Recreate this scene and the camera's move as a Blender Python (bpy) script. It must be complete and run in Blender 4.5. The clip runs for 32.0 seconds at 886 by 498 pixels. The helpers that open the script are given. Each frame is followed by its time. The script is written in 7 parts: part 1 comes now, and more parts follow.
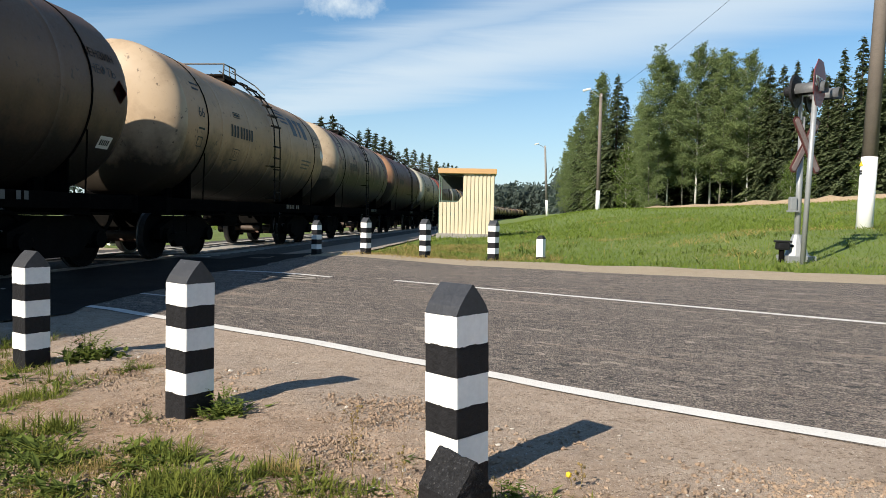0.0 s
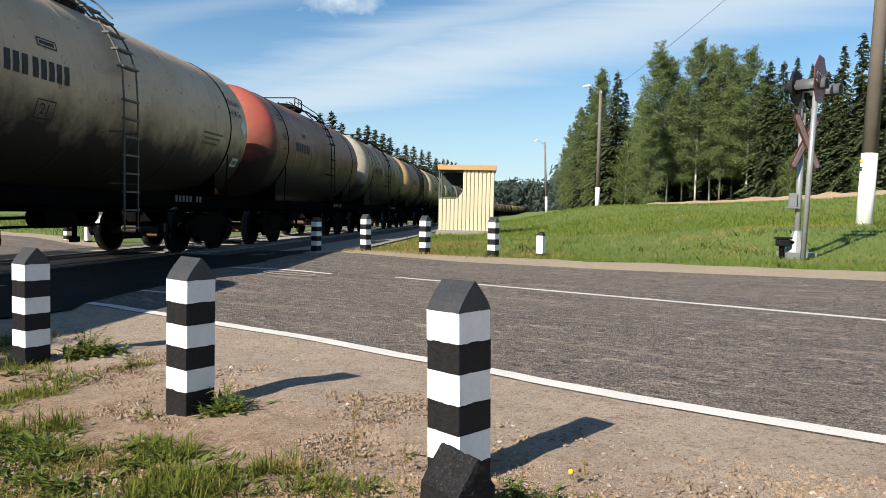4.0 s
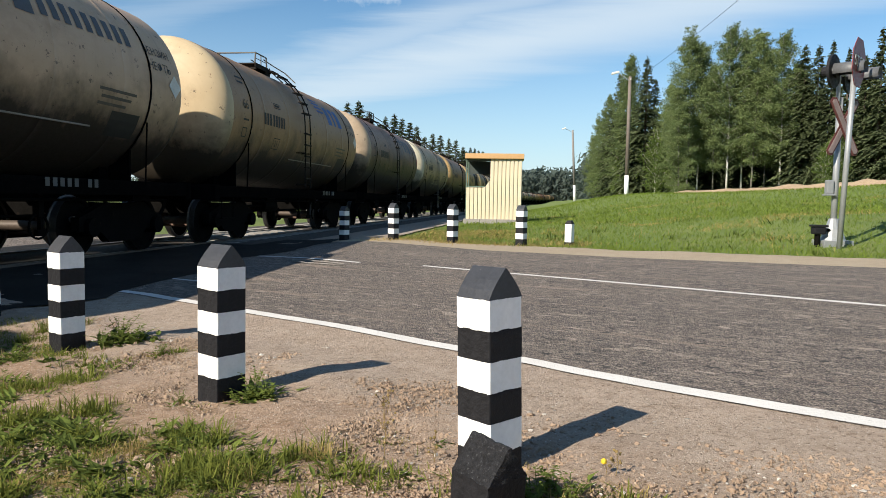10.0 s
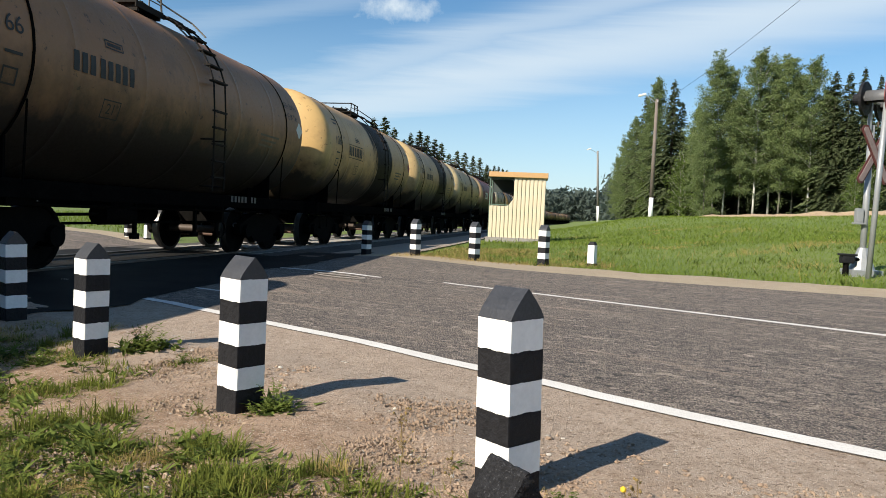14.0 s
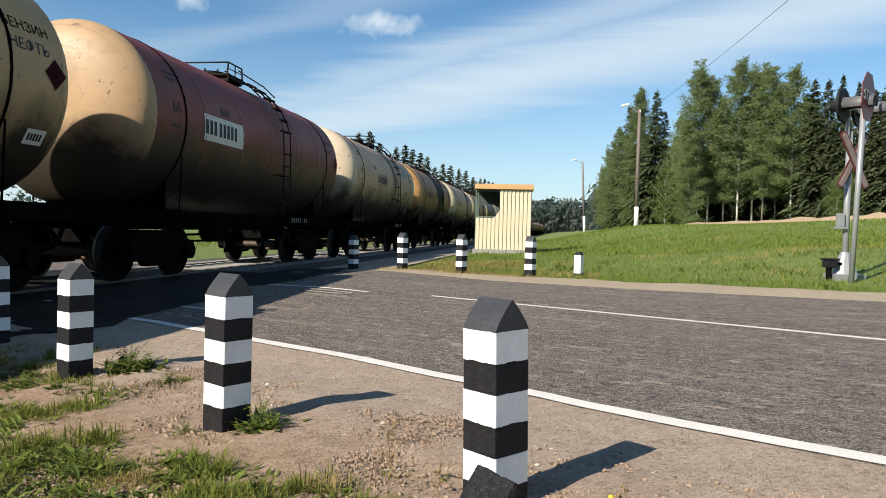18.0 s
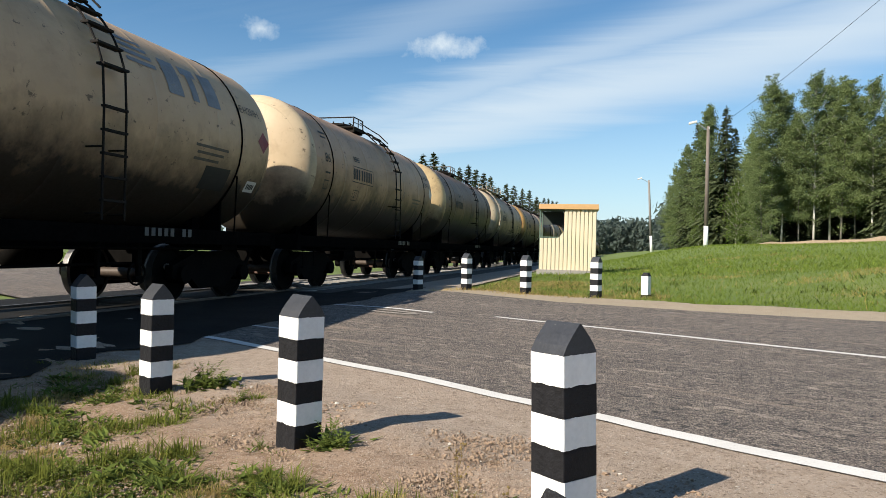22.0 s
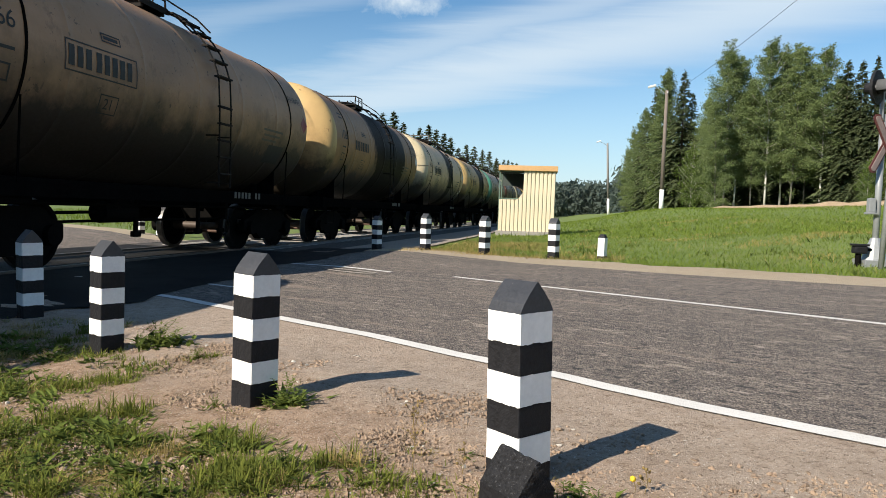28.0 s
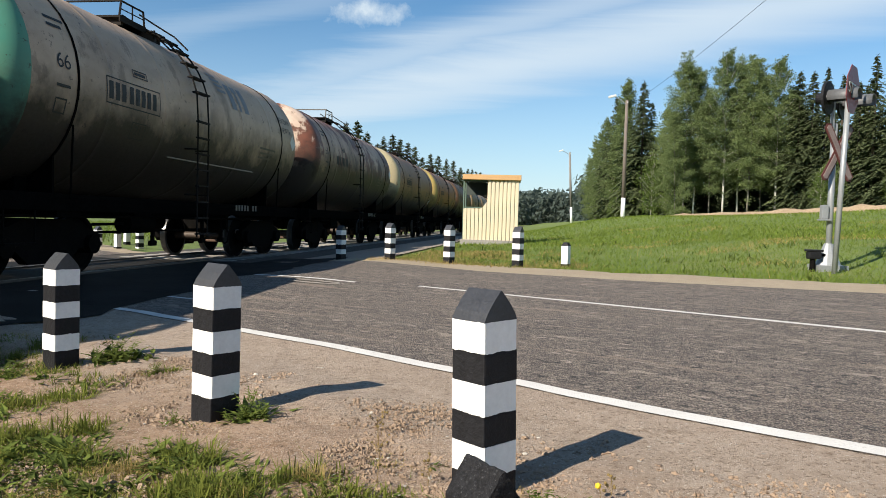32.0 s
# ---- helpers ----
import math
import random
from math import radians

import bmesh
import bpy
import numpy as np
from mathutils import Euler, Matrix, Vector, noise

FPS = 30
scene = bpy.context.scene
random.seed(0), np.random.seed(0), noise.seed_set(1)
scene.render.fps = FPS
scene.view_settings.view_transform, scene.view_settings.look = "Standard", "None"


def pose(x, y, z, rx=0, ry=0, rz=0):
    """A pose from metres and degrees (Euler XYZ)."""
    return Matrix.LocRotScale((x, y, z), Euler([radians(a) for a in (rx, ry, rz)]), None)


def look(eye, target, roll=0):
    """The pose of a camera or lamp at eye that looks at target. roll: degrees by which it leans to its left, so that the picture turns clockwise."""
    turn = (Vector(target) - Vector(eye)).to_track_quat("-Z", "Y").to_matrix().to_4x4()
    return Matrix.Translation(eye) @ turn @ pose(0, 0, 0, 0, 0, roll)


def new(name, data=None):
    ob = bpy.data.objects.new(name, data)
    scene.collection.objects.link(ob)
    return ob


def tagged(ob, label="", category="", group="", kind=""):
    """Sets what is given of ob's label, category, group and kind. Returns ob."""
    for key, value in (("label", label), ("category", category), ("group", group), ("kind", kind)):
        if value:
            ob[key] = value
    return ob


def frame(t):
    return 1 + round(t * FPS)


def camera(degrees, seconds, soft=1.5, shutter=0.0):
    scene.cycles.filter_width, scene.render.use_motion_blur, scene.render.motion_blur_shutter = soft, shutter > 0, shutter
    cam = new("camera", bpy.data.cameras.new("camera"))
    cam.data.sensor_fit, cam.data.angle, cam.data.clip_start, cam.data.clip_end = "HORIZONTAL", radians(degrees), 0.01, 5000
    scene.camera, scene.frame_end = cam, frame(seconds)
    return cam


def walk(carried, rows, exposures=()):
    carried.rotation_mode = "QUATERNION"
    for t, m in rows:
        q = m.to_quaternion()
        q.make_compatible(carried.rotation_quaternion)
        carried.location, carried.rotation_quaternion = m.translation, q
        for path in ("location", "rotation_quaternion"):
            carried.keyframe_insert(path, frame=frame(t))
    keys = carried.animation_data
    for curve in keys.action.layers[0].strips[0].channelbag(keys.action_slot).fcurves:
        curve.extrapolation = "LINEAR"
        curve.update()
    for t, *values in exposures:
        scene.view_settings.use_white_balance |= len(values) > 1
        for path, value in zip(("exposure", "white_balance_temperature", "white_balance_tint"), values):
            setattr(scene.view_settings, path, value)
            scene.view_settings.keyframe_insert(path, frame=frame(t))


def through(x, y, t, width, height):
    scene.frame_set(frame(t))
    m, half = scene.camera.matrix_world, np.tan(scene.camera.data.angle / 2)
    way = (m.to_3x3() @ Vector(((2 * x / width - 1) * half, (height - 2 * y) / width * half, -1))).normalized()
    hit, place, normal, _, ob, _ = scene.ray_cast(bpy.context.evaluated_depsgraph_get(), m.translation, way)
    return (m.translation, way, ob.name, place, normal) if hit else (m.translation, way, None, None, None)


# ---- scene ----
# ---- camera and its walk ----
CLIP = 32.0
cam = camera(64.2, CLIP, soft=0.75)
# seconds, place (m), yaw, pitch, roll (degrees)
PATH = [
    (0, -0.001, -0.001, 1.019, -0.01, -2.72, 1.17),
    (0.5, -0.001, 0.004, 1.018, -0.18, -3.18, 0.88),
    (1, 0.006, 0.006, 1.023, -0.06, -3.11, 1.30),
    (1.5, 0.003, 0.003, 1.020, -0.16, -2.38, 1.75),
    (2, -0.002, -0.000, 1.024, 0.04, -2.36, 1.59),
    (2.5, -0.009, 0.002, 1.021, -0.09, -2.37, 1.26),
    (3, -0.007, 0.009, 1.018, -0.94, -2.84, 1.34),
    (3.5, -0.010, 0.008, 1.019, -0.41, -3.03, 1.54),
    (5.5, -0.006, 0.026, 1.013, 0.76, -2.77, 0.09),
    (6, -0.003, 0.030, 1.015, 0.47, -3.31, 0.42),
    (6.5, -0.007, 0.027, 1.012, 0.94, -3.50, 0.75),
    (7, -0.009, 0.024, 1.014, 0.62, -3.34, 0.60),
    (7.5, -0.007, 0.022, 1.022, 0.72, -3.02, 0.76),
    (8, -0.007, 0.023, 1.014, 1.16, -3.12, 0.80),
    (8.5, -0.005, 0.019, 1.015, 1.54, -3.10, 0.43),
    (9, -0.008, 0.031, 1.011, 2.07, -4.07, 0.60),
    (9.5, -0.007, 0.029, 1.018, 1.64, -3.72, 0.72),
    (10, -0.021, 0.038, 1.006, 2.13, -3.90, 0.93),
    (10.5, -0.006, 0.026, 1.012, 1.95, -3.33, 1.17),
    (11, -0.011, 0.038, 1.018, 2.28, -3.40, 0.96),
    (11.5, -0.011, 0.036, 1.019, 1.63, -3.03, 0.87),
    (12, -0.015, 0.046, 1.020, 1.39, -2.78, 1.10),
    (12.5, -0.016, 0.040, 1.015, 2.59, -2.93, 1.16),
    (13, -0.022, 0.037, 1.013, 2.99, -2.79, 1.14),
    (13.5, -0.021, 0.041, 1.011, 3.07, -2.71, 1.07),
    (14, -0.028, 0.049, 1.012, 3.90, -2.60, 2.58),
    (14.5, -0.025, 0.034, 1.019, 4.22, -1.59, 1.68),
    (15, -0.022, 0.035, 1.012, 4.09, -1.46, 1.43),
    (15.5, -0.022, 0.031, 1.019, 4.10, -1.26, 2.04),
    (17.5, -0.017, 0.036, 1.011, 3.61, -1.47, 1.60),
    (18, -0.012, 0.037, 1.012, 2.94, -1.51, 1.41),
    (18.5, -0.012, 0.035, 1.009, 3.55, -2.30, 1.46),
    (19, -0.014, 0.033, 1.014, 4.64, -1.81, 1.16),
    (19.5, -0.016, 0.027, 1.018, 5.04, -0.83, 1.50),
    (20, -0.023, 0.028, 1.016, 5.31, -0.61, 1.19),
    (20.5, -0.018, 0.030, 1.017, 4.35, -0.74, 1.35),
    (21, -0.017, 0.017, 1.017, 5.18, -1.17, 1.27),
    (21.5, -0.024, 0.008, 1.014, 6.58, -1.63, 0.88),
    (22, -0.025, -0.011, 1.025, 8.10, -0.00, 1.32),
    (22.5, -0.018, 0.016, 1.020, 7.07, -0.81, 1.11),
    (23, -0.015, 0.021, 1.022, 7.02, -1.43, 0.60),
    (23.5, -0.010, 0.027, 1.022, 7.05, -1.72, 0.67),
    (24, -0.010, 0.022, 1.023, 7.49, -1.80, 0.77),
    (24.5, -0.008, 0.025, 1.021, 7.71, -1.44, 0.75),
    (25, -0.015, 0.027, 1.026, 6.09, -1.48, 1.68),
    (25.5, -0.018, 0.025, 1.022, 5.22, -1.10, 2.06),
    (27.5, -0.022, 0.027, 1.024, 4.81, -2.31, 1.89),
    (28, -0.024, 0.014, 1.014, 4.71, -3.10, 1.98),
    (28.5, -0.023, 0.019, 1.016, 4.63, -3.49, 1.66),
    (29, -0.023, 0.019, 1.016, 4.19, -3.68, 1.83),
    (29.5, -0.018, 0.024, 1.013, 4.65, -3.88, 0.92),
    (30, -0.025, 0.023, 1.015, 5.04, -4.33, 1.15),
    (30.5, -0.027, 0.016, 1.014, 4.67, -3.62, 1.31),
    (31, -0.026, 0.025, 1.009, 4.62, -3.88, 0.96),
    (31.5, -0.021, 0.030, 1.012, 2.90, -3.17, 1.25),
    (32, -0.019, 0.028, 1.013, 1.89, -2.26, 1.58),
]


def aim(x, y, z, yaw, pitch, roll):
    a, b = radians(yaw), radians(pitch)
    return look((x, y, z), (x - math.sin(a) * math.cos(b), y + math.cos(a) * math.cos(b), z + math.sin(b)), roll)


walk(cam, [(t, aim(*row)) for t, *row in PATH])

# ---- world, sun and exposure ----
SUN_AZ, SUN_EL = 45.0, 36.0           # the light travels towards this bearing (from +y to +x)
scene.view_settings.exposure = 0.70


def nodes_of(mat_or_world):
    mat_or_world.use_nodes = True
    tree = mat_or_world.node_tree
    tree.nodes.clear()
    return tree


def nd(tree, kind, **inputs):
    n = tree.nodes.new(kind)
    for key, value in inputs.items():
        n.inputs[key.replace("_", " ")].default_value = value
    return n


def make_world():
    world = bpy.data.worlds.new("sky")
    scene.world = world
    tree = nodes_of(world)
    L = tree.links.new
    sky = tree.nodes.new("ShaderNodeTexSky")
    sky.sky_type, sky.sun_disc = "NISHITA", False
    sky.sun_elevation = radians(SUN_EL)
    sky.sun_rotation = radians(SUN_AZ + 180)
    sky.air_density, sky.dust_density, sky.ozone_density = 1.0, 0.3, 3.0
    co = tree.nodes.new("ShaderNodeTexCoord")
    sep = tree.nodes.new("ShaderNodeSeparateXYZ")
    L(co.outputs["Generated"], sep.inputs[0])

    def math_node(op, a, b=None, c=None, clamp=False):
        m = tree.nodes.new("ShaderNodeMath")
        m.operation, m.use_clamp = op, clamp
        for i, v in enumerate((a, b, c)):
            if v is None:
                continue
            if isinstance(v, (int, float)):
                m.inputs[i].default_value = v
            else:
                L(v, m.inputs[i])
        return m.outputs[0]

    # a cloud layer: the ray meets a flat sheet high above
    inv = math_node("DIVIDE", 1.0, math_node("ADD", math_node("MAXIMUM", sep.outputs[2], 0.0), 0.12))
    flat = tree.nodes.new("ShaderNodeCombineXYZ")
    L(math_node("MULTIPLY", sep.outputs[0], inv), flat.inputs[0])
    L(math_node("MULTIPLY", sep.outputs[1], inv), flat.inputs[1])
    mapn = tree.nodes.new("ShaderNodeMapping")
    mapn.inputs["Rotation"].default_value = (0, 0, radians(CLOUD_TURN))
    mapn.inputs["Scale"].default_value = (0.35, 1.5, 1.0)
    mapn.inputs["Location"].default_value = CLOUD_SHIFT
    L(flat.outputs[0], mapn.inputs[0])
    n1 = nd(tree, "ShaderNodeTexNoise", Scale=1.1, Detail=7.0, Roughness=0.62, Distortion=0.5)
    L(mapn.outputs[0], n1.inputs["Vector"])
    ramp = tree.nodes.new("ShaderNodeValToRGB")
    ramp.color_ramp.elements[0].position, ramp.color_ramp.elements[1].position = 0.40, 0.80
    L(n1.outputs[0], ramp.inputs[0])
    cloud = math_node("MULTIPLY", ramp.outputs[0], 0.13)
    # a broad white band of thin cloud that climbs to the right
    for (az0, el0), (az1, el1), width, dense in BANDS:
        ends = [Vector((math.sin(radians(a)) * math.cos(radians(e)), math.cos(radians(a)) * math.cos(radians(e)), math.sin(radians(e)))) for a, e in ((az0, el0), (az1, el1))]
        dot = tree.nodes.new("ShaderNodeVectorMath"); dot.operation = "DOT_PRODUCT"; dot.inputs[1].default_value = ends[0].cross(ends[1]).normalized()
        L(co.outputs["Generated"], dot.inputs[0])
        wob = math_node("MULTIPLY", math_node("SUBTRACT", n1.outputs[0], 0.5), 0.11)
        off = math_node("DIVIDE", math_node("ADD", dot.outputs["Value"], wob), radians(width))
        body = math_node("MULTIPLY", math_node("POWER", 2.718, math_node("MULTIPLY", math_node("MULTIPLY", off, off), -1.0)), dense)
        cloud = math_node("MAXIMUM", cloud, math_node("MULTIPLY", body, math_node("ADD", 0.55, math_node("MULTIPLY", n1.outputs[0], 0.8))))
    # small puffs low over the horizon and beside the train
    n2 = nd(tree, "ShaderNodeTexNoise", Scale=38.0, Detail=5.0, Roughness=0.6)
    L(co.outputs["Generated"], n2.inputs["Vector"])
    for az, el, wide, high, dense in PUFFS:
        c = Vector((math.sin(radians(az)) * math.cos(radians(el)), math.cos(radians(az)) * math.cos(radians(el)), math.sin(radians(el))))
        right = Vector((c.y, -c.x, 0)).normalized()
        up = right.cross(c)
        d1 = tree.nodes.new("ShaderNodeVectorMath"); d1.operation = "DOT_PRODUCT"; d1.inputs[1].default_value = right
        d2 = tree.nodes.new("ShaderNodeVectorMath"); d2.operation = "DOT_PRODUCT"; d2.inputs[1].default_value = up
        d3 = tree.nodes.new("ShaderNodeVectorMath"); d3.operation = "DOT_PRODUCT"; d3.inputs[1].default_value = c
        for dd in (d1, d2, d3):
            L(co.outputs["Generated"], dd.inputs[0])
        u = math_node("DIVIDE", d1.outputs["Value"], radians(wide))
        v = math_node("DIVIDE", math_node("SUBTRACT", d2.outputs["Value"], math.sin(0)), radians(high))
        r2 = math_node("ADD", math_node("MULTIPLY", u, u), math_node("MULTIPLY", v, v))
        body = math_node("SUBTRACT", 1.0, math_node("SQRT", r2))
        body = math_node("ADD", body, math_node("MULTIPLY", math_node("SUBTRACT", n2.outputs[0], 0.5), 2.2))
        body = math_node("MULTIPLY", math_node("MULTIPLY", body, 0.9, clamp=True), dense)
        body = math_node("MULTIPLY", body, math_node("GREATER_THAN", d3.outputs["Value"], 0.5))
        cloud = math_node("MAXIMUM", cloud, body)
    low = math_node("SUBTRACT", 1.0, math_node("MULTIPLY", math_node("MAXIMUM", sep.outputs[2], 0.0), 2.9), clamp=True)
    cloud = math_node("MAXIMUM", cloud, math_node("MULTIPLY", math_node("MULTIPLY", low, low), 0.80))
    mix = tree.nodes.new("ShaderNodeMixRGB")
    mix.inputs[2].default_value = (7.4, 8.4, 9.1, 1)
    L(cloud, mix.inputs[0])
    tint = tree.nodes.new("ShaderNodeMixRGB")
    tint.blend_type = "MULTIPLY"
    tint.inputs[0].default_value, tint.inputs[2].default_value = 1.0, (0.79, 1.145, 1.27, 1)
    L(sky.outputs[0], tint.inputs[1])
    L(tint.outputs[0], mix.inputs[1])
    bg = nd(tree, "ShaderNodeBackground", Strength=SKY)
    L(mix.outputs[0], bg.inputs[0])
    out = tree.nodes.new("ShaderNodeOutputWorld")
    L(bg.outputs[0], out.inputs[0])


SKY = 0.064
CLOUD_TURN, CLOUD_SHIFT = 62.0, (1.3, 0.4, 0.0)
BANDS = [((-14.0, 8.0), (30.0, 17.0), 2.9, 0.80), ((-10.0, 18.0), (25.0, 25.0), 1.5, 0.28), ((0.0, 5.5), (30.0, 8.0), 2.2, 0.30), ((-6.0, 13.0), (30.0, 21.0), 1.6, 0.55)]
PUFFS = [(-8.5, 16.0, 3.2, 1.3, 0.9), (6.0, 5.2, 2.4, 0.5, 0.6), (6.5, 2.6, 3.0, 0.6, 0.45), (-23.0, 16.5, 1.5, 0.9, 0.8)]
make_world()

lamp = bpy.data.lights.new("sun", "SUN")
lamp.energy, lamp.angle, lamp.color = 5.0, radians(0.53), (1.0, 0.915, 0.785)
sun = new("sun", lamp)
sun.matrix_world = look((-30 * math.sin(radians(SUN_AZ)), -30 * math.cos(radians(SUN_AZ)), 30 * math.tan(radians(SUN_EL))), (0, 0, 0))

# ---- materials ----
MATS = {}


def material(name, base, rough=0.8, metal=0.0, vary=0.25, scale=6.0, fine=60.0, bump=0.15, tint=None, spots=None, spec=0.4, specks=None):
    """A procedural surface: a base colour that drifts at a large and a fine scale, with relief and uneven gloss."""
    if name in MATS:
        return MATS[name]
    mat = bpy.data.materials.new(name)
    tree = nodes_of(mat)
    L = tree.links.new
    co = tree.nodes.new("ShaderNodeTexCoord")
    big = nd(tree, "ShaderNodeTexNoise", Scale=scale, Detail=5.0, Roughness=0.6)
    small = nd(tree, "ShaderNodeTexNoise", Scale=fine, Detail=3.0, Roughness=0.65)
    for n in (big, small):
        L(co.outputs["Object"], n.inputs["Vector"])
    add = tree.nodes.new("ShaderNodeMath"); add.operation = "ADD"
    L(big.outputs[0], add.inputs[0]); L(small.outputs[0], add.inputs[1])
    ramp = tree.nodes.new("ShaderNodeMapRange")
    ramp.inputs["From Min"].default_value, ramp.inputs["From Max"].default_value = 0.65, 1.35
    L(add.outputs[0], ramp.inputs[0])
    mix = tree.nodes.new("ShaderNodeMixRGB")
    lo = [c * (1 - vary) for c in base]
    hi = [min(1, c * (1 + vary)) for c in (tint or base)]
    mix.inputs[1].default_value, mix.inputs[2].default_value = (*lo, 1), (*hi, 1)
    L(ramp.outputs[0], mix.inputs[0])
    colour = mix.outputs[0]
    for sc, low, high, col in [q for q in (spots, specks) if q]:
        sp = nd(tree, "ShaderNodeTexNoise", Scale=sc, Detail=6.0, Roughness=0.7)
        L(co.outputs["Object"], sp.inputs["Vector"])
        mr = tree.nodes.new("ShaderNodeMapRange")
        mr.inputs["From Min"].default_value, mr.inputs["From Max"].default_value = low, high
        L(sp.outputs[0], mr.inputs[0])
        m2 = tree.nodes.new("ShaderNodeMixRGB")
        m2.inputs[2].default_value = (*col, 1)
        L(mr.outputs[0], m2.inputs[0]); L(colour, m2.inputs[1])
        colour = m2.outputs[0]
    bsdf = nd(tree, "ShaderNodeBsdfPrincipled", Metallic=metal)
    bsdf.inputs["Specular IOR Level"].default_value = spec
    L(colour, bsdf.inputs["Base Color"])
    rr = tree.nodes.new("ShaderNodeMapRange")
    rr.inputs["To Min"].default_value, rr.inputs["To Max"].default_value = max(0.05, rough - 0.12), min(1.0, rough + 0.12)
    L(small.outputs[0], rr.inputs[0]); L(rr.outputs[0], bsdf.inputs["Roughness"])
    if bump:
        bp = nd(tree, "ShaderNodeBump", Strength=bump, Distance=0.02)
        L(add.outputs[0], bp.inputs["Height"]); L(bp.outputs[0], bsdf.inputs["Normal"])
    out = tree.nodes.new("ShaderNodeOutputMaterial")
    L(bsdf.outputs[0], out.inputs[0])
    MATS[name] = mat
    return mat


def leaf_material(name, base, vary=0.35, through=0.35):
    """Foliage: varied from piece to piece, with some light passing through."""
    mat = bpy.data.materials.new(name)
    tree = nodes_of(mat)
    L = tree.links.new
    geo = tree.nodes.new("ShaderNodeNewGeometry")
    info = tree.nodes.new("ShaderNodeObjectInfo")
    add = tree.nodes.new("ShaderNodeMath"); add.operation = "MULTIPLY_ADD"
    add.inputs[1].default_value = 0.3
    L(info.outputs["Random"], add.inputs[0]); 
    sc = tree.nodes.new("ShaderNodeMath"); sc.operation = "MULTIPLY"; sc.inputs[1].default_value = 0.7
    L(geo.outputs["Random Per Island"], sc.inputs[0]); L(sc.outputs[0], add.inputs[2])
    ramp = tree.nodes.new("ShaderNodeValToRGB")
    e = ramp.color_ramp.elements
    e[0].color = (*[c * (1 - vary) for c in base], 1)
    e[1].color = (base[0] * (1 + vary * 1.4), base[1] * (1 + vary), base[2] * (1 + vary * 0.4), 1)
    L(add.outputs[0], ramp.inputs[0])
    dif = nd(tree, "ShaderNodeBsdfDiffuse")
    tr = nd(tree, "ShaderNodeBsdfTranslucent")
    mix = tree.nodes.new("ShaderNodeMixShader"); mix.inputs[0].default_value = through
    L(ramp.outputs[0], dif.inputs[0]); L(ramp.outputs[0], tr.inputs[0])
    L(dif.outputs[0], mix.inputs[1]); L(tr.outputs[0], mix.inputs[2])
    out = tree.nodes.new("ShaderNodeOutputMaterial")
    L(mix.outputs[0], out.inputs[0])
    return mat


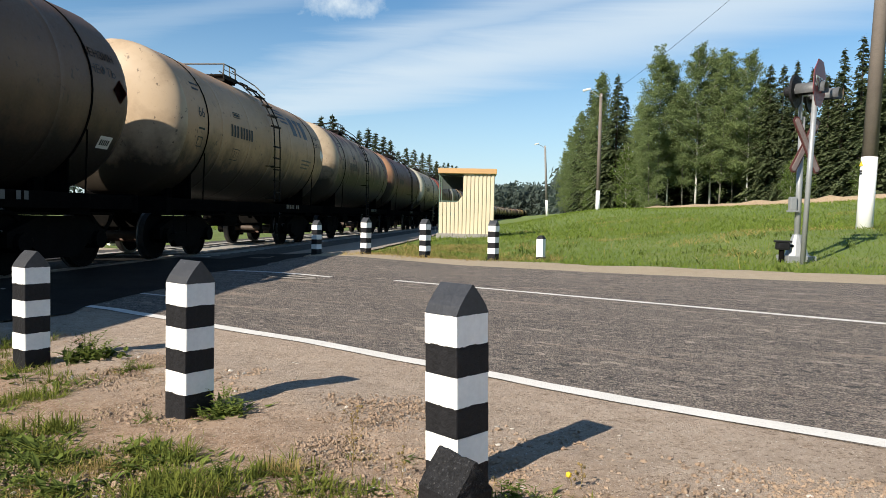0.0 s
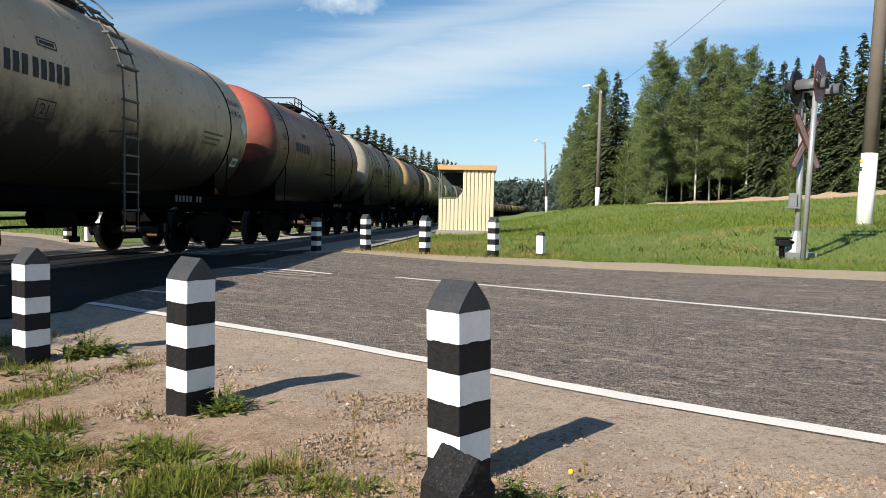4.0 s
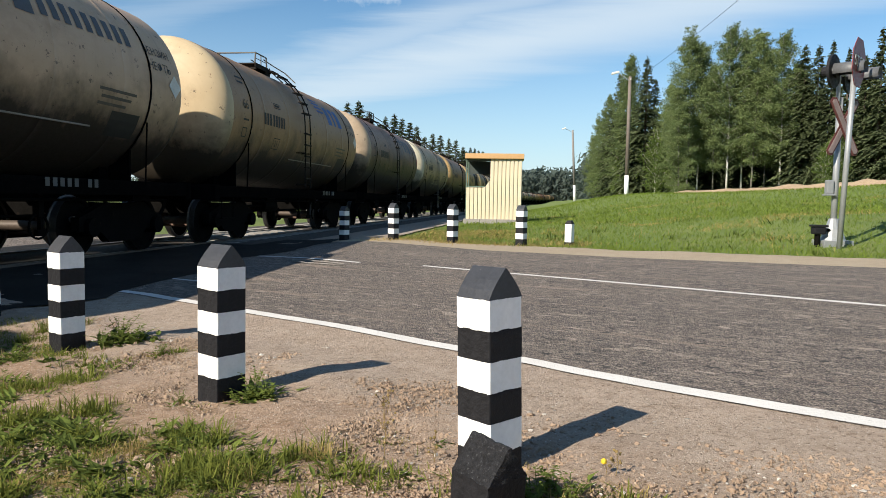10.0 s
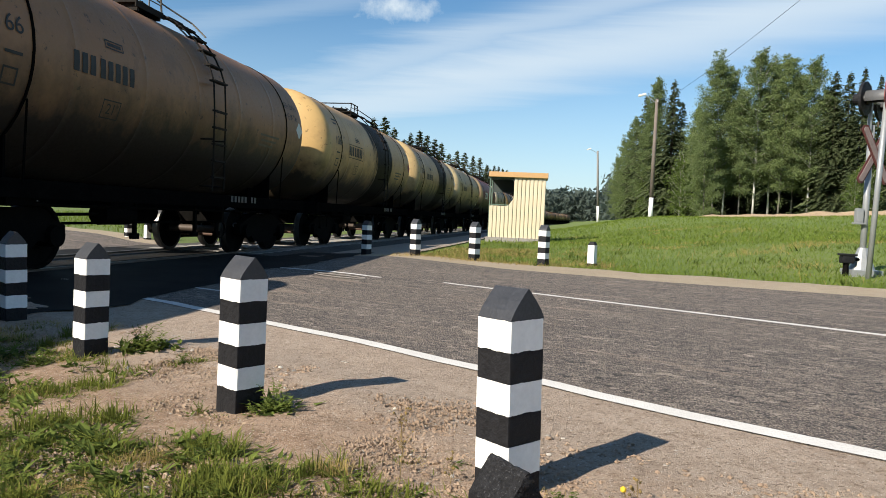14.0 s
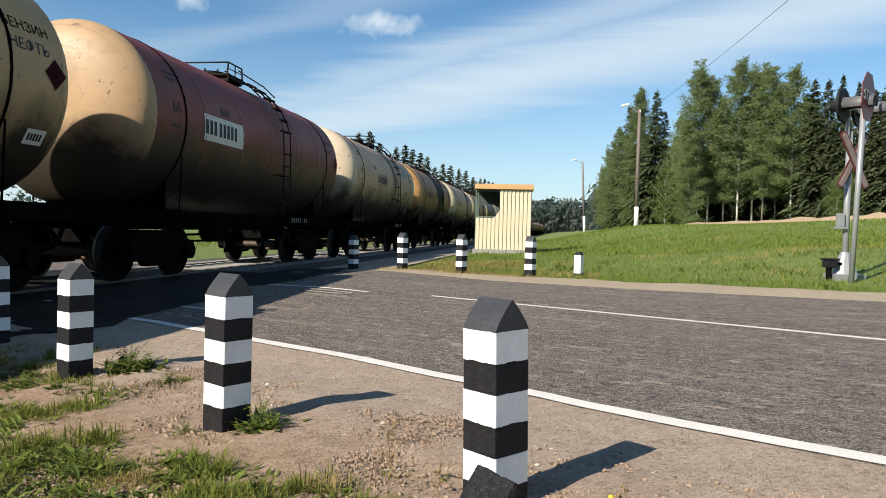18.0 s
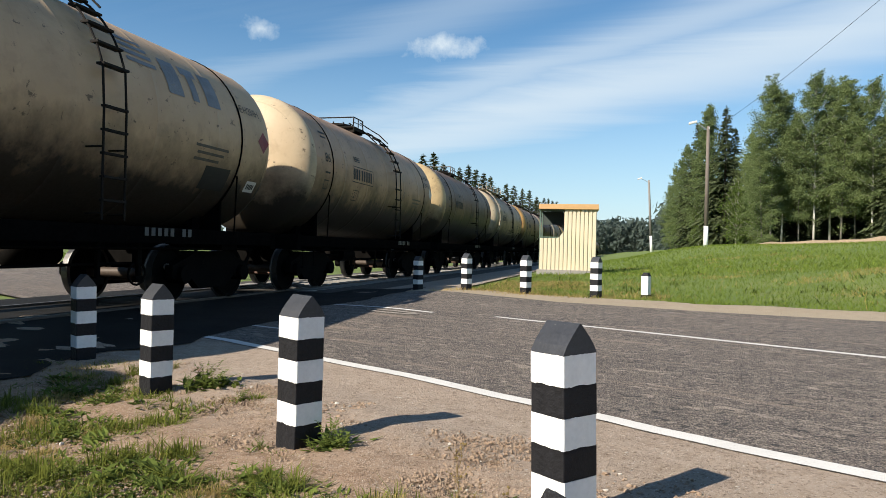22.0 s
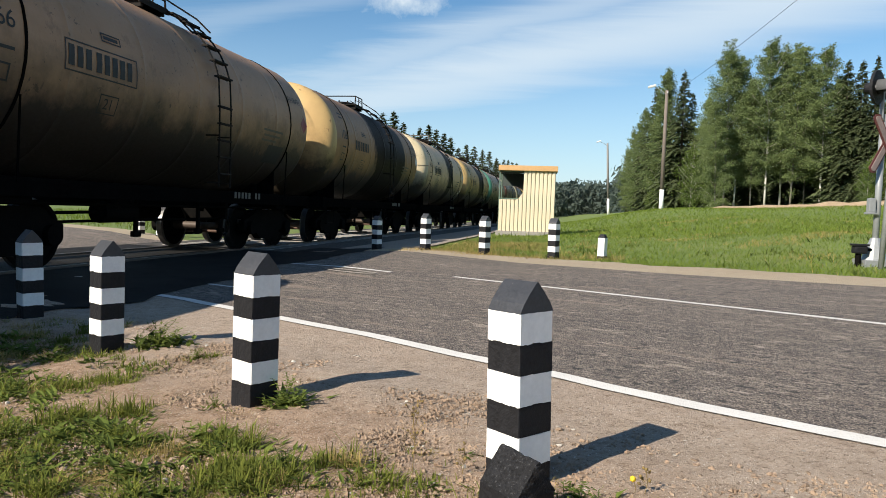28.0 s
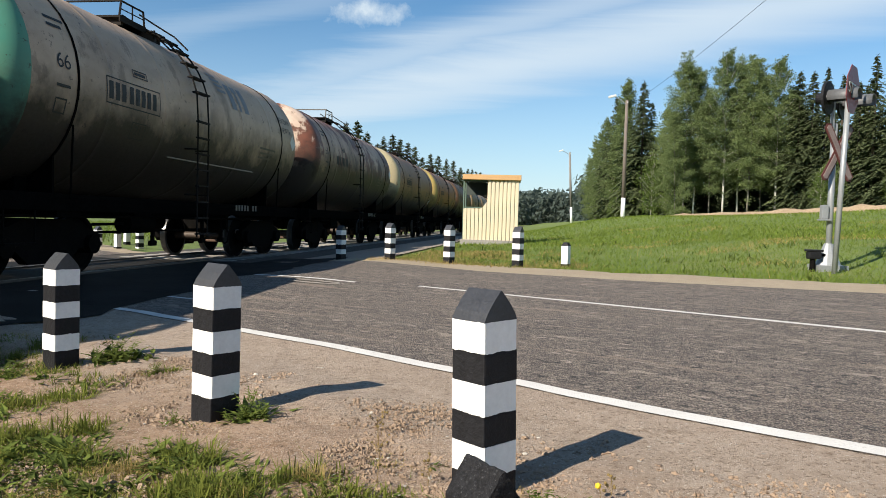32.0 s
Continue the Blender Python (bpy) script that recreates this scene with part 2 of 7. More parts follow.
def tank_material(name, oil):
    """Tank paint: the colour is the wagon's own; oil (0 to 1) says how much has run down from the hatch."""
    mat = bpy.data.materials.new(name)
    tree = nodes_of(mat)
    L = tree.links.new
    co = tree.nodes.new("ShaderNodeTexCoord")
    info = tree.nodes.new("ShaderNodeObjectInfo")
    shift = tree.nodes.new("ShaderNodeVectorMath"); shift.operation = "MULTIPLY_ADD"
    shift.inputs[1].default_value = (1, 1, 1)
    wide = tree.nodes.new("ShaderNodeMath"); wide.operation = "MULTIPLY"; wide.inputs[1].default_value = 57.0
    L(info.outputs["Random"], wide.inputs[0])
    L(co.outputs["Object"], shift.inputs[0]); L(wide.outputs[0], shift.inputs[2])

    amount = tree.nodes.new("ShaderNodeValue")
    amount.outputs[0].default_value = oil
    oil_amount = amount.outputs[0]

    def noise_node(sx, sy, sz, scale, detail=5.0, rough=0.6):
        m = tree.nodes.new("ShaderNodeMapping")
        m.inputs["Scale"].default_value = (sx, sy, sz)
        L(shift.outputs[0], m.inputs[0])
        n = nd(tree, "ShaderNodeTexNoise", Scale=scale, Detail=detail, Roughness=rough)
        L(m.outputs[0], n.inputs["Vector"])
        return n.outputs[0]

    def ranged(v, lo, hi, to=1.0):
        r = tree.nodes.new("ShaderNodeMapRange")
        r.inputs["From Min"].default_value, r.inputs["From Max"].default_value = lo, hi
        r.inputs["To Max"].default_value = to
        L(v, r.inputs[0])
        return r.outputs[0]

    def mixed(f, a, b):
        m = tree.nodes.new("ShaderNodeMixRGB")
        L(f, m.inputs[0])
        L(a, m.inputs[1])
        if isinstance(b, tuple):
            m.inputs[2].default_value = (*b, 1)
        else:
            L(b, m.inputs[2])
        return m.outputs[0]

    def product(a, b):
        m = tree.nodes.new("ShaderNodeMath"); m.operation = "MULTIPLY"
        for i, v in enumerate((a, b)):
            if isinstance(v, float):
                m.inputs[i].default_value = v
            else:
                L(v, m.inputs[i])
        return m.outputs[0]

    def shade(c):
        n = tree.nodes.new("ShaderNodeRGB")
        n.outputs[0].default_value = (*c, 1)
        return n.outputs[0]

    streak = noise_node(1.0, 0.12, 0.12, 5.0)
    blotch = noise_node(1, 1, 1, 0.9)
    fine = noise_node(1, 1, 1, 22.0, 4.0)
    rust = noise_node(1, 1, 1, 2.6, 8.0, 0.72)
    drops = noise_node(1, 0.25, 0.25, 9.0, 4.0)
    patchy = noise_node(0.5, 0.8, 0.8, 1.6, 7.0, 0.7)
    colour = mixed(ranged(blotch, 0.42, 0.72, 0.26), info.outputs["Color"], (0.25, 0.145, 0.070))
    colour = mixed(ranged(patchy, 0.50, 0.72, 0.35), colour, (0.165, 0.105, 0.058))
    colour = mixed(ranged(streak, 0.58, 0.80, 0.17), colour, (0.10, 0.075, 0.05))
    colour = mixed(ranged(drops, 0.70, 0.74, 0.50), colour, (0.03, 0.025, 0.02))
    colour = mixed(ranged(rust, 0.66, 0.71, 0.8), colour, (0.13, 0.05, 0.022))
    # flaked paint and old dirt in ragged patches, more of them low on the side
    flake = noise_node(0.8, 0.55, 0.55, 2.1, 9.0, 0.74)
    wear = info.outputs["Alpha"]
    colour = mixed(product(ranged(flake, 0.575, 0.625), ranged(wear, 0.0, 1.0, 0.75)), colour, (0.085, 0.050, 0.030))
    colour = mixed(ranged(noise_node(1, 1, 1, 6.5, 6.0, 0.7), 0.62, 0.66, 0.7), colour, (0.055, 0.038, 0.027))
    # paint torn off in large sheets, down to red primer and rust, on the worn wagons
    torn = tree.nodes.new("ShaderNodeMath"); torn.operation = "MULTIPLY_ADD"; torn.inputs[1].default_value = 0.125
    L(wear, torn.inputs[0]); L(noise_node(1.1, 0.55, 0.55, 1.15, 9.0, 0.66), torn.inputs[2])
    bare = mixed(ranged(rust, 0.35, 0.65), shade((0.19, 0.052, 0.028)), (0.075, 0.032, 0.020))
    colour = mixed(product(ranged(torn.outputs[0], 0.615, 0.64, 0.92), ranged(wear, 0.62, 0.68)), colour, bare)
    # soot-black grime in soft clouds
    colour = mixed(product(ranged(noise_node(0.6, 0.8, 0.8, 0.75, 4.0, 0.55), 0.50, 0.72, 0.60), ranged(wear, 0.05, 0.7)), colour, (0.030, 0.024, 0.020))
    # oil run down round the hatch, in the middle of the wagon
    sep = tree.nodes.new("ShaderNodeSeparateXYZ")
    L(co.outputs["Object"], sep.inputs[0])
    def sum_of(a, k, b):
        """a * k + b, where k and b are numbers or sockets."""
        m = tree.nodes.new("ShaderNodeMath"); m.operation = "MULTIPLY_ADD"
        for q, v in enumerate((a, k, b)):
            if isinstance(v, float):
                m.inputs[q].default_value = v
            else:
                L(v, m.inputs[q])
        return m.outputs[0]
    runs = noise_node(1.0, 0.45, 0.45, 1.5, 7.0, 0.68)
    ragged_run = sum_of(runs, 1.0, -0.5)
    # ragged towards the front, a cleaner line towards the rear, wider on top
    reach = sum_of(sep.outputs[2], 0.22, sum_of(oil_amount, 2.2, -1.9))
    front = sum_of(sep.outputs[0], -1.0, sum_of(ragged_run, 2.0, reach))
    rear = sum_of(sep.outputs[0], 1.0, sum_of(ragged_run, 0.9, sum_of(oil_amount, 2.2, -0.1)))
    band = product(ranged(front, -0.12, 0.22), ranged(rear, -0.05, 0.12))
    weight = ranged(oil_amount, 0.30, 0.75, 0.98)
    spill = product(band, weight)
    colour = mixed(spill, colour, (0.007, 0.0065, 0.0065))
    sheen = sum_of(spill, -0.31, 0.34)
    # thin dribbles down from the top seam
    dribble = noise_node(4.5, 0.07, 0.07, 2.0, 3.0, 0.5)
    upper = ranged(sum_of(sep.outputs[2], 1.0, sum_of(blotch, 1.6, -0.9)), 0.2, 1.2)
    colour = mixed(product(product(ranged(dribble, 0.62, 0.68, 0.75), upper), ranged(oil_amount, 0.1, 0.6)), colour, (0.028, 0.022, 0.018))
    # tarry residue and painted shade under the belly, darker downwards, with a ragged edge
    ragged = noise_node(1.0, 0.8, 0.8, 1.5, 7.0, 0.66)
    tar_shade = tree.nodes.new("ShaderNodeMath"); tar_shade.operation = "MULTIPLY_ADD"
    tar_shade.inputs[1].default_value = 1.5
    L(ragged, tar_shade.inputs[0])
    L(sum_of(wear, 0.65, product(sep.outputs[2], -1.0)), tar_shade.inputs[2])
    colour = mixed(ranged(tar_shade.outputs[0], 0.95, 1.70, 0.96), colour, (0.016, 0.013, 0.011))
    bsdf = nd(tree, "ShaderNodeBsdfPrincipled")
    L(sheen, bsdf.inputs["Specular IOR Level"])
    L(colour, bsdf.inputs["Base Color"])
    L(ranged(fine, 0.2, 0.8, 0.62), bsdf.inputs["Roughness"])
    r = [n for n in tree.nodes if n.type == "MAP_RANGE"][-1]
    r.inputs["To Min"].default_value = 0.40
    bp = nd(tree, "ShaderNodeBump", Strength=0.12, Distance=0.02)
    L(rust, bp.inputs["Height"]); L(bp.outputs[0], bsdf.inputs["Normal"])
    out = tree.nodes.new("ShaderNodeOutputMaterial")
    L(bsdf.outputs[0], out.inputs[0])
    return mat


def ground_material(name, patches, relief=1.0):
    """Ground by noise: a list of (colour, colour) is blended by wide and fine noise in world space."""
    mat = bpy.data.materials.new(name)
    tree = nodes_of(mat)
    L = tree.links.new
    co = tree.nodes.new("ShaderNodeTexCoord")
    colour = None
    height = None
    for scale, lo, hi, ca, cb, *stretch in patches:
        n = nd(tree, "ShaderNodeTexNoise", Scale=scale, Detail=6.0, Roughness=0.65)
        place = co.outputs["Object"]
        if stretch:
            # drawn out along the road
            turn = tree.nodes.new("ShaderNodeMapping"); turn.inputs["Rotation"].default_value = (0, 0, radians(35.9))
            draw = tree.nodes.new("ShaderNodeMapping"); draw.inputs["Scale"].default_value = (stretch[0], 1, 1)
            L(place, turn.inputs[0]); L(turn.outputs[0], draw.inputs[0])
            place = draw.outputs[0]
        L(place, n.inputs["Vector"])
        r = tree.nodes.new("ShaderNodeMapRange")
        r.inputs["From Min"].default_value, r.inputs["From Max"].default_value = lo, hi
        L(n.outputs[0], r.inputs[0])
        m = tree.nodes.new("ShaderNodeMixRGB")
        L(r.outputs[0], m.inputs[0])
        if colour is None:
            m.inputs[1].default_value = (*ca, 1)
        else:
            L(colour, m.inputs[1])
        m.inputs[2].default_value = (*cb, 1)
        colour, height = m.outputs[0], n.outputs[0]
    grit = nd(tree, "ShaderNodeTexVoronoi", Scale=70.0)
    L(co.outputs["Object"], grit.inputs["Vector"])
    bsdf = nd(tree, "ShaderNodeBsdfPrincipled", Roughness=0.92)
    L(colour, bsdf.inputs["Base Color"])
    b1 = nd(tree, "ShaderNodeBump", Strength=0.5 * relief, Distance=0.03)
    L(height, b1.inputs["Height"])
    b2 = nd(tree, "ShaderNodeBump", Strength=0.7 * relief, Distance=0.012)
    L(grit.outputs["Distance"], b2.inputs["Height"]); L(b1.outputs[0], b2.inputs["Normal"])
    L(b2.outputs[0], bsdf.inputs["Normal"])
    out = tree.nodes.new("ShaderNodeOutputMaterial")
    L(bsdf.outputs[0], out.inputs[0])
    return mat


def verge_material():
    """Trodden soil that passes raggedly into the gravelly shoulder towards the road."""
    mat = bpy.data.materials.new("verge_soil")
    tree = nodes_of(mat)
    L = tree.links.new
    co = tree.nodes.new("ShaderNodeTexCoord")

    def noise_of(scale, detail=6.0, rough=0.65):
        n = nd(tree, "ShaderNodeTexNoise", Scale=scale, Detail=detail, Roughness=rough)
        L(co.outputs["Object"], n.inputs["Vector"])
        return n.outputs[0]

    def ranged(v, lo, hi, to=1.0):
        r = tree.nodes.new("ShaderNodeMapRange")
        r.inputs["From Min"].default_value, r.inputs["From Max"].default_value, r.inputs["To Max"].default_value = lo, hi, to
        L(v, r.inputs[0])
        return r.outputs[0]

    def mixed(f, a, b):
        m = tree.nodes.new("ShaderNodeMixRGB")
        L(f, m.inputs[0])
        for i, c in ((1, a), (2, b)):
            if isinstance(c, tuple):
                m.inputs[i].default_value = (*c, 1)
            else:
                L(c, m.inputs[i])
        return m.outputs[0]
    across = tree.nodes.new("ShaderNodeVectorMath"); across.operation = "DOT_PRODUCT"
    across.inputs[1].default_value = (0.586, 0.81, 0)
    L(co.outputs["Object"], across.inputs[0])
    wob = tree.nodes.new("ShaderNodeMath"); wob.operation = "MULTIPLY_ADD"; wob.inputs[1].default_value = 1.6
    L(noise_of(1.4), wob.inputs[0]); L(across.outputs["Value"], wob.inputs[2])
    soil = mixed(ranged(noise_of(0.9), 0.3, 0.7), (0.310, 0.207, 0.138), (0.405, 0.284, 0.196))
    soil = mixed(ranged(noise_of(7.0), 0.42, 0.66), soil, (0.215, 0.135, 0.083))
    gravel = mixed(ranged(noise_of(1.3), 0.3, 0.7), (0.335, 0.262, 0.203), (0.415, 0.330, 0.260))
    gravel = mixed(ranged(noise_of(11.0, 7.0, 0.7), 0.45, 0.65, 0.6), gravel, (0.235, 0.175, 0.128))
    colour = mixed(ranged(wob.outputs[0], 2.55, 3.35), soil, gravel)
    grain = noise_of(75.0, 3.0, 0.6)
    colour = mixed(ranged(grain, 0.56, 0.66, 0.8), colour, (0.42, 0.345, 0.27))
    colour = mixed(ranged(noise_of(52.0, 4.0, 0.7), 0.55, 0.64, 0.75), colour, (0.115, 0.078, 0.052))
    colour = mixed(ranged(noise_of(120.0, 2.0, 0.5), 0.64, 0.68, 0.9), colour, (0.56, 0.50, 0.43))
    colour = mixed(ranged(noise_of(16.0, 6.0, 0.75), 0.56, 0.66, 0.6), colour, (0.14, 0.092, 0.058))
    bsdf = nd(tree, "ShaderNodeBsdfPrincipled", Roughness=0.95)
    bsdf.inputs["Specular IOR Level"].default_value = 0.2
    L(colour, bsdf.inputs["Base Color"])
    b1 = nd(tree, "ShaderNodeBump", Strength=0.75, Distance=0.028)
    L(noise_of(6.0, 10.0, 0.78), b1.inputs["Height"])
    b2 = nd(tree, "ShaderNodeBump", Strength=0.7, Distance=0.011)
    L(noise_of(85.0, 5.0, 0.75), b2.inputs["Height"]); L(b1.outputs[0], b2.inputs["Normal"])
    L(b2.outputs[0], bsdf.inputs["Normal"])
    out = tree.nodes.new("ShaderNodeOutputMaterial")
    L(bsdf.outputs[0], out.inputs[0])
    return mat


VERGE = verge_material()
ASPHALT = ground_material("asphalt", [(0.6, 0.3, 0.7, (0.079, 0.063, 0.056), (0.113, 0.089, 0.075)), (0.9, 0.44, 0.58, None, (0.049, 0.041, 0.037), 0.12), (3.0, 0.48, 0.66, None, (0.135, 0.103, 0.084), 0.14),
                                      (7.0, 0.54, 0.61, None, (0.214, 0.175, 0.144), 0.16), (16.0, 0.60, 0.66, None, (0.034, 0.029, 0.026), 0.3), (20.0, 0.60, 0.65, None, (0.278, 0.230, 0.186), 0.25),
                                      (11.0, 0.56, 0.61, None, (0.177, 0.145, 0.121)), (14.5, 0.57, 0.62, None, (0.036, 0.031, 0.028)), (23.0, 0.575, 0.615, None, (0.268, 0.225, 0.186)), (31.0, 0.57, 0.61, None, (0.032, 0.028, 0.025)), (48.0, 0.50, 0.60, None, (0.214, 0.180, 0.149)), (64.0, 0.51, 0.60, None, (0.028, 0.024, 0.022)), (95.0, 0.57, 0.62, None, (0.385, 0.330, 0.279)), (3.1, 0.635, 0.665, None, (0.268, 0.225, 0.181), 0.6), (4.5, 0.58, 0.63, None, (0.214, 0.165, 0.130), 0.07), (95.0, 0.54, 0.60, None, (0.251, 0.205, 0.167)), (120.0, 0.55, 0.60, None, (0.024, 0.020, 0.019)), (60.0, 0.62, 0.66, None, (0.353, 0.290, 0.233)),
                                      (15.0, 0.60, 0.64, None, (0.285, 0.235, 0.195), 0.38), (17.0, 0.59, 0.63, None, (0.030, 0.027, 0.025), 0.5)])
SHOULDER = ground_material("worn_shoulder", [(1.2, 0.3, 0.7, (0.246, 0.201, 0.16), (0.312, 0.258, 0.205)), (9.0, 0.45, 0.75, None, (0.271, 0.221, 0.172)),
                                             (60.0, 0.55, 0.72, None, (0.41, 0.361, 0.303)), (75.0, 0.60, 0.75, None, (0.139, 0.111, 0.0861))])
DIRT = ground_material("bare_soil", [(0.9, 0.3, 0.7, (0.285, 0.195, 0.132), (0.370, 0.272, 0.190)), (6.0, 0.45, 0.75, None, (0.225, 0.155, 0.102)),
                                     (45.0, 0.55, 0.75, None, (0.440, 0.350, 0.265)), (30.0, 0.60, 0.72, None, (0.140, 0.096, 0.064))])
BANK_SAND = ground_material("loose_orange_sand", [(0.8, 0.3, 0.7, (0.36, 0.255, 0.15), (0.44, 0.32, 0.20)), (5.0, 0.45, 0.7, None, (0.27, 0.19, 0.115)), (30.0, 0.52, 0.65, None, (0.48, 0.37, 0.25))])
SAND = ground_material("sandy_edge", [(0.8, 0.3, 0.7, (0.328, 0.258, 0.176), (0.385, 0.312, 0.221)), (8.0, 0.45, 0.8, None, (0.279, 0.221, 0.152)),
                                      (50.0, 0.55, 0.8, None, (0.426, 0.361, 0.271))])
MEADOW = ground_material("meadow", [(0.25, 0.3, 0.7, (0.105, 0.155, 0.028), (0.150, 0.195, 0.043)), (1.1, 0.5, 0.75, None, (0.19, 0.20, 0.06)), (2.5, 0.5, 0.75, None, (0.078, 0.12, 0.022)),
                                    (14.0, 0.5, 0.8, None, (0.0656, 0.0984, 0.018))])
PAINT_LINE = ground_material("worn_white_line", [(3.0, 0.3, 0.7, (0.54, 0.52, 0.49), (0.63, 0.61, 0.58)), (26.0, 0.63, 0.72, None, (0.30, 0.28, 0.25)), (70.0, 0.60, 0.72, None, (0.44, 0.42, 0.40))], 0.2)
BALLAST = ground_material("ballast", [(2.0, 0.3, 0.7, (0.040, 0.034, 0.029), (0.062, 0.053, 0.045)), (24.0, 0.45, 0.7, None, (0.095, 0.085, 0.075))])
WHITE = material("white_paint", (0.80, 0.80, 0.78), 0.55, vary=0.07, scale=5, fine=40, bump=0.03, spots=(14.0, 0.70, 0.76, (0.30, 0.28, 0.25)), specks=(40.0, 0.72, 0.75, (0.05, 0.05, 0.05)))
BLACK = material("black_paint", (0.014, 0.014, 0.016), 0.6, spec=0.2, vary=0.3, scale=5, fine=40, bump=0.35, spots=(17.0, 0.68, 0.74, (0.12, 0.115, 0.11)), specks=(55.0, 0.72, 0.75, (0.60, 0.58, 0.55)))
CAP_BLACK = material("bituminous_cap", (0.032, 0.034, 0.040), 0.5, spec=0.5, vary=0.3, scale=9, fine=70, bump=0.12, spots=(23.0, 0.64, 0.74, (0.09, 0.09, 0.095)), specks=(60.0, 0.70, 0.73, (0.45, 0.44, 0.42)))
ROUGH_BLACK = material("rough_black_concrete", (0.018, 0.018, 0.020), 0.75, spec=0.3, vary=0.7, scale=30, fine=120, bump=0.8, spots=(95.0, 0.56, 0.66, (0.085, 0.085, 0.09)))
CONCRETE = material("concrete", (0.279, 0.262, 0.238), 0.9, vary=0.2, scale=3, fine=40, bump=0.3)
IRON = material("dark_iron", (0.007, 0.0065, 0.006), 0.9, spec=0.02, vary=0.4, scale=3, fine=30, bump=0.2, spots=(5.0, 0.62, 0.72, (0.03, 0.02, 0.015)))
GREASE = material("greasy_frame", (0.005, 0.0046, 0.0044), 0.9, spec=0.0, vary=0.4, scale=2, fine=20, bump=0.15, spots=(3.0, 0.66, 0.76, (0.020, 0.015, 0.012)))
RAIL_STEEL = material("dull_rail_steel", (0.10, 0.085, 0.075), 0.55, metal=0.4, vary=0.3, scale=4, fine=40, bump=0.05)
STEEL = material("worn_steel", (0.12, 0.115, 0.11), 0.4, metal=0.7, vary=0.3, scale=4, fine=40, bump=0.05)
AXLE = material("brown_axle_steel", (0.075, 0.055, 0.042), 0.6, metal=0.2, vary=0.3, scale=4, fine=40, bump=0.1)
RUSTY = material("rusty_steel", (0.11, 0.065, 0.045), 0.8, vary=0.35, scale=4, fine=40, bump=0.2)
LADDER = material("ladder_steel", (0.018, 0.015, 0.013), 0.75, spec=0.12, vary=0.35, scale=4, fine=30, bump=0.1)
RAILING = material("light_railing_paint", (0.11, 0.10, 0.085), 0.5, vary=0.25, scale=4, fine=30, bump=0.1)
MARK = material("black_marking", (0.02, 0.02, 0.02), 0.6, vary=0.3, bump=0.0)
PALE_MARK = material("pale_marking", (0.62, 0.60, 0.55), 0.6, vary=0.15, bump=0.0)
# oily asphalt, darkened further to paint in the train's shade
DECK = material("oily_shaded_asphalt", (0.019, 0.018, 0.017), 0.75, vary=0.5, scale=1.2, fine=45, bump=0.35, spec=0.06, spots=(1.6, 0.56, 0.66, (0.010, 0.010, 0.010)))
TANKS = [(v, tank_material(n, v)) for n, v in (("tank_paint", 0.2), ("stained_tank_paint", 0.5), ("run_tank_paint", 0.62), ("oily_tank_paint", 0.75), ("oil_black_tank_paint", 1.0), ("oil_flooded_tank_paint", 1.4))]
TANK = TANKS[0][1]
HUT_YELLOW = material("pale_yellow_sheet", (0.625, 0.545, 0.395), 0.45, vary=0.10, scale=1.5, fine=25, bump=0.04)
HUT_ROOF = material("ochre_roof_trim", (0.443, 0.262, 0.107), 0.5, vary=0.12, scale=2, fine=25, bump=0.05)
HUT_DARK = material("dark_inside_sheet", (0.0492, 0.0615, 0.0574), 0.6, vary=0.25, scale=2, fine=25, bump=0.05)
GREEN_TRIM = material("green_frame_paint", (0.105, 0.150, 0.115), 0.5, vary=0.2, bump=0.05)
POLE_WOOD = material("weathered_pole", (0.16, 0.132, 0.112), 0.85, vary=0.25, scale=2, fine=40, bump=0.3)
POLE_GREY = material("grey_pole", (0.20, 0.185, 0.17), 0.85, vary=0.15, scale=2, fine=30, bump=0.2)
GALV = material("grey_painted_steel", (0.295, 0.307, 0.312), 0.4, metal=0.3, vary=0.12, scale=5, fine=40, bump=0.05)
SIGN_RED = material("sign_red", (0.22, 0.030, 0.030), 0.45, vary=0.2, bump=0.03)
FADED_RED = material("faded_brownish_red", (0.095, 0.030, 0.027), 0.6, vary=0.3, bump=0.05)
DIRTY_WHITE = material("dirty_pinkish_white", (0.20, 0.155, 0.150), 0.6, vary=0.3, scale=8, bump=0.05)
SIGN_WHITE = material("sign_white", (0.66, 0.64, 0.60), 0.5, vary=0.1, bump=0.03)
BARK = material("spruce_bark", (0.082, 0.0615, 0.0451), 0.9, vary=0.35, scale=8, fine=60, bump=0.5)
DULL_BARK = material("grey_aspen_bark", (0.15, 0.14, 0.115), 0.85, vary=0.3, scale=5, fine=60, bump=0.3)
BIRCH_BARK = material("birch_bark", (0.508, 0.484, 0.435), 0.8, vary=0.12, scale=5, fine=60, bump=0.2, spots=(7.0, 0.58, 0.66, (0.0492, 0.041, 0.0369)))
LEAF_ASPEN = leaf_material("aspen_leaves", (0.155, 0.205, 0.092), vary=0.25, through=0.34)
LEAF_YOUNG = leaf_material("young_birch_leaves", (0.10, 0.15, 0.045))
LEAF_SPRUCE = leaf_material("spruce_needles", (0.096, 0.122, 0.066), vary=0.22, through=0.25)
# paler and bluer: the haze of distance is put into this leaf colour
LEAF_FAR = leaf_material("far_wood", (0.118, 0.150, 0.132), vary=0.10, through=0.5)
GRASS = leaf_material("grass_blades", (0.142, 0.208, 0.045), vary=0.4, through=0.4)
VERGE_GRASS = leaf_material("verge_grass_blades", (0.128, 0.160, 0.041), vary=0.5, through=0.3)
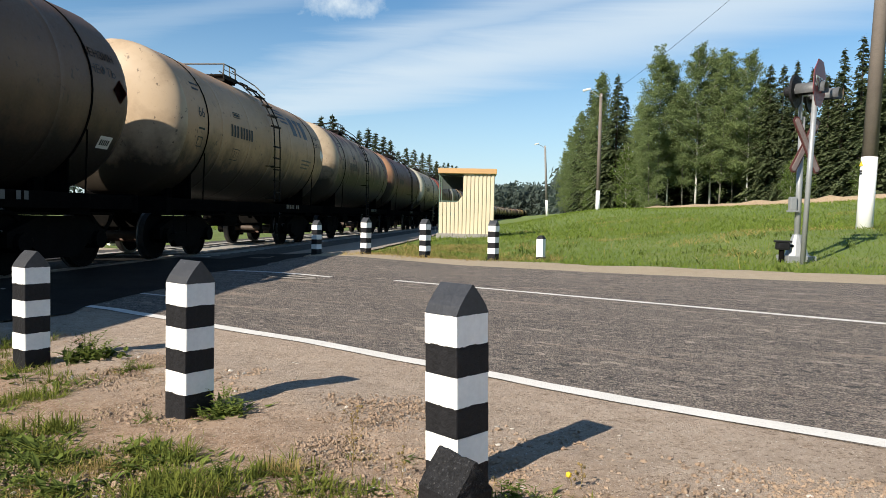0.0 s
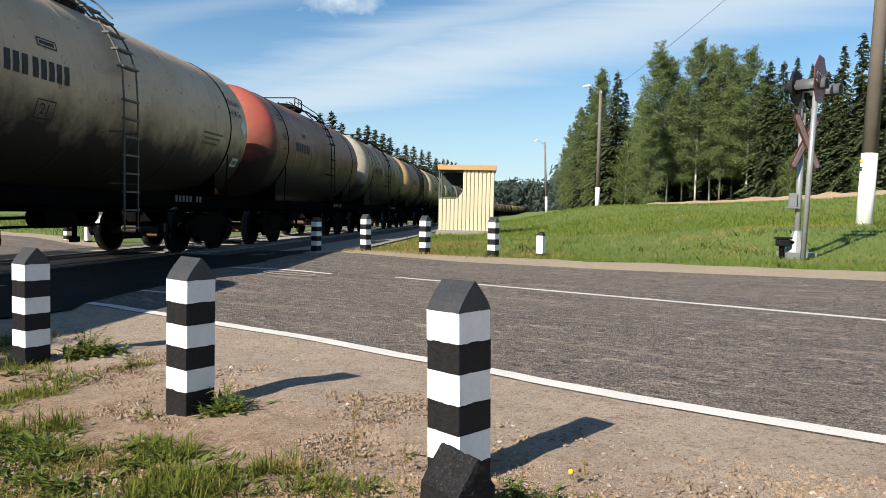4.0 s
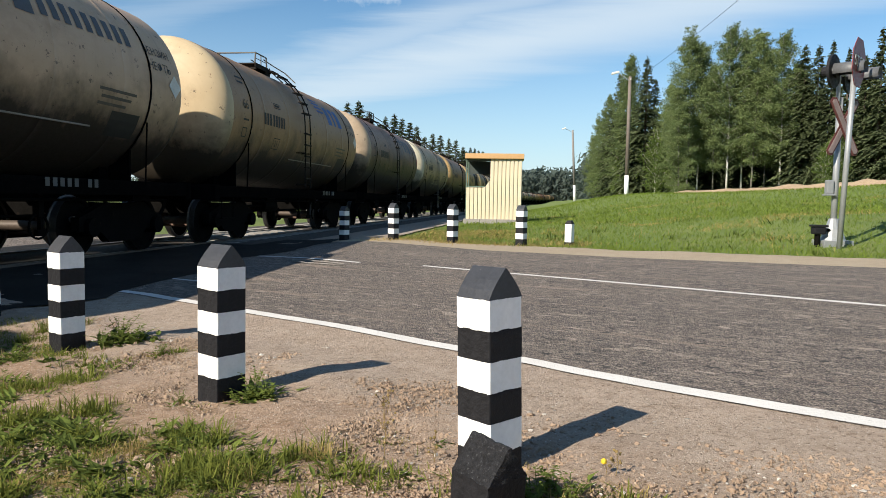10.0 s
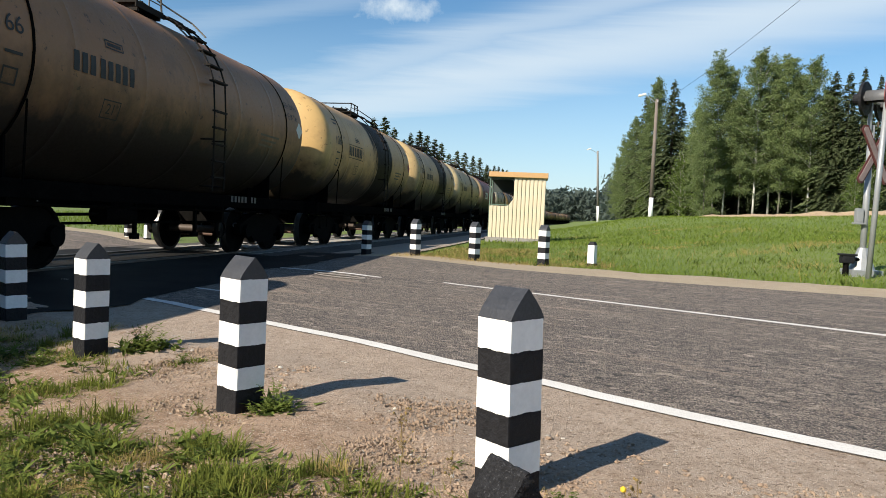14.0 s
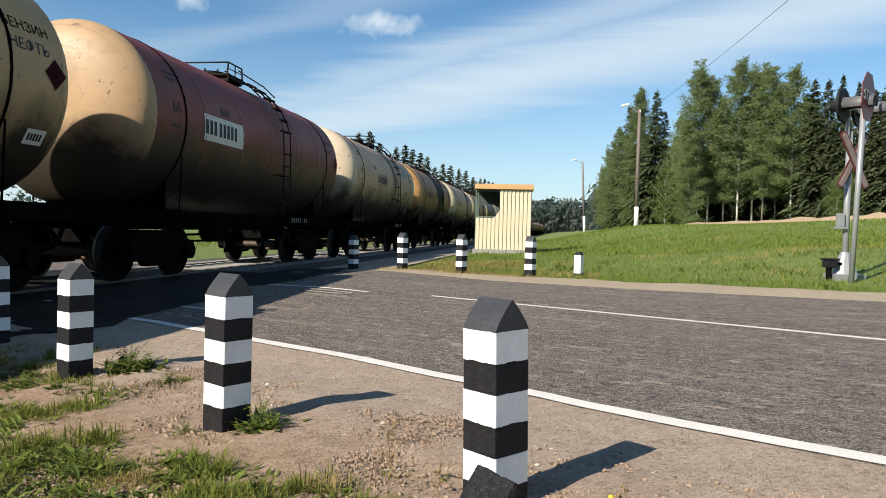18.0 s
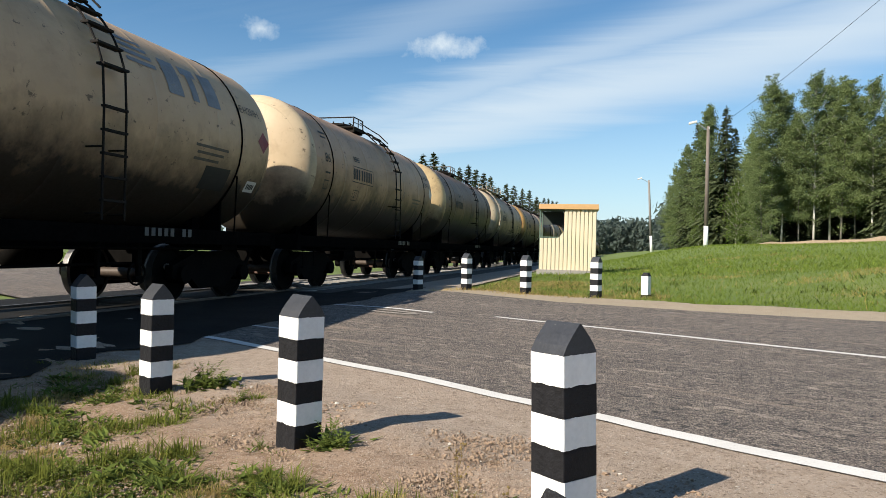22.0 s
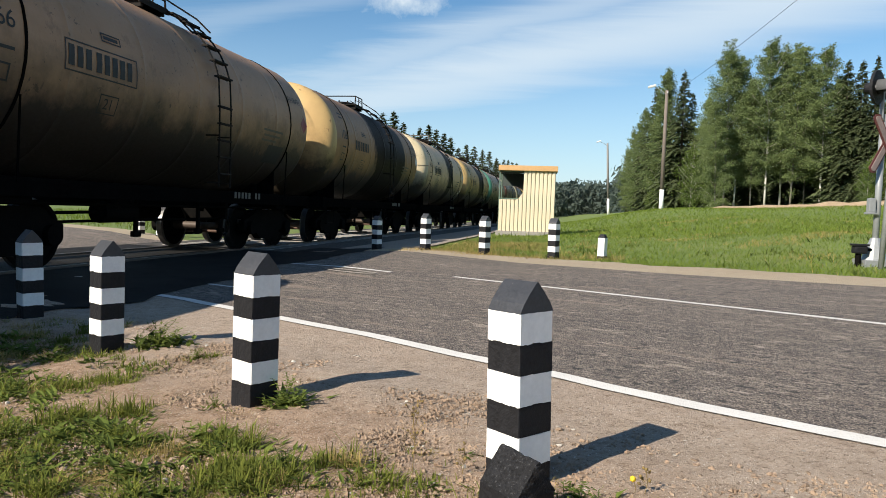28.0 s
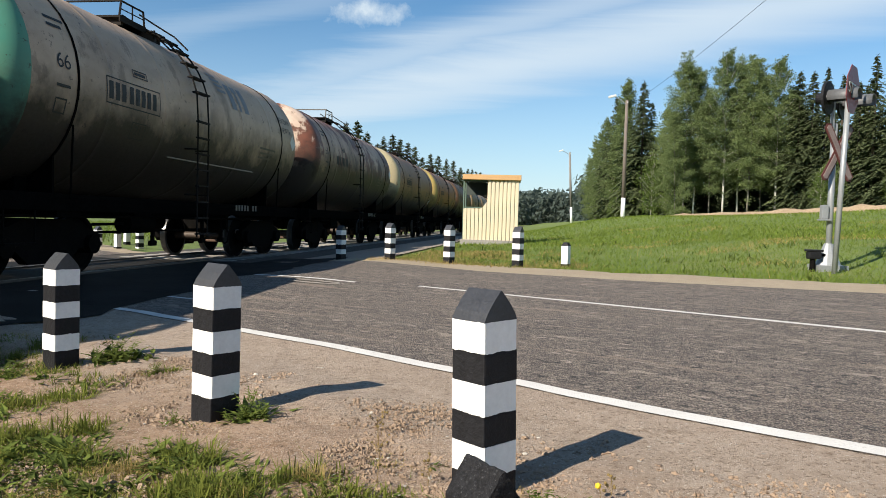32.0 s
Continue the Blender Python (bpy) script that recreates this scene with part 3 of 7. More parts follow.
DRY_GRASS = leaf_material("dry_grass_blades", (0.344, 0.279, 0.123), vary=0.3, through=0.3)
WEED = leaf_material("weed_leaves", (0.118, 0.165, 0.048), vary=0.5, through=0.3)
WITHERED = leaf_material("withered_stalk", (0.20, 0.155, 0.075), vary=0.3, through=0.1)
STRAW = leaf_material("cut_straw", (0.50, 0.38, 0.22), vary=0.25, through=0.2)

# ---- mesh helpers ----


def mesh_of(name, bm, mats, smooth=False):
    me = bpy.data.meshes.new(name)
    bm.to_mesh(me)
    bm.free()
    for m in (mats if isinstance(mats, (list, tuple)) else [mats]):
        me.materials.append(m)
    if smooth:
        for p in me.polygons:
            p.use_smooth = True
    return me


def part(name, bm, mats, parent=None, label="", smooth=False, at=None):
    ob = new(name, mesh_of(name, bm, mats, smooth) if isinstance(bm, bmesh.types.BMesh) else bm)
    if parent is not None:
        ob.parent = parent
    if at is not None:
        ob.matrix_basis = at
    return tagged(ob, label)


def raw(name, verts, faces, mats, smooth=False):
    me = bpy.data.meshes.new(name)
    me.from_pydata(verts, [], faces)
    for m in (mats if isinstance(mats, (list, tuple)) else [mats]):
        me.materials.append(m)
    if smooth:
        me.polygons.foreach_set("use_smooth", [True] * len(me.polygons))
    return me


def thing(name, m, label, category, group="", kind=""):
    ob = new(name)
    ob.empty_display_size = 0.2
    ob.matrix_basis = m
    return tagged(ob, label, category, group, kind)


def box(bm, x0, x1, y0, y1, z0, z1, m=None, bevel=0.0):
    r = bmesh.ops.create_cube(bm, size=1.0)
    vs = r["verts"]
    for v in vs:
        v.co = Vector((x0 + (v.co.x + 0.5) * (x1 - x0), y0 + (v.co.y + 0.5) * (y1 - y0), z0 + (v.co.z + 0.5) * (z1 - z0)))
    if bevel:
        es = {e for v in vs for e in v.link_edges}
        r2 = bmesh.ops.bevel(bm, geom=list(es), offset=bevel, segments=2, affect="EDGES", profile=0.6)
        vs = list({v for f in r2["faces"] for v in f.verts} | {v for v in vs if v.is_valid})
    if m is not None:
        bmesh.ops.transform(bm, matrix=m, verts=[v for v in vs if v.is_valid])
    return vs


def rod(bm, a, b, r, r2=None, seg=8):
    a, b = Vector(a), Vector(b)
    d = b - a
    m = Matrix.Translation((a + b) / 2) @ d.to_track_quat("Z", "Y").to_matrix().to_4x4()
    return bmesh.ops.create_cone(bm, cap_ends=True, segments=seg, radius1=r, radius2=r if r2 is None else r2, depth=d.length, matrix=m)["verts"]


def bent_rod(bm, pts, r, seg=6):
    for a, b in zip(pts, pts[1:]):
        rod(bm, a, b, r, seg=seg)


def tube(bm, pts, r, seg=6):
    """One unbroken tube along the points."""
    rings = []
    for i, p in enumerate(pts):
        d = (Vector(pts[min(i + 1, len(pts) - 1)]) - Vector(pts[max(i - 1, 0)])).normalized()
        u = d.orthogonal().normalized() if i == 0 else (rings_u - d * rings_u.dot(d)).normalized()
        rings_u = u
        v = d.cross(u)
        rings.append([bm.verts.new(Vector(p) + (u * math.cos(6.2832 * q / seg) + v * math.sin(6.2832 * q / seg)) * r) for q in range(seg)])
    for A, B in zip(rings, rings[1:]):
        for q in range(seg):
            bm.faces.new((A[q], B[q], B[(q + 1) % seg], A[(q + 1) % seg]))


def lathe_x(bm, profile, seg=40, close=False):
    """Turns (x, r) about the x axis."""
    rings = []
    for x, r in profile:
        if r < 1e-4:
            rings.append([bm.verts.new((x, 0, 0))])
        else:
            rings.append([bm.verts.new((x, r * math.cos(2 * math.pi * i / seg), r * math.sin(2 * math.pi * i / seg))) for i in range(seg)])
    for A, B in zip(rings, rings[1:]):
        for i in range(seg):
            j = (i + 1) % seg
            if len(A) == 1:
                bm.faces.new((A[0], B[i], B[j]))
            elif len(B) == 1:
                bm.faces.new((A[i], B[0], A[j]))
            else:
                bm.faces.new((A[i], B[i], B[j], A[j]))
    bmesh.ops.recalc_face_normals(bm, faces=bm.faces[:])


# ---- the plan ----
R_DIR, N_DIR = (0.81, -0.586), (0.586, 0.81)      # along the road (away from the track), across it (away from the near verge)
T_DIR = (0.1028, 0.9947)                          # along the track
P0 = (-8.06, 0.83)
RAIL_TOP = 0.03


def smooth_step(v, a, b):
    t = min(max((v - a) / (b - a), 0.0), 1.0)
    return t * t * (3 - 2 * t)


def road_ab(x, y):
    return R_DIR[0] * x + R_DIR[1] * y, N_DIR[0] * x + N_DIR[1] * y


def road_xy(a, b):
    return R_DIR[0] * a + N_DIR[0] * b, R_DIR[1] * a + N_DIR[1] * b


def track_side(x, y):
    return (x - P0[0]) * T_DIR[1] - (y - P0[1]) * T_DIR[0]


def level(x, y):
    """Height of the ground."""
    a, b = road_ab(x, y)
    s = track_side(x, y)
    z = 0.016 + 0.025 * min(max(a, -7.0), 30.0) + 0.03 * min(max(b, -5.0), 11.0)
    z += smooth_step(s, 5, 16) * (0.62 * smooth_step(b, 11, 19) + 1.0 * smooth_step(b, 19, 50)) + 0.8 * smooth_step(s, 16, 35) * smooth_step(b, 19, 40)
    z += 0.030 * math.exp(-((b - 2.6) / 0.32) ** 2) * smooth_step(-a, 1.5, 2.6)                     # a low swell between the posts and the road
    w = smooth_step(abs(s), 2.2, 5.0)
    return z * w + (1 - w) * (-0.02)


def on_track(s):
    """Place and heading (from +y to +x) of the track s metres on; it bends to the right far away."""
    h0 = math.atan2(T_DIR[0], T_DIR[1])
    if s <= 200:
        return P0[0] + T_DIR[0] * s, P0[1] + T_DIR[1] * s, h0
    R = 850.0
    a = (s - 200) / R
    x0, y0 = P0[0] + T_DIR[0] * 200, P0[1] + T_DIR[1] * 200
    side, ahead = R * (1 - math.cos(a)), R * math.sin(a)
    return x0 + T_DIR[0] * ahead + T_DIR[1] * side, y0 + T_DIR[1] * ahead - T_DIR[0] * side, h0 + a


def strip(name, avals, lo, hi, n, mat, lift, label, category, rough=0.0, frame_of=road_xy):
    """A draped strip between two lines lo(a) and hi(a)."""
    verts, faces = [], []
    for a in avals:
        for j in range(n + 1):
            b = lo(a) + (hi(a) - lo(a)) * j / n
            x, y = frame_of(a, b)
            wob = rough * (noise.noise((x * 1.7, y * 1.7, 3.1)) + 0.4 * noise.noise((x * 6.3, y * 6.3, 1.7)) + 0.18 * noise.noise((x * 15.0, y * 15.0, 4.4))) * smooth_step(hi(a) - b, 0.0, 1.6) if 0 < j < n else 0
            verts.append((x, y, level(x, y) + lift + wob))
    for i in range(len(avals) - 1):
        for j in range(n):
            p = i * (n + 1) + j
            faces.append((p, p + n + 1, p + n + 2, p + 1))
    ob = new(name, raw(name, verts, faces, mat, True))
    if ob.data.polygons[0].normal.z < 0:
        ob.data.flip_normals()
    return tagged(ob, label, category, kind="structure")


def spaced(*stops):
    """Values from stop to stop: (start, end, step), ..."""
    out = []
    for a, b, st in stops:
        k = max(1, round((b - a) / st))
        out += [a + (b - a) * i / k for i in range(k)]
    return out + [stops[-1][1]]


# ---- ground, roads, track ----
def build_ground():
    xs = spaced((-2500, -300, 400), (-300, -60, 30), (-60, -14, 3), (-14, 14, 0.45), (14, 60, 2), (60, 300, 30), (300, 2500, 400))
    ys = spaced((-2500, -200, 400), (-200, -20, 30), (-20, -3, 2), (-3, 30, 0.5), (30, 80, 2), (80, 300, 22), (300, 3500, 400))
    verts = [(x, y, level(x, y) - 0.03) for y in ys for x in xs]
    w = len(xs)
    faces = [(j * w + i, j * w + i + 1, (j + 1) * w + i + 1, (j + 1) * w + i) for j in range(len(ys) - 1) for i in range(w - 1)]
    tagged(new("ground", raw("ground", verts, faces, MEADOW, True)), "wide green meadow with short rough grass", "meadow", kind="structure")

    # the edge line wavers: (along the road, aside)
    waver = [(-8.0, -0.17), (-7.46, -0.07), (-7.0, 0.045), (-6.5, 0.05), (-6.0, 0.073), (-5.2, 0.066), (-4.6, 0.073), (-4.1, 0.094), (-3.85, 0.092), (-3.4, 0.066), (-3.0, 0.042), (-2.5, 0.040), (-2.1, 0.032), (-1.8, 0.0), (-1.3, -0.012), (-0.8, -0.004), (0.0, 0.02)]

    def aside(a):
        for (a0, d0), (a1, d1) in zip(waver, waver[1:]):
            if a0 <= a <= a1:
                return d0 + (d1 - d0) * (a - a0) / (a1 - a0)
        return waver[0][1] if a < waver[0][0] else waver[-1][1]
    near_line = lambda a: aside(a) + 3.28 - 0.075 * min(max(a, -9.0), 20.0)
    far_edge = lambda a: min(10.5, 9.85 + 0.10 * max(0.0, -a - 4.0)) - 1.55 * smooth_step(-a, 12.0, 18.0)
    aa = spaced((-140, -30, 8), (-30, -12, 1), (-12, 6, 0.15), (6, 60, 4))
    strip("road", aa, near_line, far_edge, 14, ASPHALT, 0.012, "dark grey worn asphalt road over the level crossing", "road")
    strip("verge", spaced((-11.5, -7, 0.3), (-7, 2, 0.06), (2, 30, 1.5)), lambda a: -3.5, lambda a: near_line(a) + 0.01, 90, VERGE, 0.009, "trampled bare soil passing into a gravelly road shoulder", "soil", 0.038)
    strip("sandy_edge", spaced((-40, -12, 1), (-12.0, 8, 0.25), (8, 60, 3)), lambda a: far_edge(a) - 0.01, lambda a: far_edge(a) + 1.35 - 0.5 * smooth_step(-a, 6.5, 9.0) + 0.3 * noise.noise((a * 0.9, 7, 0)) + 0.15 * noise.noise((a * 3.7, 5, 0)), 5, SAND, 0.006,
          "pale sandy road edge", "road edge", 0.012)
    # side lane between the track and the hut
    lane = lambda s, d: (P0[0] + T_DIR[0] * s + T_DIR[1] * d, P0[1] + T_DIR[1] * s - T_DIR[0] * d)
    strip("side_lane", spaced((13.5, 60, 1.0)), lambda s: 2.3, lambda s: 4.7 + 0.15 * noise.noise((s * 0.7, 1, 0)) - 0.25 * smooth_step(s, 22, 40), 5, SHOULDER, 0.004,
          "grey gravel lane beside the track", "lane", 0.01, lane)
    # white lines
    line = lambda lo, a0, a1, w, name, label: strip(name, spaced((a0, a1, 0.15)), lambda a: lo(a) + 0.012 * noise.noise((a * 2.0, 4, 0)), lambda a: lo(a) + w + 0.012 * noise.noise((a * 2.3, 9, 0)), 1, PAINT_LINE, 0.0155, label, "road marking")
    line(lambda a: near_line(a) + 0.004, -9.6, 20, 0.120, "edge_line", "worn white edge line on asphalt")
    line(lambda a: 6.58 - 0.15 * min(max(a, -6.4), 6) - 0.03 * max(a - 6, 0), -6.3, 30, 0.085, "centre_line", "thin worn white centre line on asphalt")
    line(lambda a: 7.40 - 0.02 * (a + 7.4), -13.0, -7.4, 0.085, "centre_line", "thin worn white centre line on asphalt")
    line(lambda a: 4.9 + 0.14 * (a + 7), -8.0, -7.0, 0.06, "centre_line", "short faint white mark on asphalt")

    # deck strips; the nearest carries painted train shade out over the road
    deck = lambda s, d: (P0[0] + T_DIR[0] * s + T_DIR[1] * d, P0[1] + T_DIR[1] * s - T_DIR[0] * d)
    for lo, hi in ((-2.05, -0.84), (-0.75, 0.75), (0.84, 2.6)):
        strip("crossing_deck", spaced((1.0, 16.5, 0.4)), lambda s: lo, lambda s: hi + (0.9 + 0.6 * noise.noise((s * 0.5, 3, 0)) + 0.25 * noise.noise((s * 1.9, 8, 0)) if hi > 2 else 0.0), 3, DECK, 0.017, "dark oily asphalt between the crossing rails, train shade painted in", "deck", 0.003, deck)

    # track: rails, sleepers, ballast
    svals = spaced((-60, 200, 10), (200, 520, 8))

    def along(s, d, z):
        x, y, h = on_track(s)
        return x + math.cos(h) * d, y - math.sin(h) * d, z
    for lo, hi in ((-60, 4.0), (14.5, 520)):
        sv = [s for s in svals if lo < s < hi] 
        sv = [lo] + sv + [hi]
        verts, faces = [], []
        prof = [(-2.6, -0.06), (-1.9, 0.0), (1.9, 0.0), (2.6, -0.06)]
        for s in sv:
            verts += [along(s, d, z) for d, z in prof]
        for i in range(len(sv) - 1):
            for j in range(3):
                p = i * 4 + j
                faces.append((p, p + 4, p + 5, p + 1))
        ob = new("ballast", raw("ballast", verts, faces, BALLAST))
        if ob.data.polygons[1].normal.z < 0:
            ob.data.flip_normals()
        tagged(ob, "stony brown track ballast", "ballast", kind="structure")
    for side in (-0.795, 0.795):
        prof = [(-0.036, 0.0), (-0.036, -0.035), (-0.009, -0.05), (-0.009, -0.10), (0.009, -0.10), (0.009, -0.05), (0.036, -0.035), (0.036, 0.0)]
        verts, faces = [], []
        for s in svals:
            verts += [along(s, side + d, RAIL_TOP + z) for d, z in prof]
        k = len(prof)
        for i in range(len(svals) - 1):
            for j in range(k):
                p, q = i * k + j, i * k + (j + 1) % k
                faces.append((p, p + k, q + k, q))
        tagged(new("rail", raw("rail", verts, faces, RAIL_STEEL)), "worn steel rail of the broad-gauge track", "rail", kind="structure")
    bm = bmesh.new()
    box(bm, -1.35, 1.35, -0.13, 0.13, -0.16, 0.0, bevel=0.02)
    me = mesh_of("sleeper", bm, CONCRETE)
    ties = tagged(new("sleepers"), "concrete railway sleepers under the rails", "sleepers", kind="structure")
    for i in range(90):
        s = 15.0 + i * 0.55
        x, y, h = on_track(s)
        part("sleeper", me, None, ties, at=pose(x, y, 0.012, 0, 0, -math.degrees(h)))


build_ground()


# ---- striped posts ----
def post_meshes():
    w = 0.082
    meshes = {}
    for name, z0, z1, mat in (("foot", -0.25, 0.13, BLACK), ("dark_band", 0.0, 0.107, BLACK)):
        bm = bmesh.new()
        box(bm, -w, w, -w, w, z0, z1)
        es = [e for e in bm.edges if abs(e.verts[0].co.z - e.verts[1].co.z) > 0.05]
        bmesh.ops.bevel(bm, geom=es, offset=0.007, segments=2, affect="EDGES", profile=0.6)
        meshes[name] = mesh_of(name, bm, mat)
    # white bands: a brushed coat just proud of the shaft, with uneven edges
    for v in range(3):
        bm = bmesh.new()
        box(bm, -w + 0.002, w - 0.002, -w + 0.002, w - 0.002, 0.001, 0.106)
        edge, c = w + 0.0013, w - 0.005
        loop = []
        for sx, sy, ex, ey in ((-c, -edge, c, -edge), (edge, -c, edge, c), (c, edge, -c, edge), (-edge, c, -edge, -c)):
            loop += [(sx + (ex - sx) * q / 14, sy + (ey - sy) * q / 14) for q in range(15)]
        pairs = []
        for q, (px, py) in enumerate(loop):
            u = 2 * math.pi * q / len(loop)
            rag = [0.0035 * noise.noise((3.0 * math.cos(u) + 7 * v, 3.0 * math.sin(u), s)) + 0.0025 * noise.noise((14 * math.cos(u), 14 * math.sin(u), s + v)) for s in (1.5, 8.5)]
            pairs.append((bm.verts.new((px, py, rag[0])), bm.verts.new((px, py, 0.107 + rag[1]))))
        for q in range(len(pairs)):
            A, B = pairs[q], pairs[(q + 1) % len(pairs)]
            bm.faces.new((A[0], B[0], B[1], A[1]))
        meshes["band", v] = mesh_of("band", bm, WHITE)
    # a ridged cap with bowed slopes: the ridge runs along x
    bm = bmesh.new()
    rows = []
    for u, z in ((-1.0, 0.0), (-0.78, 0.033), (-0.48, 0.065), (-0.03, 0.106), (0.03, 0.106), (0.48, 0.065), (0.78, 0.033), (1.0, 0.0)):
        rows.append((bm.verts.new((-w, u * w, z)), bm.verts.new((w, u * w, z))))
    for A, B in zip(rows, rows[1:]):
        bm.faces.new((A[0], A[1], B[1], B[0]))
    bm.faces.new([r[0] for r in rows])
    bm.faces.new([r[1] for r in reversed(rows)])
    bm.faces.new((rows[0][0], rows[-1][0], rows[-1][1], rows[0][1]))
    bmesh.ops.recalc_face_normals(bm, faces=bm.faces[:])
    meshes["cap"] = mesh_of("cap", bm, CAP_BLACK)
    # a plain gable with worn edges for the stub
    bm = bmesh.new()
    rows = [(bm.verts.new((-w, u * w, z)), bm.verts.new((w, u * w, z))) for u, z in ((-1.0, 0.0), (-0.06, 0.104), (0.06, 0.104), (1.0, 0.0))]
    for A, B in zip(rows, rows[1:]):
        bm.faces.new((A[0], A[1], B[1], B[0]))
    bm.faces.new([r[0] for r in rows])
    bm.faces.new([r[1] for r in reversed(rows)])
    bm.faces.new((rows[0][0], rows[-1][0], rows[-1][1], rows[0][1]))
    bmesh.ops.recalc_face_normals(bm, faces=bm.faces[:])
    bmesh.ops.subdivide_edges(bm, edges=bm.edges[:], cuts=9, use_grid_fill=True)
    for v in bm.verts:
        v.co += 0.0045 * Vector((noise.noise(v.co * 38), noise.noise(v.co * 38 + Vector((5, 0, 0))), noise.noise(v.co * 38 + Vector((0, 7, 0)))))
    meshes["rough_cap"] = mesh_of("cap", bm, ROUGH_BLACK)
    return meshes


POST = post_meshes()
ROAD_TURN = math.degrees(math.atan2(R_DIR[1], R_DIR[0]))


def striped_post(x, y, turn=0.0, lean=(0, 0), sink=0.0, group="striped posts beside the road", label="black and white striped concrete guard post with ridged cap", broken=False):
    ob = thing("guard_post", pose(x, y, level(x, y) - sink, lean[0], lean[1], ROAD_TURN + turn), label, "post", group)
    rnd = random.Random(int(x * 100 + y * 10))
    part("foot", POST["foot"], None, ob)
    for i in range(5):
        pale = i % 2 == 0 and not broken
        part("band" if pale else "dark_band", POST["band", rnd.randrange(3)] if pale else POST["dark_band"], None, ob, at=pose(rnd.uniform(-1, 1) * 0.0015, rnd.uniform(-1, 1) * 0.0015, 0.13 + 0.107 * i, 0, 0, 90 * rnd.randrange(4) if pale else 0))
    part("cap", POST["rough_cap" if broken else "cap"], None, ob, at=pose(0, 0, 0.13 + 0.107 * 5))
    return ob


NEAR_POSTS = [(0.068, 2.52, -11, (0.8, -1.0)), (-1.235, 3.44, 0, (0, 0.6)), (-2.70, 4.62, 2, (0, 0)), (-4.04, 5.74, -2, (1, 0.5))]
for x, y, turn, lean in NEAR_POSTS:
    striped_post(x, y, turn, lean, 0.036 if y < 3 else 0.0)
striped_post(0.022, 2.19, -12, (0, 4), 0.522, label="sunken stub of a guard post with a rough black cap", broken=True)
for x, y, turn in ((0.97, 13.6, 2), (-0.36, 14.1, -3), (-1.63, 14.9, 0), (-2.85, 15.9, 3)):
    striped_post(x, y, turn, group="striped posts across the road")
for x, y, turn in ((-10.06, 18.95, 3), (-9.28, 19.75, 0)):
    striped_post(x, y, turn, sink=0.22, group="striped posts across the road", label="half-sunken striped guard post beyond the track")


def marker_post(x, y):
    ob = thing("marker_post", pose(x, y, level(x, y), 0, 0, ROAD_TURN + 4), "small white concrete marker post with a black top in grass", "post")
    bm = bmesh.new()
    box(bm, -0.07, 0.07, -0.07, 0.07, -0.2, 0.40, bevel=0.008)
    part("shaft", bm, WHITE, ob)
    bm = bmesh.new()
    box(bm, -0.072, 0.072, -0.072, 0.072, 0.40, 0.47, bevel=0.008)
    for v in bm.verts:
        if v.co.z > 0.45:
            v.co.x *= 0.6
            v.co.y *= 0.6
    part("cap", bm, BLACK, ob)
    bm = bmesh.new()
    box(bm, -0.073, 0.073, -0.073, 0.073, -0.1, 0.05, bevel=0.006)
    part("foot", bm, BLACK, ob)


marker_post(1.93, 13.9)
marker_post(-9.99, 20.45)
marker_post(-9.44, 18.8)


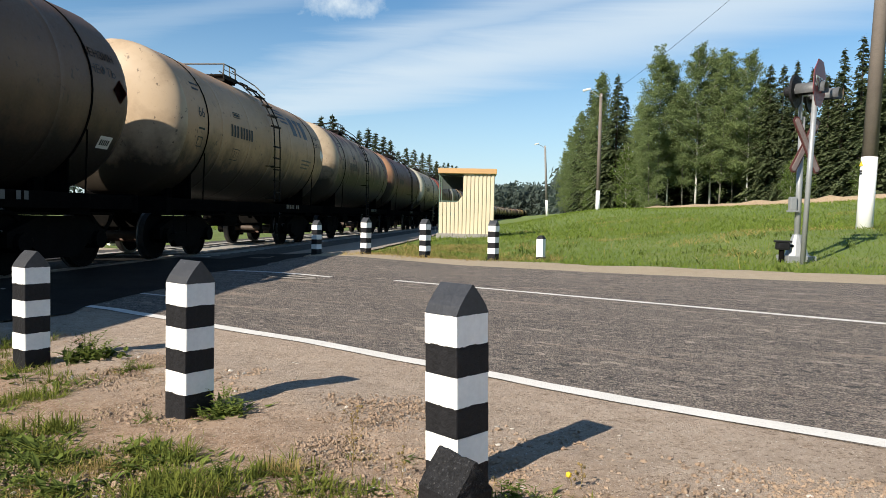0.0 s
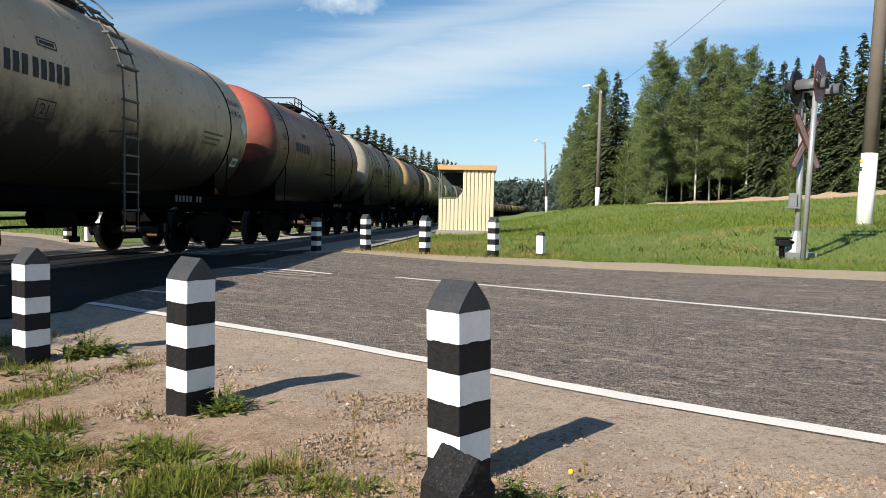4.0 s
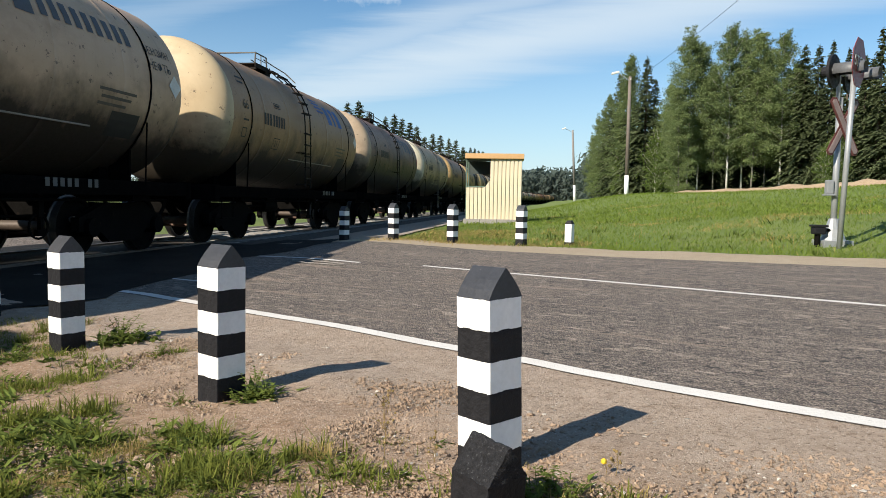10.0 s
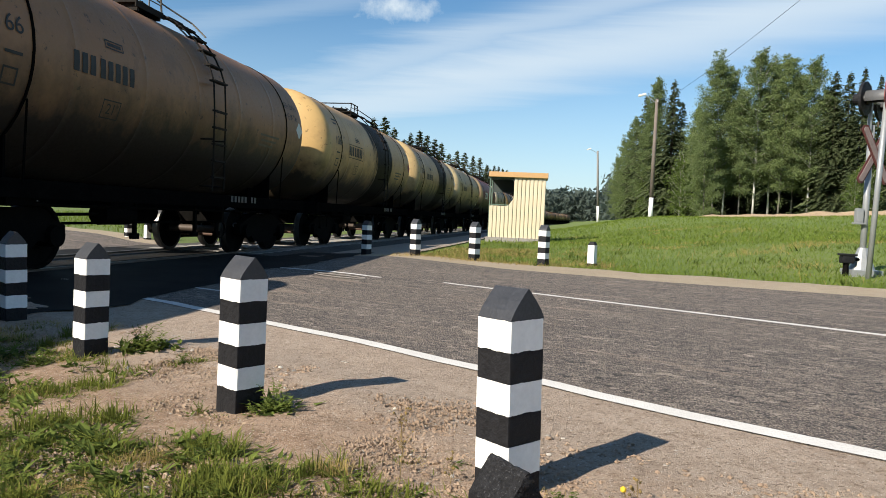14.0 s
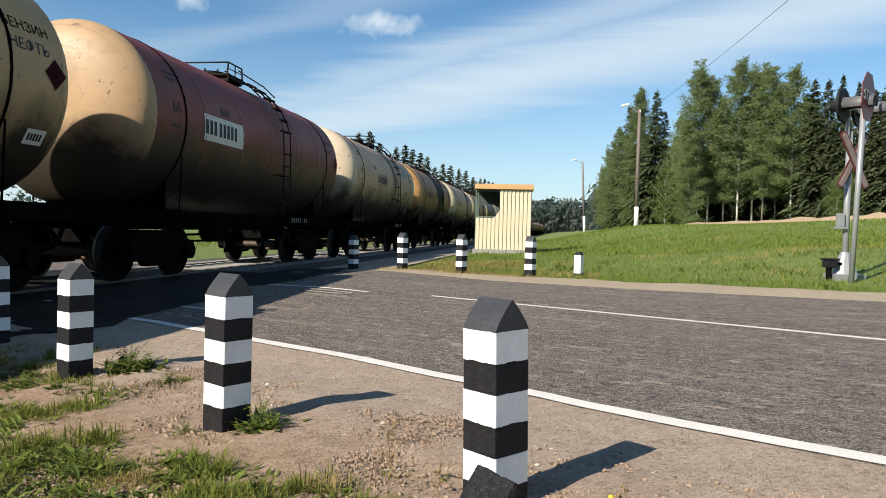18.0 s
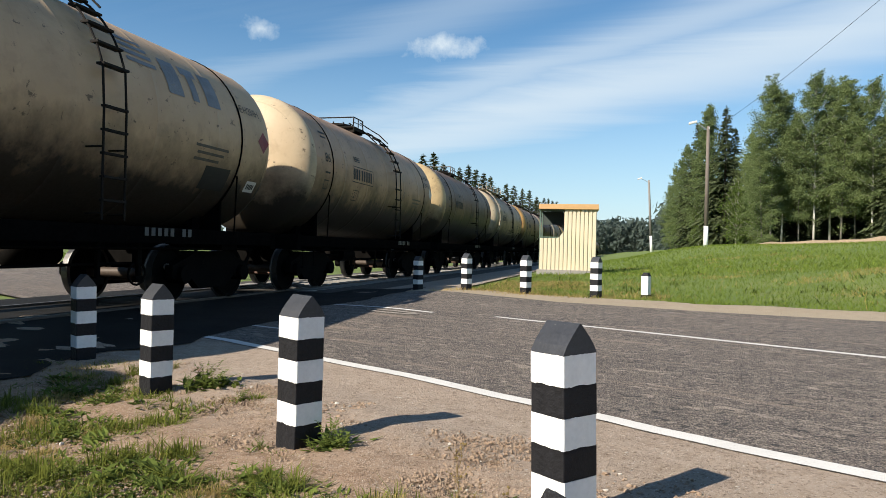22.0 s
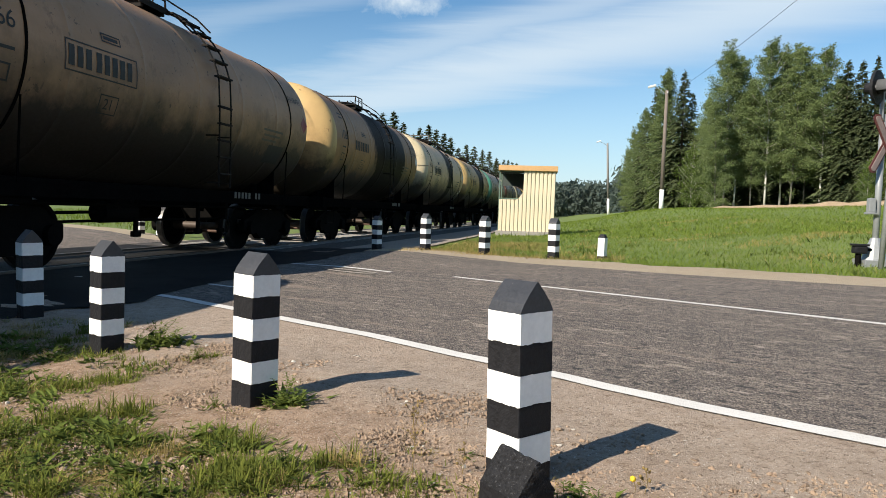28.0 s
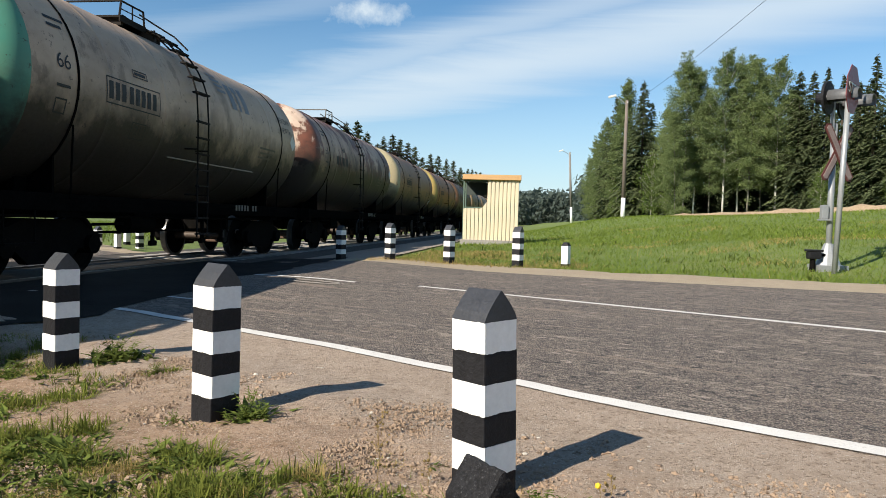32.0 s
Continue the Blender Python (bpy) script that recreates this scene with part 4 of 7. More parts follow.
# ---- hut ----
def build_hut():
    # its front faces the camera's side; x along the front, y into the hut
    hut = thing("crossing_hut", pose(-0.17, 27.0, 0.17, 0, 0, -3.0), "small pale yellow corrugated metal hut with ochre roof", "hut")
    W, D, B, H = 2.09, 1.5, 0.17, 2.45

    def sheet(name, x0, x1, z0, z1, cut=None):
        """A front sheet with upright folds."""
        bm = bmesh.new()
        xs = []
        x = x0
        pitch = 0.15
        while x < x1 - 1e-4:
            for dx, dy in ((0, 0.0), (0.022, 0.0), (0.030, -0.032), (0.120, -0.032), (0.128, 0.0)):
                if x + dx <= x1 + 1e-4:
                    xs.append((x + dx, dy))
            x += pitch
        xs.append((x1, 0.0))
        lo = [(bm.verts.new((px, py, z0)), bm.verts.new((px, py, cut(px) if cut else z1))) for px, py in xs]
        back = [(bm.verts.new((px, py + 0.02, z0)), bm.verts.new((px, py + 0.02, cut(px) if cut else z1))) for px, py in xs]
        for i in range(len(xs) - 1):
            bm.faces.new((lo[i][0], lo[i + 1][0], lo[i + 1][1], lo[i][1]))
            bm.faces.new((back[i][1], back[i + 1][1], back[i + 1][0], back[i][0]))
            bm.faces.new((lo[i][1], lo[i + 1][1], back[i + 1][1], back[i][1]))
        part(name, bm, HUT_YELLOW, hut)
    sheet("lower_front_sheet", 0.0, 0.90, B, 1.36, lambda x: 1.36 + 0.26 * smooth_step(x, 0.66, 0.90))
    sheet("front_sheet", 0.90, W, B, H)
    bm = bmesh.new(); box(bm, W - 0.03, W, 0.03, D, B, H); part("side_sheet", bm, HUT_YELLOW, hut)
    bm = bmesh.new(); box(bm, 0.9, W - 0.03, D - 0.03, D, B, H); part("back_sheet", bm, HUT_DARK, hut)
    bm = bmesh.new(); box(bm, 0.02, 0.9, D - 0.03, D, 1.92, H - 0.02); part("upper_back_sheet", bm, HUT_DARK, hut, "dark upper back panel")
    for x, y in ((0.0, 0.03), (0.0, D - 0.05)):
        bm = bmesh.new(); box(bm, x - 0.03, x + 0.02, y, y + 0.05, B, H); part("corner_post", bm, GREEN_TRIM, hut, "thin green corner post")
    for z in (1.38, H - 0.05):
        bm = bmesh.new(); box(bm, -0.02, 0.9, 0.045, 0.075, z, z + 0.04); part("rail", bm, GREEN_TRIM, hut, "green frame rail of the opening")
    bm = bmesh.new(); box(bm, -0.06, W + 0.07, -0.12, D + 0.1, H, H + 0.20, bevel=0.015)
    for v in bm.verts:
        if v.co.z > H + 0.1:
            v.co.y = v.co.y * 0.94 + 0.03
    part("roof", bm, HUT_ROOF, hut, "ochre painted flat roof edge")
    bm = bmesh.new(); box(bm, 0.0, W, 0.05, D, H - 0.012, H - 0.002); part("ceiling_sheet", bm, HUT_DARK, hut)
    for x0, x1 in ((-0.10, 0.52), (0.53, 1.16), (1.17, 1.75), (1.76, W + 0.03)):
        bm = bmesh.new(); box(bm, x0, x1, -0.08, D + 0.04, -0.1, B, bevel=0.012)
        part("plinth_block", bm, CONCRETE, hut, "grey concrete plinth block")
    bm = bmesh.new(); box(bm, 0.0, W, 0.03, D, B - 0.02, B + 0.02); part("floor_sheet", bm, CONCRETE, hut)


build_hut()


# ---- poles and wire ----
def lamp_pole(name, x, y, h, r0, r1, white, mat, lean, label, arm=0.9, arm_side=-1):
    z = level(x, y)
    ob = thing(name, pose(x, y, z, 0, lean, 0), label, "pole")
    bm = bmesh.new(); rod(bm, (0, 0, -0.3), (0, 0, white), r0 * 1.02, r0 * 1.02 - (r0 - r1) * white / h, 14); part("whitewash", bm, WHITE, ob, "whitewashed foot of the pole", True)
    bm = bmesh.new(); rod(bm, (0, 0, white), (0, 0, h), r0 - (r0 - r1) * white / h, r1, 14); part("shaft", bm, mat, ob, smooth=True)
    if arm:
        bm = bmesh.new(); bent_rod(bm, [(0, 0, h - 0.35), (arm_side * arm * 0.6, 0, h + 0.05), (arm_side * arm, 0, h + 0.2)], 0.03); part("arm", bm, GALV, ob)
        bm = bmesh.new(); box(bm, -0.30, 0.30, -0.13, 0.13, -0.08, 0.08, pose(arm_side * (arm + 0.22), 0, h + 0.27, 0, 16 * -arm_side * -1, 0), 0.04); part("lamp_head", bm, SIGN_WHITE, ob, "pale street lamp head")
        for k in range(2):
            bm = bmesh.new(); rod(bm, (0.05, 0.1 - 0.2 * k, h - 0.25), (0.05, 0.1 - 0.2 * k, h - 0.1), 0.03); part("insulator", bm, SIGN_WHITE, ob)
    return ob, Vector((x + math.sin(radians(lean)) * h, y, z + h))


P1, P1_TOP = lamp_pole("lamp_pole", 12.0, 55.2, 9.0, 0.17, 0.11, 1.5, POLE_WOOD, 0.0, "tall weathered wooden lamp pole with whitewashed foot")
P2, P2_TOP = lamp_pole("lamp_pole", 13.75, 94.0, 9.2, 0.17, 0.12, 2.0, POLE_GREY, -3.2, "tall grey lamp pole with whitewashed foot")
P3, P3_TOP = lamp_pole("power_pole", 10.12, 17.0, 9.0, 0.185, 0.125, 1.7, POLE_WOOD, 1.6, "thick brown power pole with a whitewashed foot on the grass bank", arm=0)
bm = bmesh.new()
bmesh.ops.create_circle(bm, cap_ends=True, segments=3, radius=0.075)
part("warning_plate", bm, material("warning_yellow", (0.75, 0.48, 0.04), 0.5, vary=0.1), P3, "small yellow warning triangle", at=pose(-0.192, -0.01, 1.52, 90, 0, -80))
bm = bmesh.new()
for i in range(2):
    box(bm, -0.05, 0.05, -0.002, 0.002, -0.02 - 0.06 * i, 0.015 - 0.06 * i)
part("number_mark", bm, MARK, P3, "dark painted bars", at=pose(-0.192, -0.01, 1.36, 0, 0, -80))
bm = bmesh.new()
pts = []
for i in range(25):
    u = i / 24
    p = (P1_TOP + Vector((0.15, 0, -0.4))).lerp(P3_TOP + Vector((0, 0, -0.3)), u)
    pts.append(p - Vector((0, 0, 0.32 * 4 * u * (1 - u))))
tube(bm, pts, 0.008, 5)
tagged(part("overhead_wire", bm, IRON), "thin dark overhead wire between two poles", "wire")


# ---- crossing signal and stop sign ----
def text_mesh(body, size, mat, depth=0.004):
    cu = bpy.data.curves.new("lettering", "FONT")
    cu.body, cu.size, cu.extrude, cu.align_x, cu.align_y = body, size, depth, "CENTER", "CENTER"
    ob = bpy.data.objects.new("lettering", cu)
    scene.collection.objects.link(ob)
    dg = bpy.context.evaluated_depsgraph_get()
    me = bpy.data.meshes.new_from_object(ob.evaluated_get(dg))
    bpy.data.objects.remove(ob)
    me.materials.clear()
    me.materials.append(mat)
    return me


def facing(deg):
    """Turns a thing whose face looks along -y to the bearing deg (from +y to +x)."""
    return 180 - deg


HOOD = material("dull_hood_grey", (0.11, 0.113, 0.118), 0.5, vary=0.3, scale=6, bump=0.05)


def build_signal():
    x, y = 6.06, 12.1
    z = level(x, y)
    sig = thing("crossing_signal", pose(x, y, z), "grey level crossing light signal with saltire sign on a mast", "signal")
    bm = bmesh.new(); rod(bm, (0, 0, -0.2), (0, 0, 2.42), 0.05, 0.05, 14); part("mast", bm, GALV, sig, smooth=True)
    bm = bmesh.new(); rod(bm, (0, 0, 0.05), (0, 0, 0.42), 0.20, 0.07, 12); box(bm, -0.24, 0.24, -0.22, 0.22, -0.1, 0.06, bevel=0.01); part("base", bm, GALV, sig, "grey flared mast base")
    bm = bmesh.new(); box(bm, -0.20, -0.03, -0.10, 0.02, 0.80, 0.83, bevel=0.008); box(bm, -0.17, -0.06, -0.08, 0.02, 0.83, 1.06, bevel=0.015); part("junction_box", bm, GALV, sig)
    turn = facing(135)
    # crossbar with two lights on dark round backplates
    bm = bmesh.new(); rod(bm, (-0.5, 0, 2.80), (0.5, 0, 2.80), 0.03, seg=8)
    part("crossbar", bm, GALV, sig, at=pose(0, 0, 0, 0, 0, turn))
    for k in (-1, 1):
        bm = bmesh.new()
        rod(bm, (k * 0.36, -0.02, 2.80), (k * 0.36, 0.02, 2.80), 0.27, seg=24)
        plate = part("backplate", bm, BLACK, sig, "round black backplate", at=pose(0, 0, 0, 0, 0, turn))
        bm = bmesh.new()
        seg = 16
        ring = []
        for i in range(seg + 1):
            a = math.pi * (-0.15 + 1.3 * i / seg)
            ring.append([bm.verts.new((k * 0.36 + r * math.cos(a), yy, 2.80 + r * math.sin(a))) for yy, r in ((-0.02, 0.125), (-0.47, 0.120), (-0.47, 0.113), (-0.02, 0.118))])
        for A, B in zip(ring, ring[1:]):
            for j in range(4):
                bm.faces.new((A[j], B[j], B[(j + 1) % 4], A[(j + 1) % 4]))
        part("hood", bm, HOOD, plate, "long dull grey lamp hood", True)
        bm = bmesh.new(); rod(bm, (k * 0.36, -0.06, 2.80), (k * 0.36, 0.16, 2.80), 0.11, 0.09, 16); part("lamp_housing", bm, BLACK, plate, "dark lamp housing")
    bm = bmesh.new(); bent_rod(bm, [(0, 0, 2.3), (-0.1, 0, 2.35), (-0.1, 0, 2.8)], 0.035, 8); part("bracket", bm, GALV, sig, at=pose(0, 0, 0, 0, 0, turn))
    # saltire of two pointed planks
    t2 = facing(160)
    for k in (-1, 1):
        border = None
        for name, half, end, mat, yy in (("saltire_plank", 0.074, 0.54, FADED_RED, 0.0), ("white_face", 0.044, 0.505, DIRTY_WHITE, -0.0135)):
            bm = bmesh.new()
            tip = half * 0.55
            outline = [(-end + tip, -half), (end - tip, -half), (end, 0), (end - tip, half), (-end + tip, half), (-end, 0)]
            fr = [bm.verts.new((u, yy - 0.007, w)) for u, w in outline]
            bk = [bm.verts.new((u, yy + 0.007, w)) for u, w in outline]
            bm.faces.new(fr); bm.faces.new(list(reversed(bk)))
            for q in range(6):
                bm.faces.new((fr[q], fr[(q + 1) % 6], bk[(q + 1) % 6], bk[q]))
            bmesh.ops.recalc_face_normals(bm, faces=bm.faces[:])
            at = pose(0, 0, 1.93, 0, 0, t2) @ pose(0, -0.085 - 0.03 * (k > 0), 0, 0, 59 * k, 0)
            if border is None:
                border = part(name, bm, mat, sig, "weathered plank with brownish red border", at=at)
            else:
                part(name, bm, mat, border, "dirty white face")
    st = thing("stop_sign", pose(5.92, 11.6, level(5.92, 11.6), 0, 1.8, 0), "red octagonal stop sign on a slim grey pole", "sign")
    bm = bmesh.new(); rod(bm, (0, 0, -0.2), (0, 0, 3.05), 0.042, seg=12); part("pole", bm, GALV, st, smooth=True)
    m = pose(0, 0, 2.92, 0, 0, facing(131))
    bm = bmesh.new(); rod(bm, (0, -0.045, 0), (0, -0.055, 0), 0.40, seg=8); bmesh.ops.rotate(bm, cent=(0, 0, 0), matrix=Matrix.Rotation(radians(22.5), 3, "Y"), verts=bm.verts); plate = part("plate", bm, SIGN_RED, st, "red octagon plate", at=m)
    part("lettering", text_mesh("STOP", 0.24, SIGN_WHITE), None, plate, "white capital letters", at=pose(0, -0.062, 0, 90, 0, 0))
    bx = thing("track_box", pose(5.80, 12.0, level(5.80, 12.0) - 0.03), "small black cable box on a short stake in grass", "box")
    bm = bmesh.new(); box(bm, -0.13, 0.08, -0.07, 0.07, 0.21, 0.34, bevel=0.03); part("case", bm, BLACK, bx)
    bm = bmesh.new(); box(bm, -0.15, 0.10, -0.08, 0.08, 0.335, 0.37, bevel=0.012); part("lid", bm, BLACK, bx)
    bm = bmesh.new(); rod(bm, (-0.04, 0, -0.1), (-0.04, 0, 0.25), 0.045, seg=10); part("stake", bm, IRON, bx)
    bm = bmesh.new(); rod(bm, (0.06, 0, 0.28), (0.30, 0.05, 0.28), 0.022, seg=8); part("arm", bm, IRON, bx)


build_signal()


# ---- a bent hose lying on the road ----
bm = bmesh.new()
pts = []
for i in range(33):
    a = 2 * math.pi * i / 32
    px, py = road_xy(-7.9 + 0.55 * math.cos(a), 7.05 + 0.11 * math.sin(a) + 0.03 * math.cos(2 * a))
    pts.append((px, py, level(px, py) + 0.028))
tube(bm, pts, 0.007, 6)
tagged(part("hose_loop", bm, POLE_GREY), "thin pale loop of hose lying on the asphalt", "hose")


# ---- train ----
CAR = 12.02
SHELL_R, SHELL_Z = 1.57, 2.81
START = 18.40                      # the middle of the first whole wagon, along the track, at the start
SPEED = (10.6606, 0.00571, 2.068e-04)


def run(t):
    """How far the train has gone by t seconds."""
    return SPEED[0] * t + SPEED[1] * t * t + SPEED[2] * t ** 3


def on_shell(me, x0, z0, r=SHELL_R + 0.006):
    """Bends flat lettering (x right, y up) round the side of the tank."""
    for v in me.vertices:
        u, w, d = v.co.x, v.co.y, v.co.z
        a = (z0 - SHELL_Z + w) / SHELL_R
        rr = r + max(d, 0)
        v.co = Vector((x0 - u, rr * math.cos(a), SHELL_Z + rr * math.sin(a)))
    return me


def bars(rects, mat):
    verts, faces = [], []
    for x0, x1, y0, y1 in rects:
        n = max(1, int((y1 - y0) / 0.12))
        for i in range(n):
            a, b = y0 + (y1 - y0) * i / n, y0 + (y1 - y0) * (i + 1) / n
            k = len(verts)
            verts += [(x0, a, 0), (x1, a, 0), (x1, b, 0), (x0, b, 0)]
            faces.append((k, k + 1, k + 2, k + 3))
    return raw("bars", verts, faces, mat)


def frame_rects(x0, x1, y0, y1, w):
    return [(x0, x1, y0, y0 + w), (x0, x1, y1 - w, y1), (x0, x0 + w, y0 + w, y1 - w), (x1 - w, x1, y0 + w, y1 - w)]


def wagon_meshes():
    M = {}
    bm = bmesh.new()
    half = 4.88
    prof = [(-half, SHELL_R)]
    for x in (-3.2, -1.6, 0.0, 1.6, 3.2):
        prof += [(x - 0.12, SHELL_R), (x - 0.02, SHELL_R), (x - 0.008, SHELL_R + 0.004), (x + 0.008, SHELL_R + 0.004), (x + 0.02, SHELL_R), (x + 0.12, SHELL_R)]
    prof.append((half, SHELL_R))
    lathe_x(bm, prof, 48)
    M["barrel"] = mesh_of("barrel", bm, TANK, True)
    for name, sg in (("front_end", 1), ("rear_end", -1)):
        bm = bmesh.new()
        prof = [(sg * (half + 0.50 * math.sin(a)), SHELL_R * math.cos(a) ** 0.66 if a < 1.5 else 0.0) for a in [math.pi / 2 * i / 16 for i in range(17)]]
        prof[-1] = (sg * (half + 0.50), 0.0)
        lathe_x(bm, prof, 48)
        M[name] = mesh_of(name, bm, TANK, True)
    bm = bmesh.new()
    lathe_x(bm, [(-0.02, SHELL_R + 0.002), (-0.02, SHELL_R + 0.013), (0.02, SHELL_R + 0.013), (0.02, SHELL_R + 0.002)], 48)
    M["strap"] = mesh_of("strap", bm, GREASE, True)
    bm = bmesh.new()
    a = radians(-31)
    box(bm, -2.6, 1.2, SHELL_R * math.cos(a), SHELL_R * math.cos(a) + 0.035, SHELL_Z + SHELL_R * math.sin(a) - 0.012, SHELL_Z + SHELL_R * math.sin(a) + 0.012)
    M["side_rail"] = mesh_of("side_rail", bm, material("dirty_pale_strip", (0.22, 0.19, 0.15), 0.6, vary=0.4, scale=3))
    # weld seam across the front end
    bm = bmesh.new()
    seam = [(half + 0.50 * math.sin(a) + 0.003, SHELL_R * max(math.cos(a), 0.0) ** 0.66) for a in [math.pi / 2 * i / 10 for i in range(11)]]
    for (xa, ra), (xb, rb) in zip(seam, seam[1:]):
        for s in (-1, 1):
            rod(bm, (xa, s * ra, 0.12), (xb, s * rb, 0.12), 0.008, seg=5)
    M["weld_seam"] = mesh_of("weld_seam", bm, RUSTY)
    # saddle: a cradle under each end of the tank
    bm = bmesh.new()
    for sy in (-1, 1):
        box(bm, -0.25, 0.25, sy * 0.72 - 0.06, sy * 0.72 + 0.06, 1.12, 1.52)
        box(bm, -0.02, 0.02, min(sy * 0.3, sy * 1.18), max(sy * 0.3, sy * 1.18), 1.1, 1.75)
        rod(bm, (0.0, sy * 1.45, 1.15), (0.0, sy * 1.49, 2.2), 0.014)
    box(bm, -0.32, 0.32, -1.25, 1.25, 1.05, 1.14)
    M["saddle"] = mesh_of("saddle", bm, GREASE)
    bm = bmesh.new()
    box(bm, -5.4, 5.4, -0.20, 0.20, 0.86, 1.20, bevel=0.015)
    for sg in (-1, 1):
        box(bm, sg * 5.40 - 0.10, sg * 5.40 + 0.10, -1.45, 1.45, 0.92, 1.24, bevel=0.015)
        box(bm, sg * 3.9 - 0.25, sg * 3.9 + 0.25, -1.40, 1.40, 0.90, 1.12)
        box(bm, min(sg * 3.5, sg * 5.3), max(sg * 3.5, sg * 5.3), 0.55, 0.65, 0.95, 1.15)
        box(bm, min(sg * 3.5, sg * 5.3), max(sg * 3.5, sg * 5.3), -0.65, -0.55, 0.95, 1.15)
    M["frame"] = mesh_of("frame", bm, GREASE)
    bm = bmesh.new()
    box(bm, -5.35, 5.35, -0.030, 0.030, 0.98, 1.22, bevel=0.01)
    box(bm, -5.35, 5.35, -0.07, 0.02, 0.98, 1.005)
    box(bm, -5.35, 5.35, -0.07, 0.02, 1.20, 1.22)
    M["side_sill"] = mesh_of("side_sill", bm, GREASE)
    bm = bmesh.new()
    box(bm, 0.0, 0.36, -0.10, 0.10, -0.13, 0.13, bevel=0.03)
    box(bm, 0.30, 0.52, -0.17, 0.02, -0.15, 0.15, bevel=0.04)
    box(bm, 0.30, 0.46, 0.06, 0.19, -0.13, 0.13, bevel=0.03)
    M["coupler"] = mesh_of("coupler", bm, IRON)
    bm = bmesh.new()
    bent_rod(bm, [(0, 0, 0), (0.12, 0, -0.25), (0.3, 0, -0.42), (0.5, 0, -0.45)], 0.035, 8)
    M["brake_hose"] = mesh_of("brake_hose", bm, IRON, True)
    # ladder up the side and over the shoulder of the tank
    for name, mat, foot in (("ladder", LADDER, 0.55), ("light_ladder", RAILING, 0.55), ("ladder_short", LADDER, 1.27), ("light_ladder_short", RAILING, 1.27)):
        bm = bmesh.new()
        path = [(1.71, foot), (1.71, 2.68)]
        for i in range(1, 9):
            a = radians(5 + 9 * i)
            path.append(((SHELL_R + 0.16) * math.cos(a), SHELL_Z + (SHELL_R + 0.16) * math.sin(a)))
        for dx in (-0.21, 0.21):
            bent_rod(bm, [(dx, y, z) for y, z in path], 0.017, 6)
        zs = [z for z in (0.62 + 0.30 * i for i in range(8)) if z > foot]
        for z in zs:
            box(bm, -0.22, 0.22, 1.67, 1.74, z - 0.018, z + 0.012)
        for i in range(1, 8):
            a = radians(5 + 10 * i)
            y, z = (SHELL_R + 0.16) * math.cos(a), SHELL_Z + (SHELL_R + 0.16) * math.sin(a)
            box(bm, -0.24, 0.24, y - 0.07, y + 0.05, z - 0.02, z + 0.01)
        for z in (1.35, 2.2):
            for dx in (-0.21, 0.21):
                rod(bm, (dx, 1.71, z), (dx, 1.45, z), 0.014, seg=6)
        M[name] = mesh_of(name, bm, mat)
    # small platform by the hatch, with its low railing
    bm = bmesh.new()
    box(bm, 0.22, 1.05, -0.105, 0.105, 4.34, 4.375)
    M["platform_plank"] = mesh_of("platform_plank", bm, LADDER)
    bm = bmesh.new()
    for y in (-0.64, 0.645):
        box(bm, 0.22, 1.05, y - 0.012, y + 0.012, 4.27, 4.35)
    for x in (0.30, 0.95):
        box(bm, x - 0.03, x + 0.03, -0.62, 0.63, 4.22, 4.345)
    M["platform"] = mesh_of("platform", bm, LADDER)
    for name, mat in (("platform_railing", LADDER), ("light_railing", RAILING)):
        bm = bmesh.new()
        for y in (-0.62, 0.63):
            bent_rod(bm, [(0.24, y, 4.36), (0.28, y, 4.64), (0.98, y, 4.64), (1.03, y, 4.36)], 0.019, 6)
            rod(bm, (0.63, y, 4.36), (0.63, y, 4.64), 0.015, seg=6)
            rod(bm, (0.26, y, 4.50), (1.0, y, 4.50), 0.011, seg=6)
        rod(bm, (0.98, -0.62, 4.64), (0.98, 0.63, 4.64), 0.019, seg=6)
        for y in (0.55, 0.20):
            bent_rod(bm, [(0.28, y, 4.60), (0.05, y + 0.10, 4.52), (-0.18, y + 0.45, 4.30), (-0.20, y + 0.72, 4.05)], 0.016, 6)
        M[name] = mesh_of(name, bm, mat)
    bm = bmesh.new()
    rod(bm, (0.0, 0, 4.2), (0.0, 0, 4.42), 0.36, seg=20)
    rod(bm, (0.0, 0, 4.42), (0.0, 0, 4.48), 0.40, 0.36, 20)
    for i in range(8):
        a = math.pi / 4 * i
        rod(bm, (0.37 * math.cos(a), 0.37 * math.sin(a), 4.36), (0.37 * math.cos(a), 0.37 * math.sin(a), 4.52), 0.022, seg=6)
    M["hatch"] = mesh_of("hatch", bm, LADDER)
    bm = bmesh.new()
    rod(bm, (0, 0, 4.2), (0, 0, 4.5), 0.09, seg=12)
    rod(bm, (0, 0, 4.5), (0, 0, 4.58), 0.13, seg=12)
    M["valve"] = mesh_of("valve", bm, LADDER)
    bm = bmesh.new()
    rod(bm, (0, 0, 0.75), (0, 0, 1.3), 0.13, seg=14)
    rod(bm, (0, 0, 0.68), (0, 0, 0.78), 0.2, seg=14)
    M["drain_valve"] = mesh_of("drain_valve", bm, IRON)
    bm = bmesh.new()
    rod(bm, (-0.55, 0.75, 0.78), (0.25, 0.75, 0.78), 0.17, seg=16)
    rod(bm, (0.25, 0.75, 0.78), (1.2, 0.60, 0.76), 0.025, seg=8)
    box(bm, -0.45, 0.15, 0.6, 0.9, 0.92, 1.1)
    M["brake_cylinder"] = mesh_of("brake_cylinder", bm, IRON)
    bm = bmesh.new()
